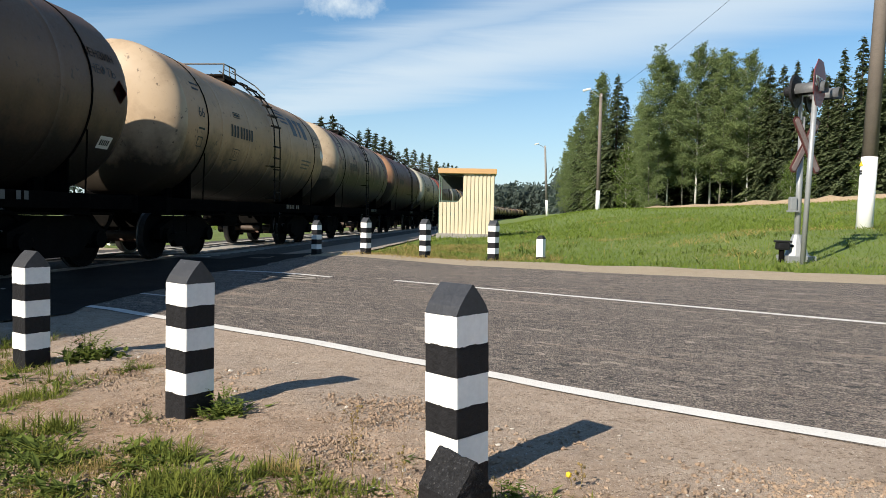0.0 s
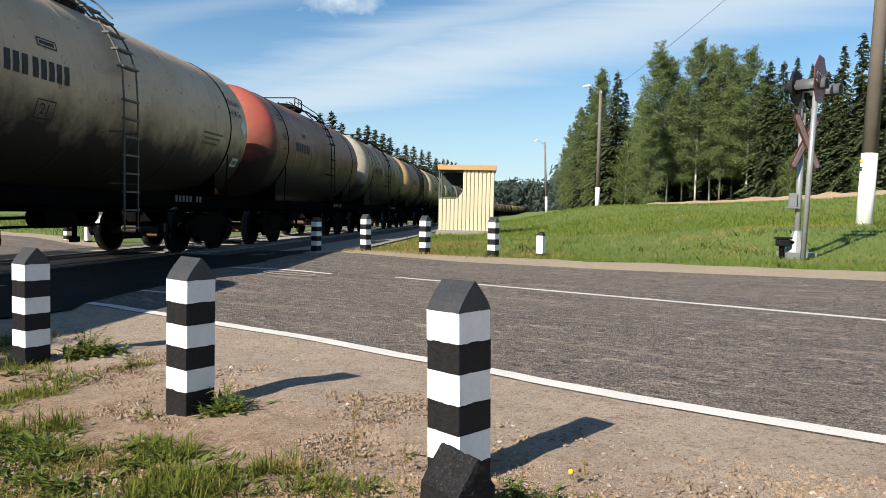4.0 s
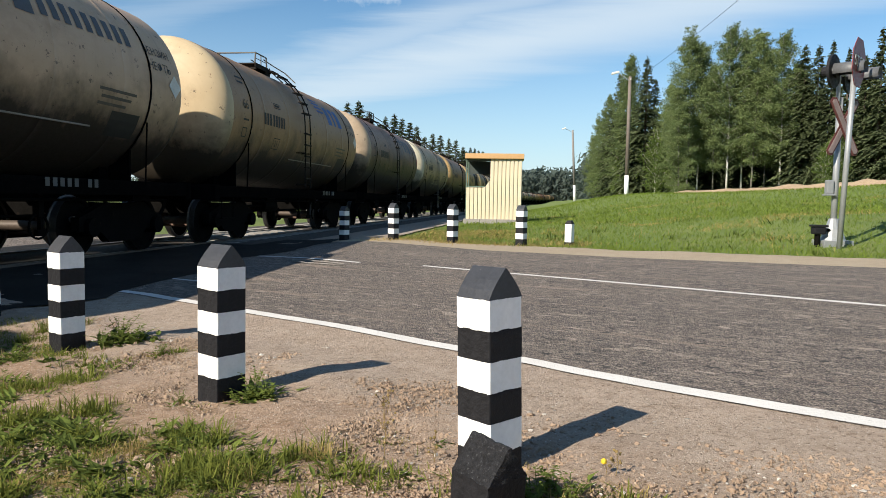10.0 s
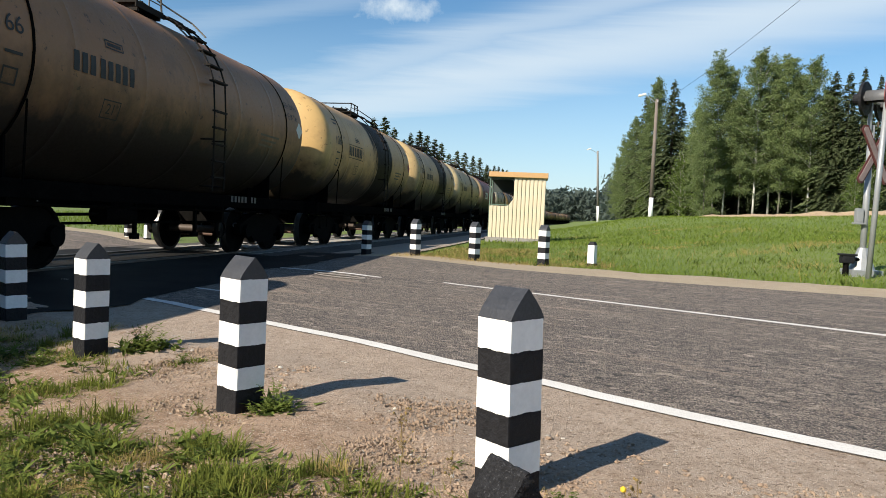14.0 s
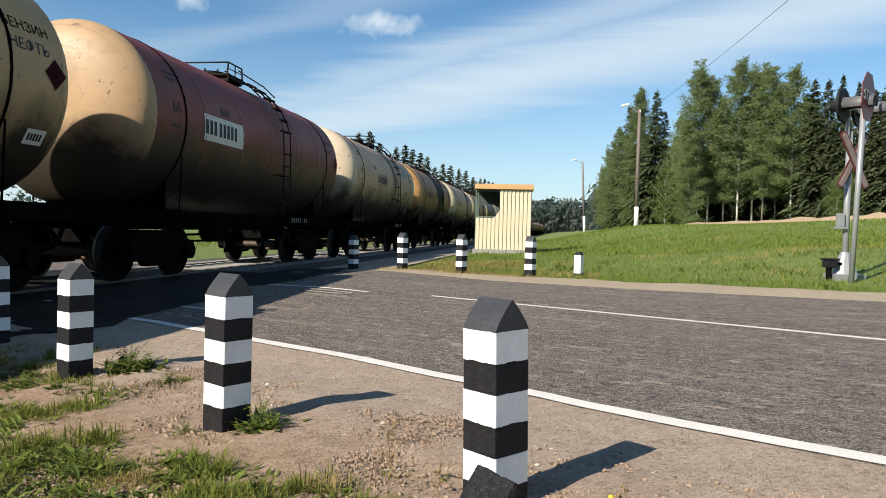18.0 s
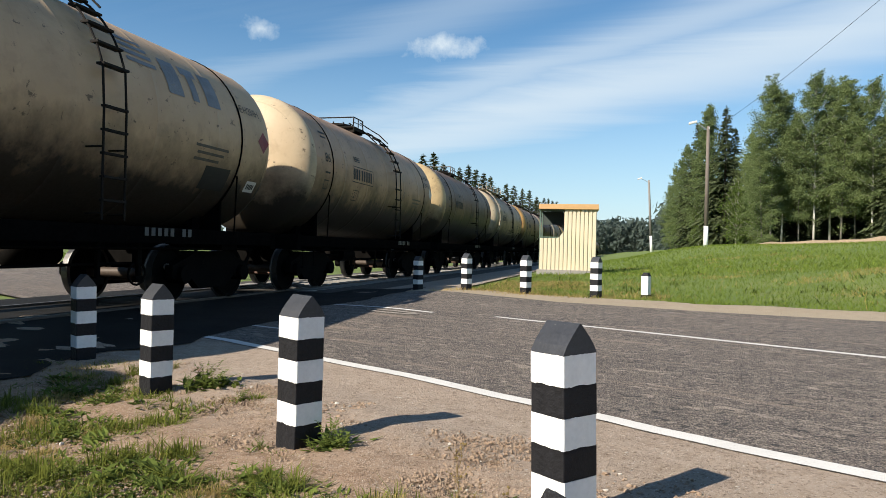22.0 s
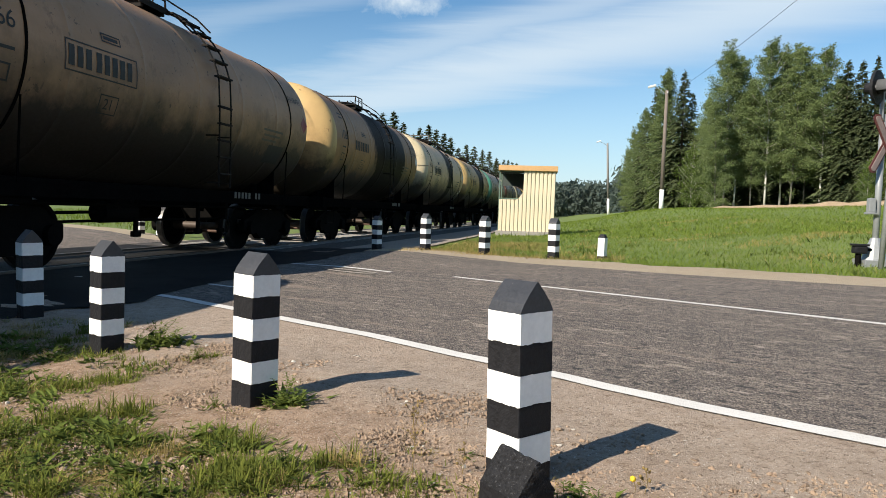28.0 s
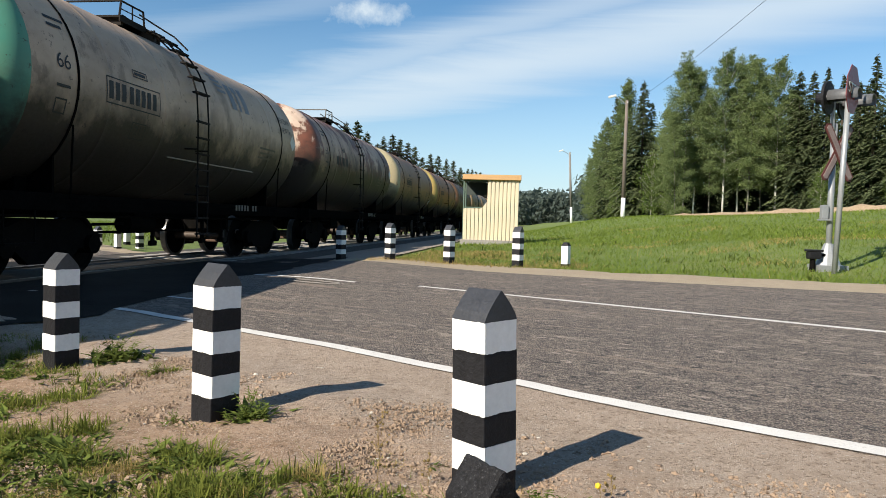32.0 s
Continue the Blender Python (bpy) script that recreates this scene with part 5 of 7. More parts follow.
    rod(bm, (-2.2, -0.75, 0.80), (-1.3, -0.75, 0.80), 0.21, seg=16)
    M["air_tank"] = mesh_of("air_tank", bm, IRON, True)
    # rods, pipes and levers under the frame
    bm = bmesh.new()
    rod(bm, (-2.9, 0.55, 0.66), (3.0, 0.55, 0.62), 0.022, seg=6)
    M["brake_rod"] = mesh_of("brake_rod", bm, IRON)
    bm = bmesh.new()
    rod(bm, (-5.2, 1.12, 0.90), (5.2, 1.12, 0.90), 0.020, seg=6)
    M["brake_pipe"] = mesh_of("brake_pipe", bm, IRON)
    bm = bmesh.new()
    tube(bm, [(0.19 * math.cos(q * math.pi / 8), 1.05, 0.52 + 0.17 * math.sin(q * math.pi / 8)) for q in range(17)], 0.018, 6)
    box(bm, -0.05, 0.05, 1.0, 1.1, 0.66, 1.0)
    M["release_loop"] = mesh_of("release_loop", bm, IRON)
    bm = bmesh.new()
    box(bm, -0.03, 0.03, 0.70, 0.76, 0.36, 0.98)
    box(bm, -0.10, 0.10, 0.69, 0.77, 0.36, 0.46, bevel=0.015)
    M["lever"] = mesh_of("lever", bm, IRON)
    bm = bmesh.new()
    rod(bm, (-0.45, 0.95, 0.58), (0.25, 0.95, 0.60), 0.055, seg=10)
    M["pale_pipe"] = mesh_of("pale_pipe", bm, material("scuffed_pipe", (0.20, 0.19, 0.175), 0.5, metal=0.3, vary=0.35, scale=6, bump=0.1))
    bm = bmesh.new()
    box(bm, -0.30, 0.30, 1.38, 1.46, 0.52, 0.55)
    for x in (-0.28, 0.28):
        rod(bm, (x, 1.42, 0.54), (x, 1.42, 1.0), 0.014, seg=6)
    M["foot_step"] = mesh_of("foot_step", bm, IRON)
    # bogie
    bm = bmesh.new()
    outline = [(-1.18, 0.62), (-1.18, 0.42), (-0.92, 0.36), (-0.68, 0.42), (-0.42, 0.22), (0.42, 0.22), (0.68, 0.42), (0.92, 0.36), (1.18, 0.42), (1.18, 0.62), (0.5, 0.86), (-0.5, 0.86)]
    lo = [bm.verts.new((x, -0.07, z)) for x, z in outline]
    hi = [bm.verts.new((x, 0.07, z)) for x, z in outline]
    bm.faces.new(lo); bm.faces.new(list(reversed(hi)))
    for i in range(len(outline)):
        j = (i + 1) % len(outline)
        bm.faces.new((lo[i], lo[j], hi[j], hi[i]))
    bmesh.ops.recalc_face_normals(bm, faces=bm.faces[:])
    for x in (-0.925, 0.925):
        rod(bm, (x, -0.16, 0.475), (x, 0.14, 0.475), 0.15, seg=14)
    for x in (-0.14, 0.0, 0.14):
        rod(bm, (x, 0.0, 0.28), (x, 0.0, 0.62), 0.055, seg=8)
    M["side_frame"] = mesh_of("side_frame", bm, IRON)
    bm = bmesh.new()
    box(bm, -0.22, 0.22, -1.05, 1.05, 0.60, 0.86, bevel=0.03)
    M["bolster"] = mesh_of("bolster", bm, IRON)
    bm = bmesh.new()
    prof = [(-1.12, 0.0), (-1.12, 0.07), (-0.86, 0.08)]
    for sg in (-1, 1):
        ring = [(0.86, 0.09), (0.86, 0.16), (0.84, 0.20), (0.83, 0.40), (0.86, 0.42), (0.86, 0.472), (0.745, 0.478), (0.735, 0.505), (0.715, 0.505), (0.71, 0.44), (0.75, 0.40), (0.76, 0.20), (0.72, 0.16), (0.70, 0.085)]
        if sg < 0:
            prof += [(-x, r) for x, r in ring]
        else:
            prof += [(x, r) for x, r in reversed(ring)]
    prof += [(0.86, 0.08), (1.12, 0.07), (1.12, 0.0)]
    lathe_x(bm, prof, 28)
    bmesh.ops.rotate(bm, cent=(0, 0, 0), matrix=Matrix.Rotation(radians(90), 3, "Z"), verts=bm.verts)
    for f in bm.faces:
        rr = math.hypot(f.calc_center_median().x, f.calc_center_median().z)
        f.material_index = 1 if 0.455 < rr else 2 if rr < 0.12 else 0
    M["wheelset"] = mesh_of("wheelset", bm, [IRON, STEEL, AXLE])
    bm = bmesh.new()
    for x in (-0.40, 0.40):
        for y in (-0.8, 0.8):
            box(bm, x - 0.05, x + 0.05, y - 0.05, y + 0.05, 0.3, 0.62)
        rod(bm, (x, -0.85, 0.34), (x, 0.85, 0.34), 0.035, seg=8)
    M["brake_gear"] = mesh_of("brake_gear", bm, RUSTY)
    # painted marks on the side of the tank
    M["number_bar"] = on_shell(bars([(0.012, 0.122, -0.015, 0.255)], MARK), 3.15, 2.72)
    M["number_frame"] = on_shell(bars(frame_rects(-0.05, 1.46, -0.09, 0.32, 0.02), MARK), 3.15, 2.72)
    for body in ("66", "106", "85", "86", "62"):
        M["capacity_mark", body] = on_shell(text_mesh(body, 0.30 if body != "106" else 0.36, MARK, 0.0), 4.25, 3.02)
    rects = []
    for i, w in enumerate((0.40, 0.30)):
        rects.append((0.0, w, -0.12 * i, -0.12 * i + 0.05))
    rects += frame_rects(0.02, 0.26, -1.32, -1.10, 0.025) + [(0.02, 0.30, -0.95, -0.91)]
    M["data_mark"] = on_shell(bars(rects, MARK), 4.42, 3.62)
    M["type_mark"] = on_shell(text_mesh("21", 0.22, MARK, 0.0), 2.35, 2.30)
    M["type_box"] = on_shell(bars(frame_rects(-0.20, 0.20, -0.14, 0.14, 0.018), MARK), 2.35, 2.30)
    M["cargo_word"] = on_shell(text_mesh("БЕНЗИН", 0.20, MARK, 0.0), -4.30, 3.42)
    M["cargo_word_two"] = on_shell(text_mesh("НЕФТЬ", 0.20, MARK, 0.0), -4.30, 3.16)
    slate = material("faded_blue_marking", (0.075, 0.08, 0.09), 0.6, vary=0.3, bump=0.0)
    for q, rect in enumerate([(0, 0.34, -0.05, 0.42)] + [(0.48 + 0.24 * i, 0.62 + 0.24 * i, 0.0, 0.32) for i in range(9)]):
        M["company_mark", q] = on_shell(bars([rect], slate), -1.0, 3.35)
    # a company's badge: three broad blocks behind a fan of slanting stripes
    rects = [(0.0, 0.38, 0, 0.60), (0.50, 0.90, 0.44, 0.60), (0.61, 0.79, 0, 0.44), (1.02, 1.40, 0, 0.60)]
    rects += [(-0.95 + 0.05 * q, -0.25 + 0.03 * q, 0.70 - 0.13 * q, 0.77 - 0.13 * q) for q in range(4)]
    for name, tone in (("badge_blue", (0.035, 0.11, 0.30)), ("badge_slate", (0.060, 0.075, 0.095)), ("badge_faded", (0.20, 0.205, 0.22))):
        M[name] = on_shell(bars(rects, material(name + "_paint", tone, 0.6, vary=0.35, scale=3, bump=0.0, spots=(4.0, 0.60, 0.68, (0.25, 0.19, 0.12)))), -1.95, 3.25)
    # rows of small stencilled lines beside the badge and under the number
    thin = material("thin_stencil", (0.09, 0.075, 0.06), 0.6, vary=0.4, bump=0.0)
    for q, (u0, u1) in enumerate(((0.0, 0.95), (0.06, 0.83), (0.0, 0.71))):
        M["stencil_line", q] = on_shell(bars([(u0, u1, -0.11 * q, -0.11 * q + 0.045)], thin), -2.6, 2.55)
    M["number_tag"] = on_shell(bars(frame_rects(0.0, 0.42, 0.0, 0.13, 0.02) + [(0.05, 0.36, 0.04, 0.09)], MARK), 2.55, 3.16)
    # a long walkway with a light railing and a side ladder by the front end
    pale = material("pale_walkway_paint", (0.40, 0.34, 0.25), 0.6, vary=0.3, scale=4, fine=30, bump=0.1)
    bm = bmesh.new()
    box(bm, -0.2, 4.6, 0.35, 0.85, 4.385, 4.40)
    for x in (0.0, 1.4, 2.8, 4.2):
        box(bm, x - 0.015, x + 0.015, 0.40, 0.80, 4.22, 4.385)
    M["walkway"] = mesh_of("walkway", bm, pale)
    bm = bmesh.new()
    for y in (0.37, 0.83):
        for z in (4.57, 4.74):
            rod(bm, (-0.2, y, z), (4.6, y, z), 0.016, seg=6)
        for x in (-0.2, 1.0, 2.2, 3.4, 4.6):
            rod(bm, (x, y, 4.39), (x, y, 4.74), 0.016, seg=6)
    M["walkway_railing"] = mesh_of("walkway_railing", bm, pale)
    bm = bmesh.new()
    arc = [((SHELL_R + 0.13) * math.cos(radians(q)), SHELL_Z + (SHELL_R + 0.13) * math.sin(radians(q))) for q in range(-22, 62, 9)]
    for dx in (4.45, 4.88):
        bent_rod(bm, [(dx, y, z) for y, z in arc], 0.02, 6)
    for y, z in arc:
        box(bm, 4.45, 4.88, y - 0.03, y + 0.03, z - 0.015, z + 0.012)
    M["end_ladder"] = mesh_of("end_ladder", bm, pale)
    for name, mat in (("hazard_plate", SIGN_RED), ("hazard_plate_white", PALE_MARK)):
        me = raw(name, [(0, -0.2, 0.004), (0.2, 0, 0.004), (0, 0.2, 0.004), (-0.2, 0, 0.004)], [(0, 1, 2, 3)], mat)
        M[name] = on_shell(me, -4.72, 2.9)
    M["number_panel"] = on_shell(bars([(-0.12, 1.55, -0.16, 0.34)], PALE_MARK), 3.15, 2.74, SHELL_R + 0.003)
    M["end_plate"] = on_shell(bars([(0, 0.34, 0, 0.22)], SIGN_WHITE), -4.40, 1.92)
    M["end_letters"] = on_shell(bars([(0.04 + 0.052 * i, 0.075 + 0.052 * i, 0.06, 0.16) for i in range(5)], MARK), -4.40, 1.92, SHELL_R + 0.009)
    M["dark_panel"] = on_shell(bars([(0, 0.75, -0.2, 0.22)], MARK), -3.0, 2.05)
    M["sill_bar"] = raw("sill_bar", [(0, 0, 0), (-0.09, 0, 0), (-0.09, 0, 0.12), (0, 0, 0.12)], [(0, 1, 2, 3)], material("dull_sill_marking", (0.10, 0.10, 0.095), 0.6, vary=0.3, bump=0.0))
    return M


WAGON = wagon_meshes()

# colour of the tank (shade on its side painted in), oil spill, colour of the sunlit front end (or None), extras, words
# of the label
CREAM, BEIGE, TAN, ORANGE = (0.50, 0.375, 0.235), (0.36, 0.245, 0.140), (0.315, 0.185, 0.092), (0.39, 0.180, 0.060)
OLIVE, BROWN, RED, GREY = (0.365, 0.255, 0.125), (0.185, 0.108, 0.060), (0.16, 0.028, 0.022), (0.37, 0.275, 0.185)
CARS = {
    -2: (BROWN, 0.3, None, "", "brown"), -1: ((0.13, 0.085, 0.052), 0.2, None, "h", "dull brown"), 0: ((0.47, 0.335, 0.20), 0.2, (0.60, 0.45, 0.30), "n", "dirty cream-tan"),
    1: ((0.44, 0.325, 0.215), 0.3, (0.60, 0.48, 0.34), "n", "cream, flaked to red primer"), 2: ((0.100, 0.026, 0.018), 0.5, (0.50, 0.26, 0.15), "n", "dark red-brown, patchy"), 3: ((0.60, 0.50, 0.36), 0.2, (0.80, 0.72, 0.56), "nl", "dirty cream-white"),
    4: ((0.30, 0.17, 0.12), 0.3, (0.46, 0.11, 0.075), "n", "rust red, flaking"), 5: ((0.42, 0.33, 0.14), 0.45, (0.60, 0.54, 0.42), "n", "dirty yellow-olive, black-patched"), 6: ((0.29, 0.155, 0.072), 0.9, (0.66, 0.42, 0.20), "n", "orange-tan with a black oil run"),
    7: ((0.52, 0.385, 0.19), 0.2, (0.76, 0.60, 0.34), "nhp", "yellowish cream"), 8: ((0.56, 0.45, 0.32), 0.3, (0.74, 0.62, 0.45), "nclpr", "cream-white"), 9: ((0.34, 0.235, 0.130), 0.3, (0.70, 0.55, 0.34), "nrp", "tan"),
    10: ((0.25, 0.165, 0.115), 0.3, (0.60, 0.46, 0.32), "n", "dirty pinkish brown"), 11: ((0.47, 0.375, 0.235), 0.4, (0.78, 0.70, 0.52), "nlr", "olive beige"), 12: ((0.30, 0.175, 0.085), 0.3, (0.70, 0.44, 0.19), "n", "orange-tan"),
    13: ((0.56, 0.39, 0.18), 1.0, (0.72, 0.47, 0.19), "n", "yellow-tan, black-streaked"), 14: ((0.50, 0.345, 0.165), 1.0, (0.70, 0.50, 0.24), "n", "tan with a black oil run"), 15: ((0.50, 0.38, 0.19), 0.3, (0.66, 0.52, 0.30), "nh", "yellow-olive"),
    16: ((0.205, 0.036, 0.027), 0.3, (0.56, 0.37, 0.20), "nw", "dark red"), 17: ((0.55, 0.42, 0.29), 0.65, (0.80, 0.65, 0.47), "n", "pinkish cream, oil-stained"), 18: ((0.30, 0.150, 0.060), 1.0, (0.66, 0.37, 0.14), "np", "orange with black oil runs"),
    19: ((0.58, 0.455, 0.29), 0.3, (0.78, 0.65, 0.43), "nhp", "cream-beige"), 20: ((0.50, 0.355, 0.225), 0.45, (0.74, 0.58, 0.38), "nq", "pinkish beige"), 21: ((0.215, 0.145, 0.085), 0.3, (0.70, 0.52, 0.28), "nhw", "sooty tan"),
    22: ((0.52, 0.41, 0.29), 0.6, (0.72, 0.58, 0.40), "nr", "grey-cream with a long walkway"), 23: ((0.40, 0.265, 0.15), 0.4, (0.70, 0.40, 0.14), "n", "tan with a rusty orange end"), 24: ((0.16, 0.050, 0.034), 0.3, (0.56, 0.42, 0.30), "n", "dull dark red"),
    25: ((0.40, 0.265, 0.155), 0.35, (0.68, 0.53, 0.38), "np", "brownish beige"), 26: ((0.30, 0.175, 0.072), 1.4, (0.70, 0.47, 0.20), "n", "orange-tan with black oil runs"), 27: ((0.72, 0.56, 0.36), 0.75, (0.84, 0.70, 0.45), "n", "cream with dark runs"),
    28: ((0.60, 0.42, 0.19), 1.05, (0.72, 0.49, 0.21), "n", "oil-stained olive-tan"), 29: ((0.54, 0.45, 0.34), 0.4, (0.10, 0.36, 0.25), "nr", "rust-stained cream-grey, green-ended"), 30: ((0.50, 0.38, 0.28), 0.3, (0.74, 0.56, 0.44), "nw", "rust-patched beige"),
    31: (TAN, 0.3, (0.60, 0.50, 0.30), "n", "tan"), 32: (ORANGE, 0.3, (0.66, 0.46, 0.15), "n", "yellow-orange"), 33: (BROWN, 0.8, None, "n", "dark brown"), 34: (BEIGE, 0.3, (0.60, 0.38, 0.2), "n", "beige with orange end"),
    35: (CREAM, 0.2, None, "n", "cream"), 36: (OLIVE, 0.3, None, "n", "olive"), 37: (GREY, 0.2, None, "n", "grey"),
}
# where the ladder stands, off the middle, on wagons whose ladder ends at the sill
LADDER_AT = {19: -0.55, 0: 0.0, 2: -0.4, 4: -0.5, 6: -0.6, 9: 0.55, 12: -0.5, 13: -0.7, 14: -0.6, 16: -0.55, 17: -1.04, 18: -0.8, 20: -0.65, 21: -0.6, 22: 0.2, 24: -0.5, 25: -0.64, 26: -0.5, 27: -0.39, 28: -0.5}
NUMBER_AT = {17: -1.2, 20: -0.5, 0: -0.4}
CAPACITY = {13: "106", 14: "106", 26: "106", 28: "85", 20: "86", 27: "62"}
# worn, flaked or sooty paint (0 to 1), and the badge on the side
WEAR = {0: 0.15, 1: 0.85, 2: 0.75, 3: 0.22, 4: 0.6, 5: 0.75, 6: 0.2, 10: 0.65, 12: 0.35, 14: 0.3, 16: 0.55, 18: 0.2, 20: 0.3, 21: 0.6, 22: 0.2, 23: 0.5, 24: 0.7, 25: 0.4, 28: 0.4, 29: 0.55, 30: 0.9}
BADGE = {0: "slate", 9: "blue", 10: "slate", 11: "slate", 17: "faded", 19: "faded", 29: "faded"}
WAGONS, WHEELS = [], []


def wagon(k, spec):
    colour, spill, end, extras, words = spec
    car = thing("tank_wagon", pose(0, 0, 0), f"{words} railway tank wagon on dark bogies", "tank wagon", "tank wagons of the train")
    rnd = random.Random(k + 50)
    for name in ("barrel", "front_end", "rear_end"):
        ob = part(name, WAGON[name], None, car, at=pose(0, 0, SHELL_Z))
        # barrel and rear end are darkened and warmed as painted shade
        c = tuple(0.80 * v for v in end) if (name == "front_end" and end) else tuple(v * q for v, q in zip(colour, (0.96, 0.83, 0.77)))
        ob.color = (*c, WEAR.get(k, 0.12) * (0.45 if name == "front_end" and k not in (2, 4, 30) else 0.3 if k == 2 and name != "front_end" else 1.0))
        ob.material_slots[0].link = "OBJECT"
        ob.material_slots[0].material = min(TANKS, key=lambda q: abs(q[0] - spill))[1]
    if k in (7, 27):
        part("weld_seam", WAGON["weld_seam"], None, car, at=pose(0, 0, SHELL_Z))
    for x in (-3.95, 3.95):
        part("strap", WAGON["strap"], None, car, at=pose(x, 0, SHELL_Z))
        part("saddle", WAGON["saddle"], None, car, at=pose(x, 0, 0))
    part("frame", WAGON["frame"], None, car)
    for y, turn in ((1.42, 0), (-1.42, 180)):
        part("side_sill", WAGON["side_sill"], None, car, at=pose(0, y, 0, 0, 0, turn))
    for turn in (0, 180):
        part("coupler", WAGON["coupler"], None, car, at=pose(0, 0, 0, 0, 0, turn) @ pose(5.50, 0, 1.06))
        part("brake_hose", WAGON["brake_hose"], None, car, at=pose(0, 0, 0, 0, 0, turn) @ pose(5.48, 0.35, 0.98))
        lad = "light_ladder" if "l" in extras else "ladder"
        part("ladder", WAGON[lad + ("_short" if k in LADDER_AT else "")], None, car, at=pose(LADDER_AT.get(k, 0.5), 0, 0, 0, 0, turn))
    lx = LADDER_AT.get(k, 0.5)
    deck = part("platform", WAGON["platform"], None, car, at=pose(lx, 0, 0.07))
    for i in range(6):
        part("plank", WAGON["platform_plank"], None, deck, at=pose(0, -0.52 + 0.215 * i, 0))
    part("platform_railing", WAGON["light_railing" if k % 3 == 0 else "platform_railing"], None, car, at=pose(lx, 0, 0.07))
    part("hatch", WAGON["hatch"], None, car, at=pose(-0.05, 0, 0.08))
    part("valve", WAGON["valve"], None, car, at=pose(-0.75, 0, 0.08))
    part("drain_valve", WAGON["drain_valve"], None, car)
    part("brake_cylinder", WAGON["brake_cylinder"], None, car, at=pose(1.3, 0, 0))
    part("air_tank", WAGON["air_tank"], None, car)
    part("brake_rod", WAGON["brake_rod"], None, car)
    part("brake_pipe", WAGON["brake_pipe"], None, car)
    part("release_loop", WAGON["release_loop"], None, car, at=pose(-1.9, 0, 0))
    for x in (-2.35, -1.45, 0.55):
        part("lever", WAGON["lever"], None, car, at=pose(x, 0, 0))
    part("pale_pipe", WAGON["pale_pipe"], None, car, "scuffed pale brake pipe", at=pose(-3.0, 0, 0))
    part("foot_step", WAGON["foot_step"], None, car, at=pose(4.9, 0, 0))
    for x in (-3.9, 3.9):
        bogie = part("bogie", WAGON["bolster"], None, car, "dark cast bogie", at=pose(x, 0, 0))
        for y, turn in ((1.02, 180), (-1.02, 0)):
            part("side_frame", WAGON["side_frame"], None, bogie, at=pose(0, y, 0, 0, 0, turn))
        part("brake_gear", WAGON["brake_gear"], None, bogie)
        for dx in (-0.925, 0.925):
            w = part("wheelset", WAGON["wheelset"], None, bogie, at=pose(dx, 0, 0.475))
            WHEELS.append((w, dx))
    part("data_mark", WAGON["data_mark"], None, car)
    for i in (0, 1, 2, 3, 4, 6, 7):
        part("sill_bar", WAGON["sill_bar"], None, car, at=pose(-1.5 - 0.15 * i, 1.475, 1.09))
    if "n" in extras:
        for i in range(8):
            part("number_bar", WAGON["number_bar"], None, car, at=pose(NUMBER_AT.get(k, 0.1) - 0.167 * i - (0.044 if i > 2 else 0), 0, 0))
        if k in (5, 8, 11, 13, 17, 20, 22, 25, 27, 28, 29, 31):
            part("number_frame", WAGON["number_frame"], None, car, at=pose(NUMBER_AT.get(k, 0.1), 0, 0))
        part("capacity_mark", WAGON["capacity_mark", CAPACITY.get(k, "66")], None, car)
        part("type_mark", WAGON["type_mark"], None, car)
        part("type_box", WAGON["type_box"], None, car)
    if k in BADGE:
        small = part("badge", WAGON["badge_" + BADGE[k]], None, car, "badge of plain painted blocks", at=pose(*((-1.2, 0.0, 0.0) if k == 11 else (0, 0, 0))))
        if k in (11, 29):
            small.scale = (0.62, 1.0, 1.0)
    if "n" in extras:
        part("number_tag", WAGON["number_tag"], None, car)
        for q in range(3):
            part("stencil_line", WAGON["stencil_line", q], None, car)
    if k == 22:
        part("walkway", WAGON["walkway"], None, car, "long pale walkway along the top")
        part("walkway_railing", WAGON["walkway_railing"], None, car)
        part("end_ladder", WAGON["end_ladder"], None, car, "pale ladder beside the front end")
    if "c" in extras:
        for q in range(10):
            part("company_mark", WAGON["company_mark", q], None, car)
    if "h" in extras or k % 3 == 1:
        part("cargo_word", WAGON["cargo_word"], None, car)
        part("hazard_plate", WAGON["hazard_plate"], None, car)
    if "w" in extras or k % 3 != 1:
        part("cargo_word", WAGON["cargo_word"], None, car)
        part("cargo_word", WAGON["cargo_word_two"], None, car)
        part("hazard_plate", WAGON["hazard_plate_white"], None, car)
    if "r" in extras:
        part("side_rail", WAGON["side_rail"], None, car, "pale strip along the lower side")
    if k == 16:
        part("number_panel", WAGON["number_panel"], None, car, "dirty white panel behind the number")
    if k % 4 == 3:
        plate = part("end_plate", WAGON["end_plate"], None, car, "white plate near the rear end")
        part("end_letters", WAGON["end_letters"], None, plate, "dark bars")
    if "p" in extras:
        part("dark_panel", WAGON["dark_panel"], None, car)
    WAGONS.append((k, car))
    return car


def car_pose(s):
    x, y, h = on_track(s)
    return pose(x, y, RAIL_TOP, 0, 0, math.degrees(math.atan2(-math.cos(h), -math.sin(h))))


for k, spec in CARS.items():
    wagon(k, spec).matrix_basis = car_pose(START + CAR * k)


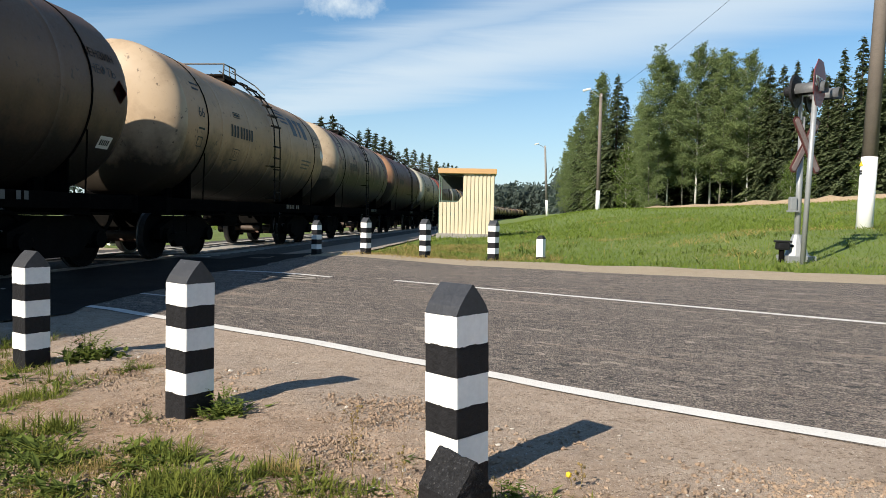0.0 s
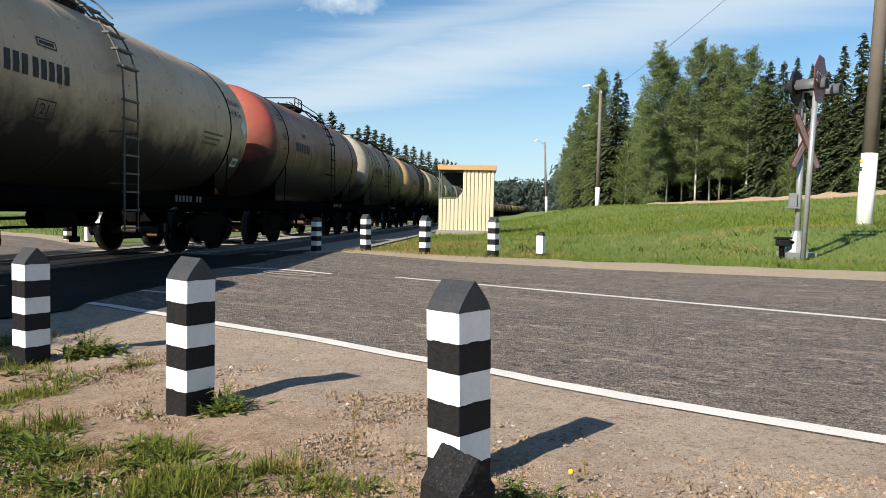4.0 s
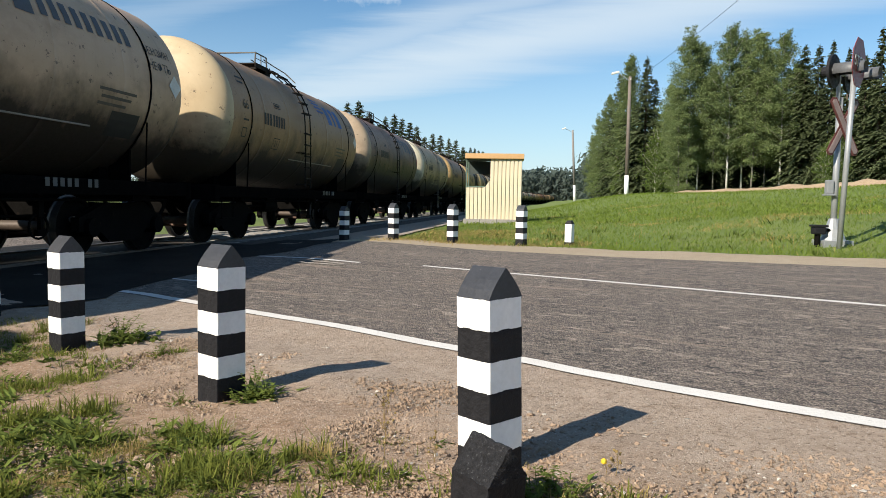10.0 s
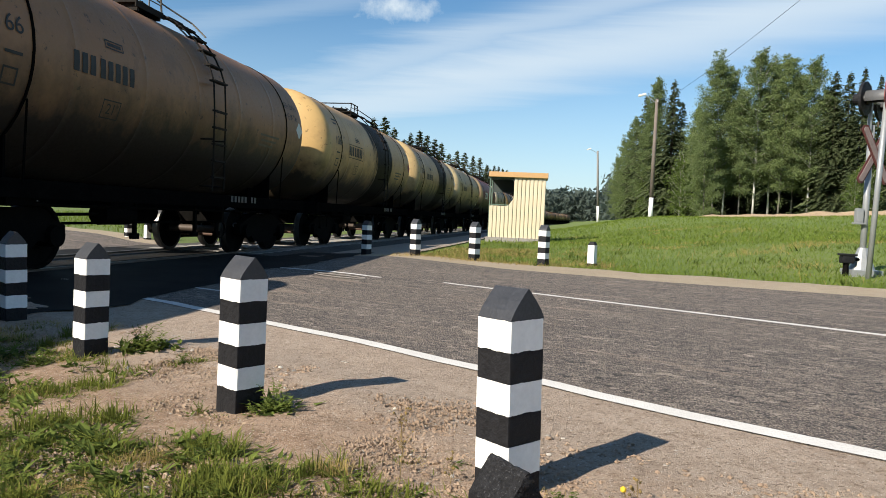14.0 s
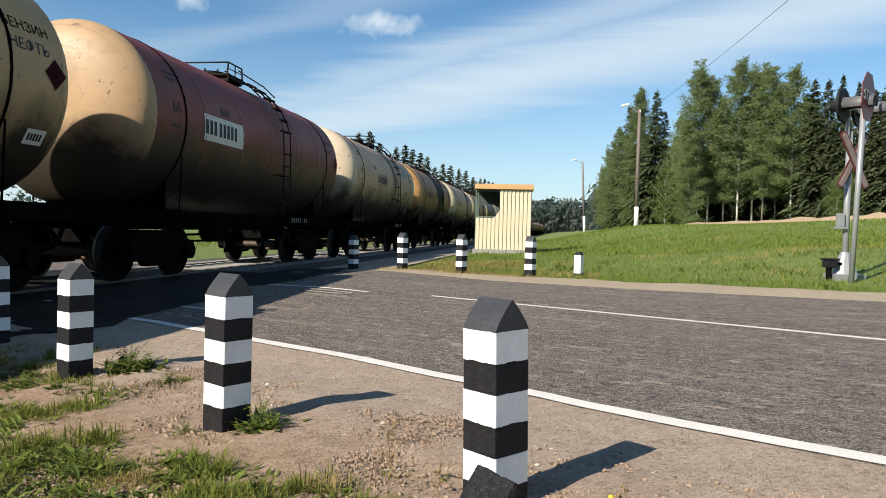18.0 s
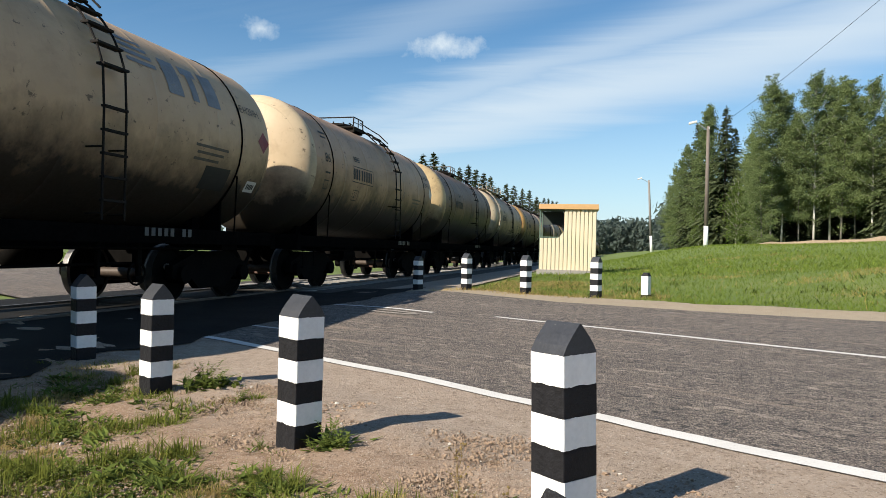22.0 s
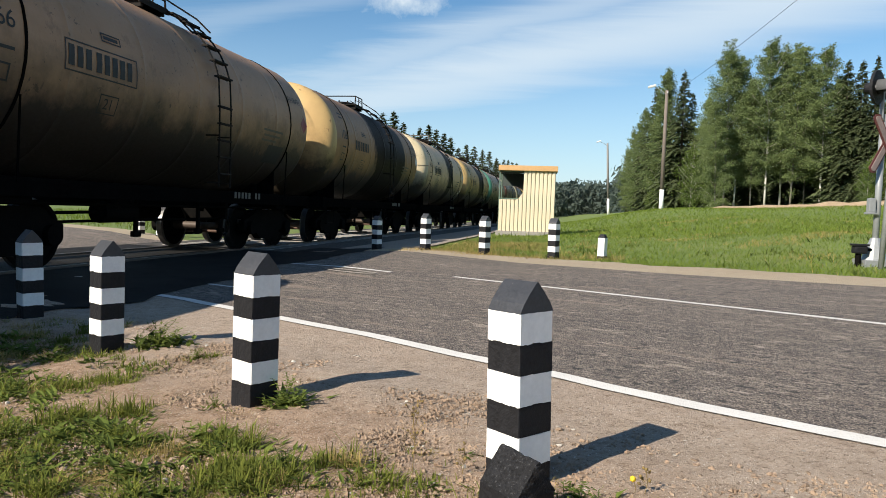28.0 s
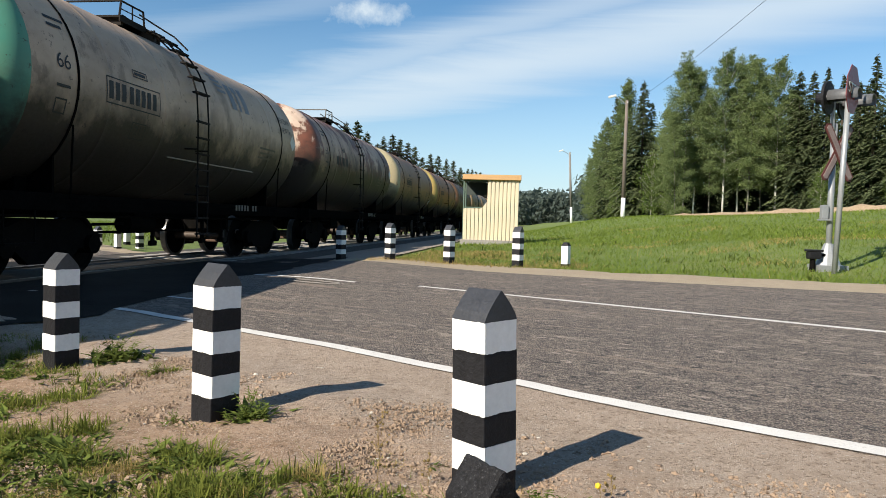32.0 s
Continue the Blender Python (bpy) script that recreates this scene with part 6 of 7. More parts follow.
# ---- trees ----
def spruce(seed, h, wide=0.22):
    """A straight stem with whorls of drooping boughs, each a midrib with sprays to both sides."""
    rnd = random.Random(seed)
    bm = bmesh.new()
    rod(bm, (0, 0, -0.3), (0, 0, h * 0.995), 0.012 * h + 0.05, 0.02, 8)
    trunk = mesh_of("trunk", bm, BARK, True)
    verts, faces = [], []

    def tri(a, b, c):
        k = len(verts)
        verts.extend((tuple(a), tuple(b), tuple(c)))
        faces.append((k, k + 1, k + 2))
    z = 0.05 * h
    while z < h * 0.985:
        f = 1 - z / h
        for b in range(8):
            a = rnd.uniform(0, 6.283)
            lump = 0.80 + 0.55 * noise.noise((1.6 * math.cos(a) + seed, 1.6 * math.sin(a), z * 0.7))
            L = h * wide * min(1.0, f * 1.25) ** 0.85 * max(0.35, lump) * rnd.uniform(0.8, 1.2) + 0.12
            d = Vector((math.cos(a), math.sin(a), 0))
            side = Vector((-d.y, d.x, 0))
            z0 = z + rnd.uniform(-0.2, 0.2)
            n = max(3, int(L * 2.6))
            for q in range(n):
                u = (q + rnd.random()) / n
                u = 0.18 + 0.82 * u
                p = d * (L * u) + Vector((0, 0, z0 + L * (0.20 * u - (0.35 + 0.35 * f) * u * u)))
                l = (0.34 * L * (1.15 - u) + 0.16) * rnd.uniform(0.7, 1.25)
                w = 0.10 + 0.22 * l
                for sg in (-1, 1):
                    tip = p + side * (sg * l * 0.8) + d * (l * rnd.uniform(0.3, 0.7)) + Vector((0, 0, -l * rnd.uniform(0.10, 0.55)))
                    tri(p - d * w, p + d * w, tip)
                tri(p - side * w, p + side * w + Vector((0, 0, 0.05)), p + d * l * 0.5 + Vector((0, 0, -l * rnd.uniform(0.4, 0.9))))
        z += h * (0.016 + 0.010 * f)
    for q in range(14):
        a, zz = rnd.uniform(0, 6.283), h * rnd.uniform(0.94, 0.995)
        d = Vector((math.cos(a), math.sin(a), 0.5))
        o = Vector((0, 0, zz))
        tri(o - Vector((-d.y, d.x, 0)) * 0.05, o + Vector((-d.y, d.x, 0)) * 0.05, o + d * 0.35)
    return trunk, raw("crown", verts, faces, LEAF_SPRUCE)


def broadleaf(seed, h, base, wide, leaf_mat, bark, count=2600, leaf=0.30):
    """Stem, rising limbs, twigs on the limbs, and a cloud of small leaves round each twig; slender at the top."""
    rnd = random.Random(seed)
    rng = np.random.RandomState(seed)
    bm = bmesh.new()
    lean = Vector((rnd.uniform(-0.03, 0.03), rnd.uniform(-0.03, 0.03), 1))
    r0 = 0.0055 * h + 0.03
    pts = [Vector((lean.x * h * u + 0.15 * math.sin(3 * u + seed), lean.y * h * u, h * u - 0.2)) for u in (0, 0.25, 0.5, 0.75, 0.99)]
    for i in range(4):
        rod(bm, pts[i], pts[i + 1], r0 * (1 - 0.24 * i), r0 * (1 - 0.24 * (i + 1)), 8)
    n, per = 58, 8
    centres, reach = [], []
    for i in range(n):
        u = base + (0.985 - base) * (i + rnd.random()) / n
        k = min(3, int(u / 0.25))
        p = pts[k].lerp(pts[k + 1], min(1, (u - 0.25 * k) / 0.25))
        g = (u - base) / (1 - base)
        out = wide * (0.50 + 0.50 * math.sin(math.pi * min(1.0, 0.12 + 0.80 * g))) * (1 - 0.88 * g ** 2.0) * rnd.uniform(0.55, 1.30) + 0.15
        rise = math.tan(radians(22 + 48 * g + rnd.uniform(-10, 14)))
        a = 2.4 * i + rnd.uniform(-0.6, 0.6)
        d = Vector((math.cos(a), math.sin(a), 0))
        q = p + d * out + Vector((0, 0, min(out * rise, 2.4)))
        rod(bm, p, q, max(0.015, r0 * 0.30 * (1 - u * 0.6)), 0.010, 5)
        for j in range(per):
            v = 0.22 + 0.80 * (j + rnd.random()) / per
            w = out * 0.30 * (1.15 - v) + 0.10
            centres.append(p.lerp(q, v) + Vector((rnd.gauss(0, w), rnd.gauss(0, w), rnd.gauss(0, 0.6 * w) + 0.1 * w)))
            reach.append(0.16 + 0.10 * out * rnd.uniform(0.5, 1.1))
    trunk = mesh_of("trunk", bm, bark, True)
    C, S = np.array([tuple(c) for c in centres]), np.array(reach)
    weight = S / S.sum()
    pick = rng.choice(len(C), count, p=weight)
    o = C[pick] + rng.normal(size=(count, 3)) * S[pick][:, None] * np.array((1.0, 1.0, 0.62))
    d1 = rng.normal(size=(count, 3)) * np.array((1.0, 1.0, 0.6))
    d1 /= np.linalg.norm(d1, axis=1)[:, None]
    d2 = np.cross(d1, rng.normal(size=(count, 3)))
    d2 /= np.linalg.norm(d2, axis=1)[:, None]
    size = (leaf * rng.uniform(0.6, 1.2, count))[:, None]
    verts = np.stack([o - d1 * size, o + d2 * size * 0.6, o + d1 * size, o - d2 * size * 0.6], 1).reshape(-1, 3)
    return trunk, raw("crown", verts.tolist(), np.arange(4 * count).reshape(-1, 4).tolist(), leaf_mat)


SPRUCES = [spruce(11 + i, 20.0, w) for i, w in enumerate((0.16, 0.19, 0.145, 0.205))]
ASPENS = [broadleaf(31 + i, 20.0, b, w, LEAF_ASPEN, DULL_BARK if i < 3 else BIRCH_BARK, 24000, 0.115) for i, (b, w) in enumerate(((0.20, 3.3), (0.16, 3.7), (0.24, 3.0), (0.22, 3.4)))]
LOW_ASPENS = [broadleaf(41 + i, 20.0, 0.03, 3.2, LEAF_ASPEN, DULL_BARK, 24000, 0.115) for i in range(2)]
PALE = [1178, 1228, 1252, 1318]
YOUNG = [broadleaf(51 + i, 8.0, 0.12, 2.0, LEAF_YOUNG, BIRCH_BARK, 4200, 0.13) for i in range(2)]


def tree(meshes, x, y, h, full, name, label, turn, group, fat=1.0):
    ob = thing(name, pose(x, y, level(x, y) - 0.1, 0, 0, turn), label, "tree", group)
    s = h / full
    for nm, me in zip(("trunk", "crown"), meshes):
        o = part(nm, me, None, ob)
        o.scale = (s * fat, s * fat, s)
    return ob


def build_woods():
    rnd = random.Random(5)
    f = 1250.0
    # front edge of the wood behind the bank: column of the view at the start, distance, height, kind
    edge = [(1008, 112, 11, "a"), (1028, 104, 13, "a"), (1040, 100, 15, "s"), (1062, 96, 17, "a"), (1085, 88, 17.5, "s"), (1100, 90, 15, "s"),
            (1133, 84, 14, "a"), (1160, 78, 18.5, "a"), (1178, 80, 18, "a"), (1205, 77, 15, "a"), (1228, 76, 19.5, "a"), (1252, 78, 18, "a"), (1270, 75, 19.5, "a"), (1292, 78, 17, "a"), (1318, 74, 18, "a"), (1335, 76, 16, "a"),
            (1118, 88, 12, "a"), (1145, 74, 12.5, "a"), (1150, 82, 12.5, "s"), (1200, 86, 14, "s"), (1262, 84, 13.5, "s"), (1300, 86, 14, "s"), (1342, 76, 13, "s"), (998, 118, 9.5, "a"), (1018, 108, 12, "a"), (1050, 98, 15.5, "a"), (1352, 73, 15.5, "s"), (1375, 72, 15, "s"), (1398, 70, 14.5, "s"), (1425, 68, 15, "s"), (1455, 66, 14.5, "s"), (1480, 64, 16, "s"), (1512, 62, 17.5, "s"), (1540, 60, 16, "s"), (1575, 58, 18, "s"), (1610, 57, 17, "s"), (1660, 55, 16, "s"), (1720, 54, 17, "s")]
    for px, d, h, kind in edge:
        x = (px - 784) / f * d
        h *= 1.14 if px < 1066 else (0.93 if px < 1260 else 0.88) if kind == "a" else 0.97 if px < 1420 else 0.86
        if kind == "a":
            tree(ASPENS[3] if px in PALE else rnd.choice(LOW_ASPENS if px < 1150 else ASPENS[:3]), x, d, h * rnd.uniform(0.92, 0.99), 20.0, "aspen_tree", "tall aspen with pale trunk and airy green crown", rnd.uniform(0, 360), "trees of the wood edge")
        else:
            tree(rnd.choice(SPRUCES), x, d, h * rnd.uniform(0.97, 1.04), 20.0, "spruce_tree", "tall dark green spruce", rnd.uniform(0, 360), "trees of the wood edge", 1.1)
    # the wood behind its edge
    for row in range(4):
        for i in range(20):
            px = 1050 + i * 33 + rnd.uniform(-14, 14) + 8 * row
            d = 125 - 70 * smooth_step(px, 1000, 1600) * 1.0 + 7 + 6.5 * row + rnd.uniform(-2, 2)
            x = (px - 784) / f * d
            lim = 11.5 + 3.0 * rnd.random() if px > 1330 or px < 1120 else 12.5 + 2.5 * rnd.random()
            tree(rnd.choice(SPRUCES), x, d, lim, 20.0, "spruce_tree", "dark green spruce inside the wood", rnd.uniform(0, 360), "trees of the wood")
    for px, d, h in ((1138, 80, 5.0), (1395, 60, 3.4), (1410, 61, 4.2), (1520, 52, 3.0), (1105, 82, 6.5), (1045, 96, 5), (1015, 108, 6)):
        tree(rnd.choice(YOUNG), (px - 784) / f * d, d, h, 8.0, "young_birch", "small bright green young birch at the wood edge", rnd.uniform(0, 360), "young trees")
    # spruces along the other side of the track
    for px, d, h in ((548, 135, 19), (566, 142, 21.5), (585, 140, 21.5), (603, 146, 20), (622, 150, 18), (633, 158, 20.5), (648, 160, 21.5), (662, 165, 21), (676, 168, 20.5), (688, 172, 20), (702, 190, 19), (716, 195, 20.5), (730, 200, 20.5),
                      (745, 210, 20.5), (757, 215, 20.5), (768, 225, 18), (776, 228, 18), (783, 240, 20), (790, 236, 19.5), (797, 244, 19.5), (805, 248, 19.5), (812, 252, 18.5), (822, 255, 17), (770, 222, 19), (530, 132, 18), (508, 128, 19), (480, 126, 18), (440, 120, 17), (400, 118, 18), (820, 280, 17), (845, 300, 16)):
        tree(rnd.choice(SPRUCES), (px - 784) / f * d, d, 0.95 * h, 20.0, "spruce_tree", "dark spruce standing beyond the track", rnd.uniform(0, 360), "trees beyond the track", 1.6)
    # far woods
    verts, faces = [], []
    for i in range(1900):
        az = rnd.uniform(1, 16) if i < 1200 else rnd.uniform(-75, 75)
        d = rnd.uniform(330, 520) if az < 9 else rnd.uniform(230, 420)
        h = rnd.uniform(12, 17.5)
        x, y = math.sin(radians(az)) * d, math.cos(radians(az)) * d
        conic = rnd.random() < 0.45
        wide = h * (0.17 if conic else 0.23)
        for j in range(80 if i < 1200 else 30):
            u = rnd.random() ** 0.9
            r = wide * ((1 - u) if conic else math.sin(math.pi * (0.12 + 0.86 * u)) ** 0.6)
            a = rnd.uniform(0, 6.283)
            q = r * rnd.uniform(0.3, 1.0)
            c = Vector((x + q * math.cos(a), y + q * math.sin(a), h * u + rnd.uniform(-0.3, 0.3)))
            k = len(verts)
            for b in range(3):
                verts.append(tuple(c + Vector((rnd.gauss(0, 0.8), rnd.gauss(0, 0.8), rnd.gauss(0, 0.8)))))
            faces.append((k, k + 1, k + 2))
    tagged(new("far_wood", raw("far_wood", verts, faces, LEAF_FAR)), "distant mixed wood on the horizon, haze painted into its colour", "wood", kind="stuff")


def build_unseen_wood():
    """Dense wood added out of view behind the camera, to cut skylight on shaded sides."""
    rnd = random.Random(77)
    verts, faces = [], []
    for i in range(420):
        a, b = rnd.uniform(-70, 80), -24 - 26 * rnd.random()
        x, y = road_xy(a, b)
        if abs(track_side(x, y)) < 9:
            continue
        h = rnd.uniform(11, 15)
        for j in range(120):
            u = 0.05 + 0.95 * rnd.random() ** 0.9
            r = h * 0.22 * math.sin(math.pi * (0.12 + 0.86 * u)) ** 0.6
            t = rnd.uniform(0, 6.283)
            c = Vector((x + r * math.cos(t) * rnd.random(), y + r * math.sin(t) * rnd.random(), level(x, y) + h * u))
            k = len(verts)
            for q in range(3):
                verts.append(tuple(c + Vector((rnd.gauss(0, 0.7), rnd.gauss(0, 0.7), rnd.gauss(0, 0.7)))))
            faces.append((k, k + 1, k + 2))
    tagged(new("roadside_wood", raw("roadside_wood", verts, faces, LEAF_SPRUCE)), "unseen dense wood added behind the camera to block skylight", "wood", kind="stuff")


build_unseen_wood()
build_woods()


# ---- sand heap strip before the wood ----
def build_sand_bank():
    verts, faces = [], []
    pts = [(14.0, 62.0), (17.5, 58.0), (21, 53.5), (25, 48.5), (28.0, 45.0), (32.0, 41.0), (38, 36)]
    n, prof = 60, (-1.8, -1.1, -0.5, 0.0, 0.5, 1.1, 1.8)
    for i in range(n + 1):
        u = i / n * (len(pts) - 1)
        k = min(len(pts) - 2, int(u))
        x = pts[k][0] + (pts[k + 1][0] - pts[k][0]) * (u - k)
        y = pts[k][1] + (pts[k + 1][1] - pts[k][1]) * (u - k)
        for d in prof:
            px, py = x + 0.68 * d, y + 0.73 * d
            top = 0.42 * (1 - (abs(d) / 1.8) ** 1.5) * smooth_step(i, 0, 10) * (0.8 + 0.9 * i / n) * (0.75 + 0.5 * noise.noise((i * 0.35, d, 2)))
            verts.append((px, py, level(px, py) - 0.06 + top))
    w = len(prof)
    for i in range(n):
        for j in range(w - 1):
            faces.append((i * w + j, i * w + j + 1, (i + 1) * w + j + 1, (i + 1) * w + j))
    ob = new("sand_bank", raw("sand_bank", verts, faces, BANK_SAND, True))
    if ob.data.polygons[3].normal.z < 0:
        ob.data.flip_normals()
    tagged(ob, "low pale sand and straw bank before the wood", "sand bank", kind="structure")


build_sand_bank()


# ---- grass and weeds ----
def blades(name, places, mat, label, h0, h1, width, lean=0.5, seed=1):
    rnd = random.Random(seed)
    verts, faces = [], []
    for x, y in places:
        h = rnd.uniform(h0, h1)
        a = rnd.uniform(0, 6.283)
        w = width * rnd.uniform(0.6, 1.3)
        z = level(x, y) - 0.02
        dx, dy = math.cos(a) * w, math.sin(a) * w
        lx, ly = rnd.gauss(0, lean) * h, rnd.gauss(0, lean) * h
        k = len(verts)
        verts += [(x - dx, y - dy, z), (x + dx, y + dy, z), (x + dx * 0.6 + lx * 0.4, y + dy * 0.6 + ly * 0.4, z + h * 0.6), (x - dx * 0.6 + lx * 0.4, y - dy * 0.6 + ly * 0.4, z + h * 0.6), (x + lx, y + ly, z + h)]
        faces += [(k, k + 1, k + 2, k + 3), (k + 3, k + 2, k + 4)]
    return tagged(new(name, raw(name, verts, faces, mat)), label, "grass", kind="stuff")


PATCHES = [(-0.95, 2.62, 0.30, 620, 0.15), (-0.70, 2.50, 0.22, 330, 0.12), (-1.18, 2.78, 0.22, 300, 0.13), (-0.85, 2.25, 0.25, 420, 0.13), (-0.55, 2.28, 0.16, 180, 0.08),
           (-1.62, 2.92, 0.28, 480, 0.12), (-1.95, 3.0, 0.30, 480, 0.13), (-1.50, 2.55, 0.30, 420, 0.10), (-1.85, 2.55, 0.35, 520, 0.12), (-2.35, 2.95, 0.4, 560, 0.13), (-1.25, 2.35, 0.3, 420, 0.12),
           (-2.10, 3.55, 0.30, 380, 0.10), (-2.55, 3.6, 0.4, 560, 0.13), (-3.0, 3.7, 0.5, 620, 0.14), (-2.62, 4.18, 0.28, 360, 0.10), (-2.3, 4.12, 0.2, 200, 0.08), (-3.1, 4.35, 0.45, 560, 0.15), (-3.6, 4.6, 0.5, 560, 0.16), (-3.4, 5.1, 0.4, 380, 0.14),
           (-1.95, 4.4, 0.10, 110, 0.07), (-1.22, 3.28, 0.08, 40, 0.09), (0.25, 2.35, 0.16, 130, 0.12), (0.36, 2.2, 0.16, 110, 0.10), (-2.75, 4.52, 0.16, 120, 0.08), (-3.9, 5.5, 0.35, 260, 0.13), (-0.2, 2.75, 0.18, 60, 0.07), (-0.28, 2.45, 0.14, 50, 0.07), (-1.6, 2.2, 0.4, 520, 0.13), (-2.2, 2.4, 0.5, 600, 0.14), (-1.35, 1.95, 0.35, 420, 0.11), (-1.05, 1.85, 0.25, 260, 0.09), (-0.75, 2.0, 0.2, 200, 0.09), (-2.7, 3.15, 0.5, 600, 0.14), (-3.3, 3.6, 0.6, 640, 0.16)]


def build_grass():
    rnd = random.Random(9)
    # bank across the road
    places = []
    while len(places) < 85000:
        a, b = rnd.uniform(-16, 9), 11.2 + 24 * rnd.random() ** 1.6
        x, y = road_xy(a, b)
        s = track_side(x, y)
        if s < 4.9 or (s < 8 and 26.8 < y < 28.6 and -0.3 < x < 2.1):
            continue
        if b < 11.5 + 0.5 * noise.noise((a * 0.9, 7, 0)) and rnd.random() < 0.8:
            continue
        places.append((x, y))
    blades("bank_grass", places, GRASS, "dense short green grass on the bank", 0.02, 0.085, 0.0065, 0.9, 2)
    blades("tall_bank_grass", [p for p in places[:1300] if noise.noise((p[0] * 0.6, p[1] * 0.6, 1)) > 0.05], DRY_GRASS, "scattered dry grass stalks on the bank", 0.08, 0.20, 0.004, 0.45, 3)
    dry = [p for p in places if noise.noise((p[0] * 0.45, p[1] * 0.45, 9)) + 0.5 * noise.noise((p[0] * 1.7, p[1] * 1.7, 4)) > 0.40]
    blades("dry_bank_grass", [(x + rnd.gauss(0, 0.05), y + rnd.gauss(0, 0.05)) for x, y in dry], DRY_GRASS, "dry yellow patches in the bank grass", 0.03, 0.09, 0.006, 0.9, 13)
    dark = [p for p in places[:30000] if noise.noise((p[0] * 0.8 + 5, p[1] * 0.8, 2)) + 0.6 * noise.noise((p[0] * 2.6, p[1] * 2.6, 7)) > 0.42]
    blades("bank_weeds", dark, WEED, "clumps of broader dark green weeds on the bank", 0.05, 0.16, 0.014, 0.7, 14)
    far = []
    while len(far) < 26000:
        x, y = rnd.uniform(-2, 34), 16 + 52 * rnd.random() ** 1.2
        a, b = road_ab(x, y)
        if b > 20 and track_side(x, y) > 5.2 and abs(x) < 0.75 * y and not (26.8 < y < 28.8 and -0.4 < x < 2.2):
            far.append((x, y))
    blades("far_bank_grass", far, GRASS, "rough green grass on the rise", 0.05, 0.15, 0.018, 0.8, 12)
    # grass beyond the track
    places = []
    while len(places) < 9000:
        x, y = rnd.uniform(-30, -10), rnd.uniform(14, 60)
        a, b = road_ab(x, y)
        if track_side(x, y) < -3.2 and b > (9.9 if a < -16 else 11.0):
            places.append((x, y))
    blades("meadow_grass", places, GRASS, "green grass beyond the track", 0.08, 0.28, 0.014, 0.4, 4)
    # near verge: patches of grass on bare soil (place, reach, blades, height)
    def tufts(name, spots, mat, label, width, seed):
        """Tufts: blades that spread from one root each."""
        rn = random.Random(seed)
        verts, faces = [], []
        for x, y, h, count in spots:
            z = level(x, y) - 0.01
            for i in range(count):
                a = rn.uniform(0, 6.283)
                hh = h * rn.uniform(0.35, 1.1)
                out = hh * abs(rn.gauss(0, 0.95))
                bx, by = x + rn.gauss(0, 0.018), y + rn.gauss(0, 0.018)
                w = width * rn.uniform(0.6, 1.4)
                sx, sy = -math.sin(a) * w, math.cos(a) * w
                k = len(verts)
                for u, ww in ((0.0, 1.0), (0.45, 0.9), (0.8, 0.55)):
                    px, py, pz = bx + math.cos(a) * out * u * u, by + math.sin(a) * out * u * u, z + hh * (u - 0.25 * u * u * (out / hh))
                    verts += [(px - sx * ww, py - sy * ww, pz), (px + sx * ww, py + sy * ww, pz)]
                verts.append((bx + math.cos(a) * out, by + math.sin(a) * out, z + hh * (1 - 0.35 * min(1.0, out / hh))))
                faces += [(k, k + 1, k + 3, k + 2), (k + 2, k + 3, k + 5, k + 4), (k + 4, k + 5, k + 6)]
        return tagged(new(name, raw(name, verts, faces, mat)), label, "grass", kind="stuff")
    green, dry = [], []
    for x, y, reach, n, h in PATCHES:
        roots = []
        for i in range(3 + int(reach * 9)):
            r, a = reach * 1.2 * rnd.random() ** 0.6, rnd.uniform(0, 6.283)
            roots.append((x + r * math.cos(a) * 1.2, y + r * math.sin(a) * 0.8, rnd.uniform(0.025, 0.075), rnd.uniform(0.45, 1.25), rnd.random() < 0.62))
        for i in range(int(n * 0.22)):
            rx, ry, wide, tall, fresh = roots[rnd.randrange(len(roots))]
            spot = (rx + rnd.gauss(0, wide) * 1.3, ry + rnd.gauss(0, wide), h * tall * rnd.uniform(0.35, 1.0), rnd.randint(9, 22))
            (green if fresh else dry).append(spot)
    # the rest of the verge, round and behind the camera
    for i in range(900):
        x, y = road_xy(rnd.uniform(-6, 9), rnd.uniform(-3.3, 0.9))
        if y < 1.3 and math.hypot(x, y) > 0.7 and noise.noise((x * 0.8, y * 0.8, 5)) > rnd.uniform(-0.25, 0.3) and track_side(x, y) > 3:
            (green if rnd.random() < 0.6 else dry).append((x, y, rnd.uniform(0.03, 0.09), rnd.randint(10, 24)))
    tufts("verge_grass", green, VERGE_GRASS, "patchy tufts of green grass growing on bare soil", 0.0028, 5)
    tufts("dry_verge_grass", [(x, y, 0.6 * h, n) for x, y, h, n in dry], DRY_GRASS, "dry yellow grass tufts on the verge", 0.0016, 6)
    # thin cover over the soil
    thin = []
    while len(thin) < 6200:
        a, b = rnd.uniform(-8, 1.5), rnd.uniform(-1.4, 2.0)
        x, y = road_xy(a, b)
        if noise.noise((x * 1.6 + 3, y * 1.6, 0.3)) + 0.9 * smooth_step(-x - 0.45 * (y - 2.2), 0.2, 2.2) - 0.15 * b > rnd.uniform(0.25, 0.9):
            thin.append((x, y))
    blades("thin_verge_grass", thin, DRY_GRASS, "thin dry grass and litter on the soil", 0.015, 0.05, 0.003, 1.3, 8)
    blades("short_verge_grass", [(x + rnd.gauss(0, 0.05), y + rnd.gauss(0, 0.05)) for x, y in thin[::4]], GRASS, "short green grass on the soil", 0.02, 0.06, 0.003, 0.9, 9)
    # matted dry grass among the tufts
    mat_spots = []
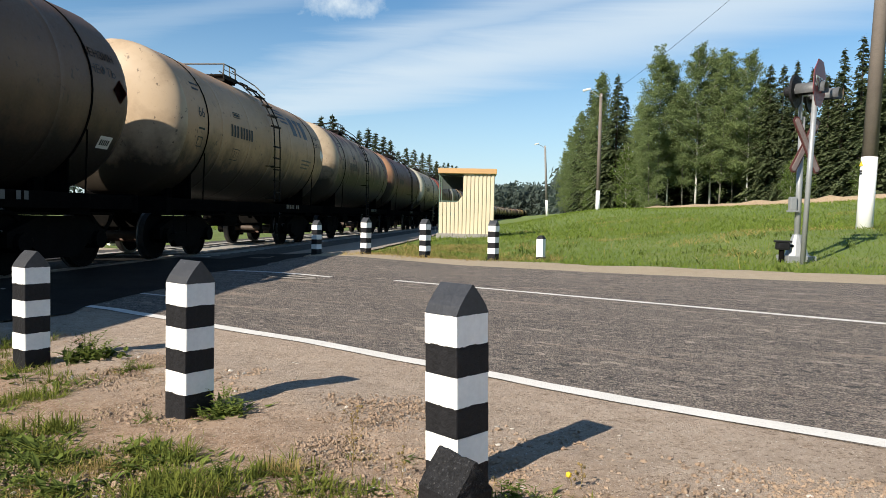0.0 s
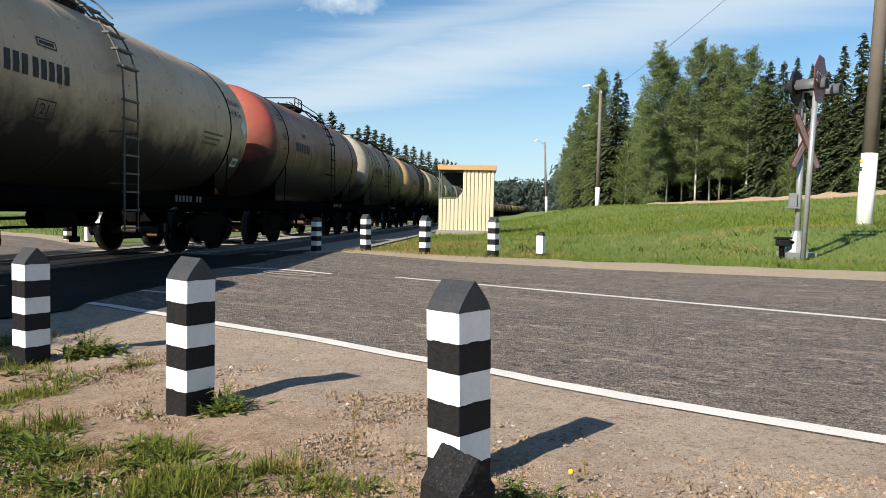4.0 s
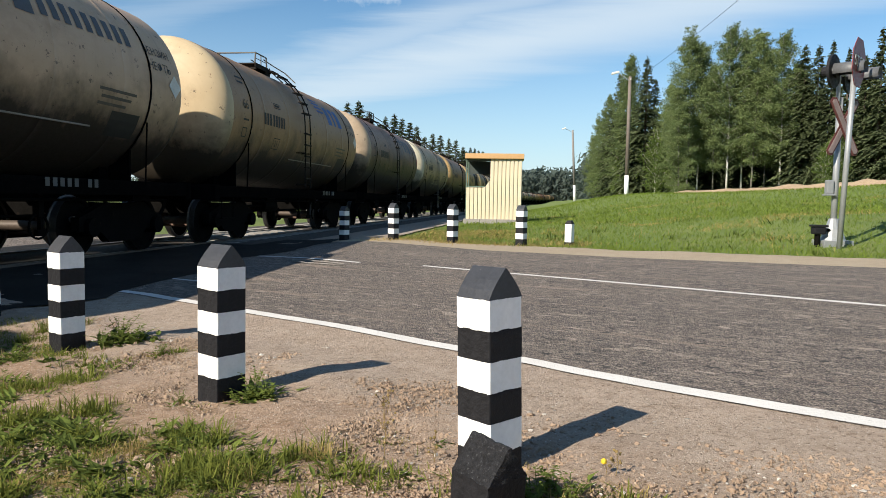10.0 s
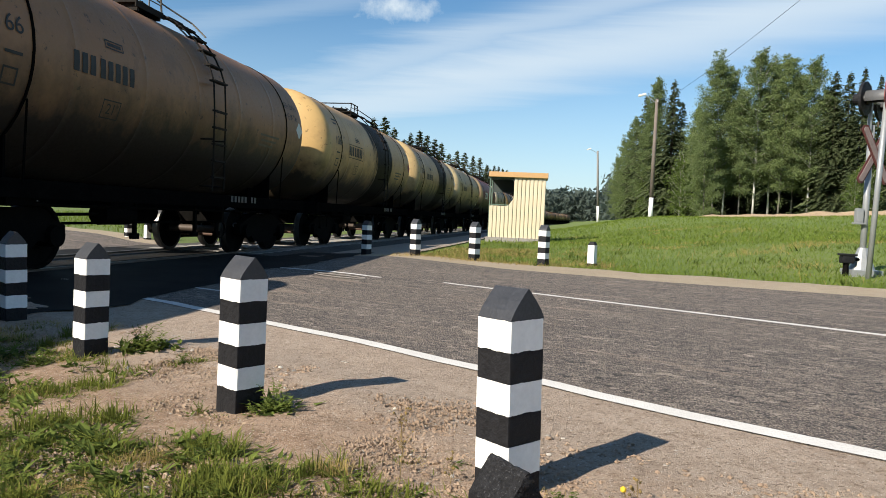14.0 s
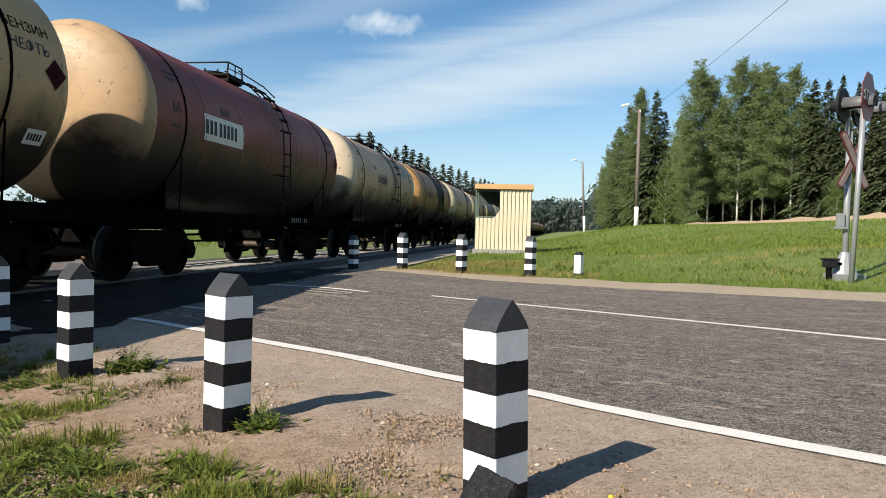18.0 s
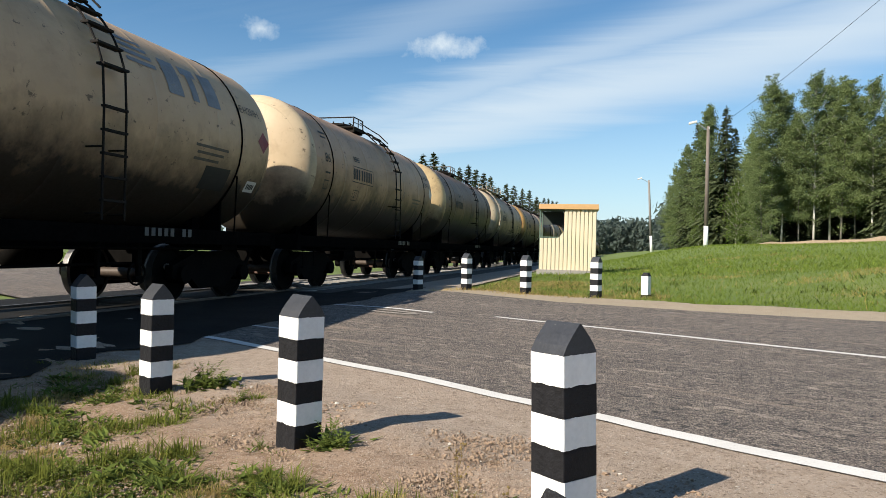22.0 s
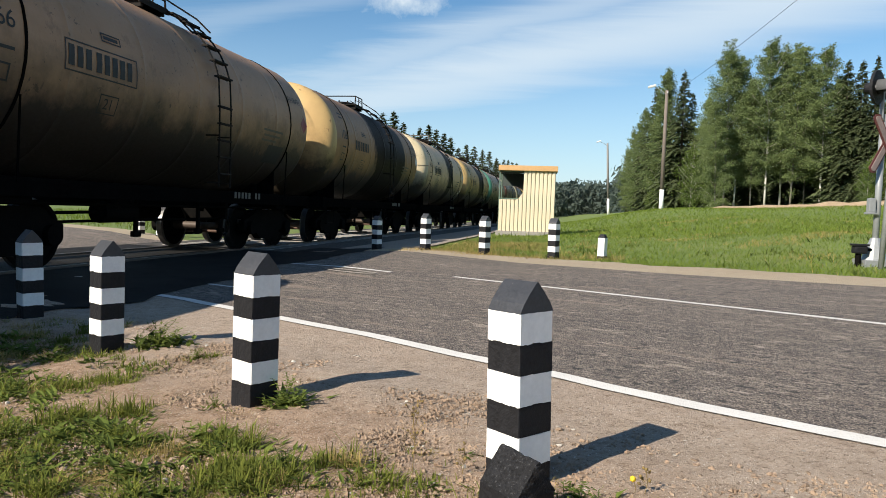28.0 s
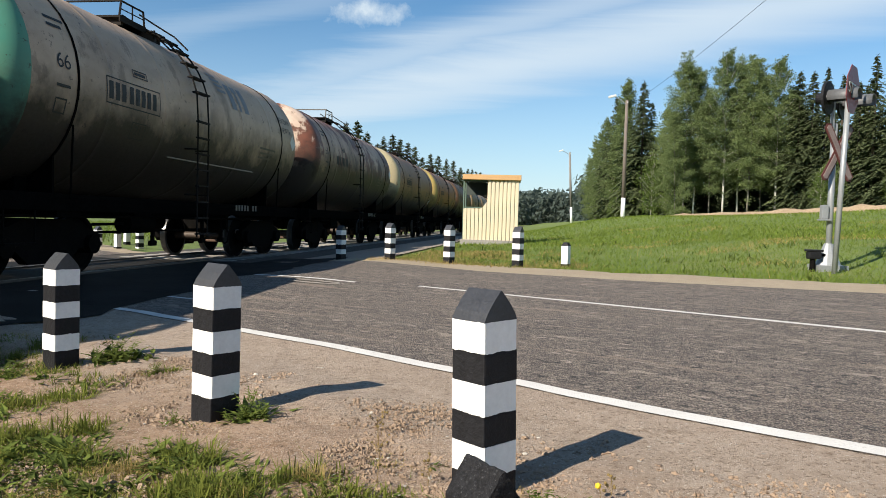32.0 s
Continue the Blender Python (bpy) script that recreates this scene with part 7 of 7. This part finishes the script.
    for x, y, reach, n, h in PATCHES:
        for i in range(int(n * 2.4)):
            r, a = reach * 1.3 * rnd.random() ** 0.55, rnd.uniform(0, 6.283)
            mat_spots.append((x + r * math.cos(a) * 1.2, y + r * math.sin(a) * 0.8))
    blades("low_green_grass", mat_spots[2::5], VERGE_GRASS, "short green blades among the tufts", 0.015, 0.06, 0.0028, 1.2, 17)
    blades("matted_grass", mat_spots[::2], DRY_GRASS, "matted dry grass lying among the tufts", 0.012, 0.045, 0.0028, 2.2, 15)
    blades("brown_matted_grass", mat_spots[1::2], WITHERED, "brown withered grass lying among the tufts", 0.010, 0.040, 0.0028, 2.2, 16)
    # across the road, at the feet of the posts and before the hut
    worn = []
    while len(worn) < 5200:
        x, y = rnd.uniform(-2.2, 2.4), rnd.uniform(13.2, 20.0)
        a, b = road_ab(x, y)
        if b > 10.9 and track_side(x, y) > 5.0 and noise.noise((x * 0.9, y * 0.6, 3)) + 0.6 * smooth_step(1.6 - x, 0.0, 2.5) > rnd.uniform(-0.2, 0.7):
            worn.append((x, y))
    blades("worn_grass", worn[::2], DRY_GRASS, "worn yellowish grass before the hut", 0.02, 0.09, 0.007, 0.9, 18)
    blades("withered_grass", worn[1::2], WITHERED, "brown withered grass before the hut", 0.02, 0.08, 0.007, 0.9, 19)
    low = []
    for x, y in ((0.97, 13.6), (-0.42, 13.95), (-1.68, 14.75), (1.93, 13.9)):
        low += [(x + rnd.gauss(0, 0.3), y + rnd.gauss(0, 0.2)) for i in range(260)]
    blades("post_grass", low, DRY_GRASS, "dry yellowish grass round the posts", 0.03, 0.12, 0.006, 0.8, 7)


build_grass()


def weed(x, y, size, seed, leaves=26, group="weeds of the near verge"):
    """A rosette of narrow toothed leaves that rise from one root and arch outwards."""
    rnd = random.Random(seed)
    ob = thing("weed", pose(x, y, level(x, y), 0, 0, rnd.uniform(0, 360)), "low green leafy weed growing from bare soil", "weed", group)
    verts, faces = [], []
    for i in range(int(leaves * 1.7)):
        a = rnd.uniform(0, 6.283)
        lift = rnd.uniform(0.45, 1.45)
        L = size * rnd.uniform(0.35, 0.85)
        w = L * rnd.uniform(0.08, 0.15)
        d = Vector((math.cos(a), math.sin(a), 0))
        s = Vector((-d.y, d.x, 0))
        o = Vector((rnd.gauss(0, 0.30) * size, rnd.gauss(0, 0.30) * size, -0.01))
        k = len(verts)
        rows = 6
        twist = rnd.uniform(-0.25, 0.25)
        for j in range(rows):
            u = j / (rows - 1)
            bend = lift - 1.1 * u * u
            p = o + d * (L * u * math.cos(max(bend, -0.4)) * 0.9) + Vector((0, 0, L * (math.sin(lift) * u - 0.30 * u * u))) + s * twist * L * u * u
            ww = w * math.sin(math.pi * (0.12 + 0.84 * u)) * (1.25 if j % 2 else 0.70)
            verts += [tuple(p - s * ww + Vector((0, 0, 0.35 * ww))), tuple(p), tuple(p + s * ww + Vector((0, 0, 0.35 * ww)))]
        for j in range(rows - 1):
            q = k + 3 * j
            faces += [(q, q + 1, q + 4, q + 3), (q + 1, q + 2, q + 5, q + 4)]
    part("leaves", raw("leaves", verts, faces, WEED), None, ob)
    return ob


WEEDS = [(-2.38, 4.72, 0.20, 40), (-2.25, 4.75, 0.16, 24), (-1.05, 3.42, 0.16, 34), (-0.98, 3.36, 0.12, 22), (-1.95, 4.35, 0.10, 18), (-1.42, 3.32, 0.07, 14), (-2.85, 4.3, 0.14, 26), (-2.55, 4.2, 0.14, 30), (-2.2, 4.05, 0.12, 22),
         (-1.75, 2.95, 0.15, 30), (-1.9, 2.85, 0.14, 28), (-1.55, 2.75, 0.14, 26), (-1.2, 2.9, 0.13, 26), (-1.05, 2.75, 0.13, 24), (-0.85, 2.55, 0.12, 24), (-1.35, 2.5, 0.13, 26), (-1.7, 2.45, 0.13, 24), (-1.15, 2.3, 0.12, 22),
         (0.28, 2.3, 0.10, 18), (0.22, 2.2, 0.09, 16), (0.42, 2.42, 0.08, 12), (-0.25, 2.45, 0.09, 14), (-0.1, 2.75, 0.08, 12), (-2.6, 3.6, 0.15, 30), (-2.3, 3.4, 0.14, 28), (-2.9, 3.9, 0.15, 28), (-3.3, 4.5, 0.16, 30), (-3.0, 4.6, 0.13, 24), (-3.6, 4.9, 0.15, 26)]
for x, y, size, n in list(WEEDS[8:18]) + list(WEEDS[23:]):
    WEEDS += [(x + dx, y + dy, size * 0.7, n - 6) for dx, dy in ((0.13, 0.08), (-0.15, 0.1), (0.04, -0.15))]
rnd = random.Random(61)
for i in range(260):
    x, y, reach, n, h = PATCHES[rnd.randrange(len(PATCHES))]
    if n > 250:
        WEEDS.append((x + rnd.gauss(0, 0.6) * reach, y + rnd.gauss(0, 0.5) * reach, rnd.uniform(0.05, 0.11), rnd.randint(8, 16)))
for i, (x, y, size, n) in enumerate(WEEDS):
    weed(x, y, size, 100 + i, n)


def pebbles():
    rnd = random.Random(21)
    bm = bmesh.new()
    bmesh.ops.create_icosphere(bm, subdivisions=1, radius=1.0)
    base = [v.co.copy() for v in bm.verts]
    tri = [[v.index for v in f.verts] for f in bm.faces]
    bm.free()
    verts, faces = [], []
    for i in range(9000):
        a, b = rnd.uniform(-6.5, 2.5), rnd.uniform(-0.6, 3.2)
        x, y = road_xy(a, b)
        r = 0.0025 + 0.011 * rnd.random() ** 6
        k = len(verts)
        sx, sy, sz = rnd.uniform(0.8, 1.5), rnd.uniform(0.7, 1.2), rnd.uniform(0.4, 0.8)
        for v in base:
            verts.append((x + v.x * r * sx, y + v.y * r * sy, level(x, y) + 0.004 + v.z * r * sz))
        faces += [tuple(k + q for q in t) for t in tri]
    tagged(new("pebbles", raw("pebbles", verts, faces, material("pebble_stone", (0.30, 0.27, 0.23), 0.85, vary=0.4, scale=3, fine=30, bump=0.1), True)), "small loose pebbles on soil and shoulder", "pebbles", kind="stuff")


pebbles()


def soil_crumbs():
    """Loose crumbs and small clods, thickest where the soil is churned up."""
    rnd = random.Random(33)
    verts, faces = [], []
    tri = ((0, 1, 2), (0, 2, 3), (0, 3, 1), (4, 2, 1), (4, 3, 2), (4, 1, 3))
    n = 0
    while n < 70000:
        a, b = rnd.uniform(-6.0, 2.2), rnd.uniform(-0.4, 2.9)
        x, y = road_xy(a, b)
        if noise.noise((x * 1.9, y * 1.9, 6)) + 0.5 * noise.noise((x * 6, y * 6, 2)) - 0.35 * max(0.0, b - 1.7) < rnd.uniform(-0.35, 0.5):
            continue
        n += 1
        r = 0.0024 + 0.0085 * rnd.random() ** 3
        z = level(x, y) + 0.012
        t = rnd.uniform(0, 6.283)
        k = len(verts)
        verts.append((x, y, z + r * rnd.uniform(0.7, 1.1)))
        for q in range(3):
            g = t + 2.094 * q + rnd.uniform(-0.4, 0.4)
            verts.append((x + r * 1.2 * math.cos(g), y + r * 1.2 * math.sin(g), z + r * rnd.uniform(-0.2, 0.3)))
        verts.append((x, y, z - r))
        faces += [tuple(k + q for q in f) for f in tri]
    tagged(new("soil_crumbs", raw("soil_crumbs", verts, faces, DIRT)), "loose brown soil crumbs and clods on the verge", "soil crumbs", kind="stuff")


soil_crumbs()


def bushy_weed(x, y, h, seed, stems=8):
    """Upright leafy stems that spread from one root."""
    rnd = random.Random(seed)
    ob = thing("weed", pose(x, y, level(x, y), 0, 0, rnd.uniform(0, 360)), "bushy upright green weed beside a post", "weed", "weeds of the near verge")
    verts, faces = [], []
    for s_no in range(stems):
        a = rnd.uniform(0, 6.283)
        top = Vector((math.cos(a) * h * rnd.uniform(0.15, 0.75), math.sin(a) * h * rnd.uniform(0.15, 0.75), h * rnd.uniform(0.55, 1.05)))
        foot = Vector((rnd.gauss(0, 0.012), rnd.gauss(0, 0.012), -0.01))
        mid = foot.lerp(top, 0.5) + Vector((0, 0, 0.12 * h))
        for p, q in ((foot, mid), (mid, top)):
            k = len(verts)
            verts += [tuple(p - Vector((0.0016, 0, 0))), tuple(p + Vector((0.0016, 0, 0))), tuple(q + Vector((0.0012, 0, 0))), tuple(q - Vector((0.0012, 0, 0)))]
            faces.append((k, k + 1, k + 2, k + 3))
        for i in range(13):
            u = 0.15 + 0.85 * (i + rnd.random()) / 13
            o = foot.lerp(mid, u * 2) if u < 0.5 else mid.lerp(top, u * 2 - 1)
            g = 2.4 * i + rnd.uniform(-0.5, 0.5)
            L = h * rnd.uniform(0.16, 0.32) * (1.15 - 0.6 * u)
            w = L * rnd.uniform(0.16, 0.26)
            d = Vector((math.cos(g), math.sin(g), rnd.uniform(0.0, 0.7))).normalized()
            s = Vector((-d.y, d.x, 0)).normalized()
            k = len(verts)
            for v, ww in ((0.0, 0.15), (0.35, 1.0), (0.7, 0.75), (1.0, 0.05)):
                p = o + d * L * v - Vector((0, 0, 0.35 * L * v * v))
                verts += [tuple(p - s * w * ww), tuple(p + s * w * ww)]
            faces += [(k + 2 * q, k + 2 * q + 1, k + 2 * q + 3, k + 2 * q + 2) for q in range(3)]
    part("leaves", raw("leaves", verts, faces, WEED), None, ob)


rnd = random.Random(71)
for i, (x, y, h) in enumerate([(-2.40, 4.74, 0.21), (-2.30, 4.70, 0.17), (-2.47, 4.66, 0.14), (-1.06, 3.42, 0.16), (-0.99, 3.36, 0.13), (-1.10, 3.33, 0.10), (-1.95, 4.36, 0.10), (-1.41, 3.36, 0.07),
                               (0.26, 2.33, 0.12), (0.20, 2.24, 0.11), (0.33, 2.25, 0.09)]):
    bushy_weed(x, y, h, 300 + i)
for i in range(46):
    x, y, reach, n, h = PATCHES[rnd.randrange(len(PATCHES))]
    if n > 250:
        bushy_weed(x + rnd.gauss(0, 0.5) * reach, y + rnd.gauss(0, 0.4) * reach, rnd.uniform(0.05, 0.11), 330 + i, 5)


def dry_stalk(x, y, h, seed, flower=False):
    """A thin withered stalk with side twigs and small seed heads."""
    rnd = random.Random(seed)
    ob = thing("dry_stalk", pose(x, y, level(x, y)), "thin withered plant stalk standing on bare soil" if not flower else "small yellow flower on a thin stalk", "plant")
    bm = bmesh.new()
    top = Vector((rnd.uniform(-0.1, 0.1) * h, rnd.uniform(-0.1, 0.1) * h, h))
    bent_rod(bm, [Vector((0, 0, -0.02)), top * 0.5 + Vector((0.01, 0, 0)), top], 0.0014, 4)
    tips = [top]
    for i in range(3 if flower else 9):
        o = top * rnd.uniform(0.25, 0.95)
        a = rnd.uniform(0, 6.283)
        q = o + Vector((math.cos(a), math.sin(a), rnd.uniform(0.3, 1.3))) * h * rnd.uniform(0.08, 0.2)
        rod(bm, o, q, 0.0009, seg=4)
        tips.append(q)
    part("stem", bm, WITHERED, ob)
    bm = bmesh.new()
    for p in tips[:1] if flower else tips:
        bmesh.ops.create_icosphere(bm, subdivisions=1, radius=0.012 if flower else rnd.uniform(0.003, 0.007), matrix=Matrix.Translation(p))
    head = part("flower_head" if flower else "seed_heads", bm, material("yellow_petals", (0.75, 0.5, 0.03), 0.7) if flower else WITHERED, ob)
    if not flower:
        tagged(head, kind="stuff")


def clods():
    """Lumps of earth and stones where the soil has been churned up, with bits of straw among them."""
    rnd = random.Random(44)
    bm = bmesh.new()
    bmesh.ops.create_icosphere(bm, subdivisions=1, radius=1.0)
    base = [v.co.copy() for v in bm.verts]
    tri = [[v.index for v in f.verts] for f in bm.faces]
    bm.free()
    for name, want, mat, lo, hi, label, category in (("clods", 13000, DIRT, 0.003, 0.017, "lumpy brown clods of churned soil", "soil clods"), ("stones", 1500, material("pale_stone", (0.46, 0.42, 0.37), 0.85, vary=0.4, scale=3, fine=30, bump=0.1), 0.003, 0.013, "scattered pale stones on the soil", "stones")):
        verts, faces, n = [], [], 0
        while n < want:
            a, b = rnd.uniform(-5.5, 2.0), rnd.uniform(-0.2, 2.75)
            x, y = road_xy(a, b)
            if noise.noise((x * 1.5 + 2, y * 1.5, 3)) + 0.6 * noise.noise((x * 4.5, y * 4.5, 8)) < rnd.uniform(-0.45, 0.5) + 0.3 * max(0.0, b - 2.0):
                continue
            n += 1
            r = lo + (hi - lo) * rnd.random() ** 3.5
            z = level(x, y) + 0.010
            k = len(verts)
            sx, sy, sz, turn = rnd.uniform(0.8, 1.5), rnd.uniform(0.7, 1.2), rnd.uniform(0.5, 0.9), rnd.uniform(0, 6.283)
            ca, sa = math.cos(turn), math.sin(turn)
            for v in base:
                g = r * (1 + 0.35 * rnd.uniform(-1, 1))
                px, py = v.x * g * sx, v.y * g * sy
                verts.append((x + px * ca - py * sa, y + px * sa + py * ca, z + v.z * g * sz))
            faces += [tuple(k + q for q in t) for t in tri]
        tagged(new(name, raw(name, verts, faces, mat)), label, category, kind="stuff")


clods()
dry_stalk(-0.32, 2.54, 0.26, 320)
dry_stalk(-0.14, 2.58, 0.13, 140)
dry_stalk(0.49, 2.43, 0.1, 490)
dry_stalk(0.46, 2.44, 0.06, 460, True)
dry_stalk(-0.38, 3.12, 0.12, 380)


# ---- what moves ----
def motions():
    for k, car in WAGONS:
        rows = [(t, car_pose(START + CAR * k - run(t))) for t in [i * 1.0 for i in range(int(CLIP) + 1)]]
        walk(car, rows)
    # all wheels turn alike: one of each place on the bogie is keyed, the rest share its keys
    keyed = {}
    for w, dx in WHEELS:
        if dx not in keyed:
            rows = [(i / FPS, pose(dx, 0, 0.475, 0, math.degrees(run(i / FPS) / 0.475) % 360.0, 0)) for i in range(int(CLIP * FPS) + 1)]
            walk(w, rows)
            keyed[dx] = w.animation_data
        else:
            w.rotation_mode = "QUATERNION"
            w.animation_data_create()
            w.animation_data.action = keyed[dx].action
            w.animation_data.action_slot = keyed[dx].action_slot


motions()
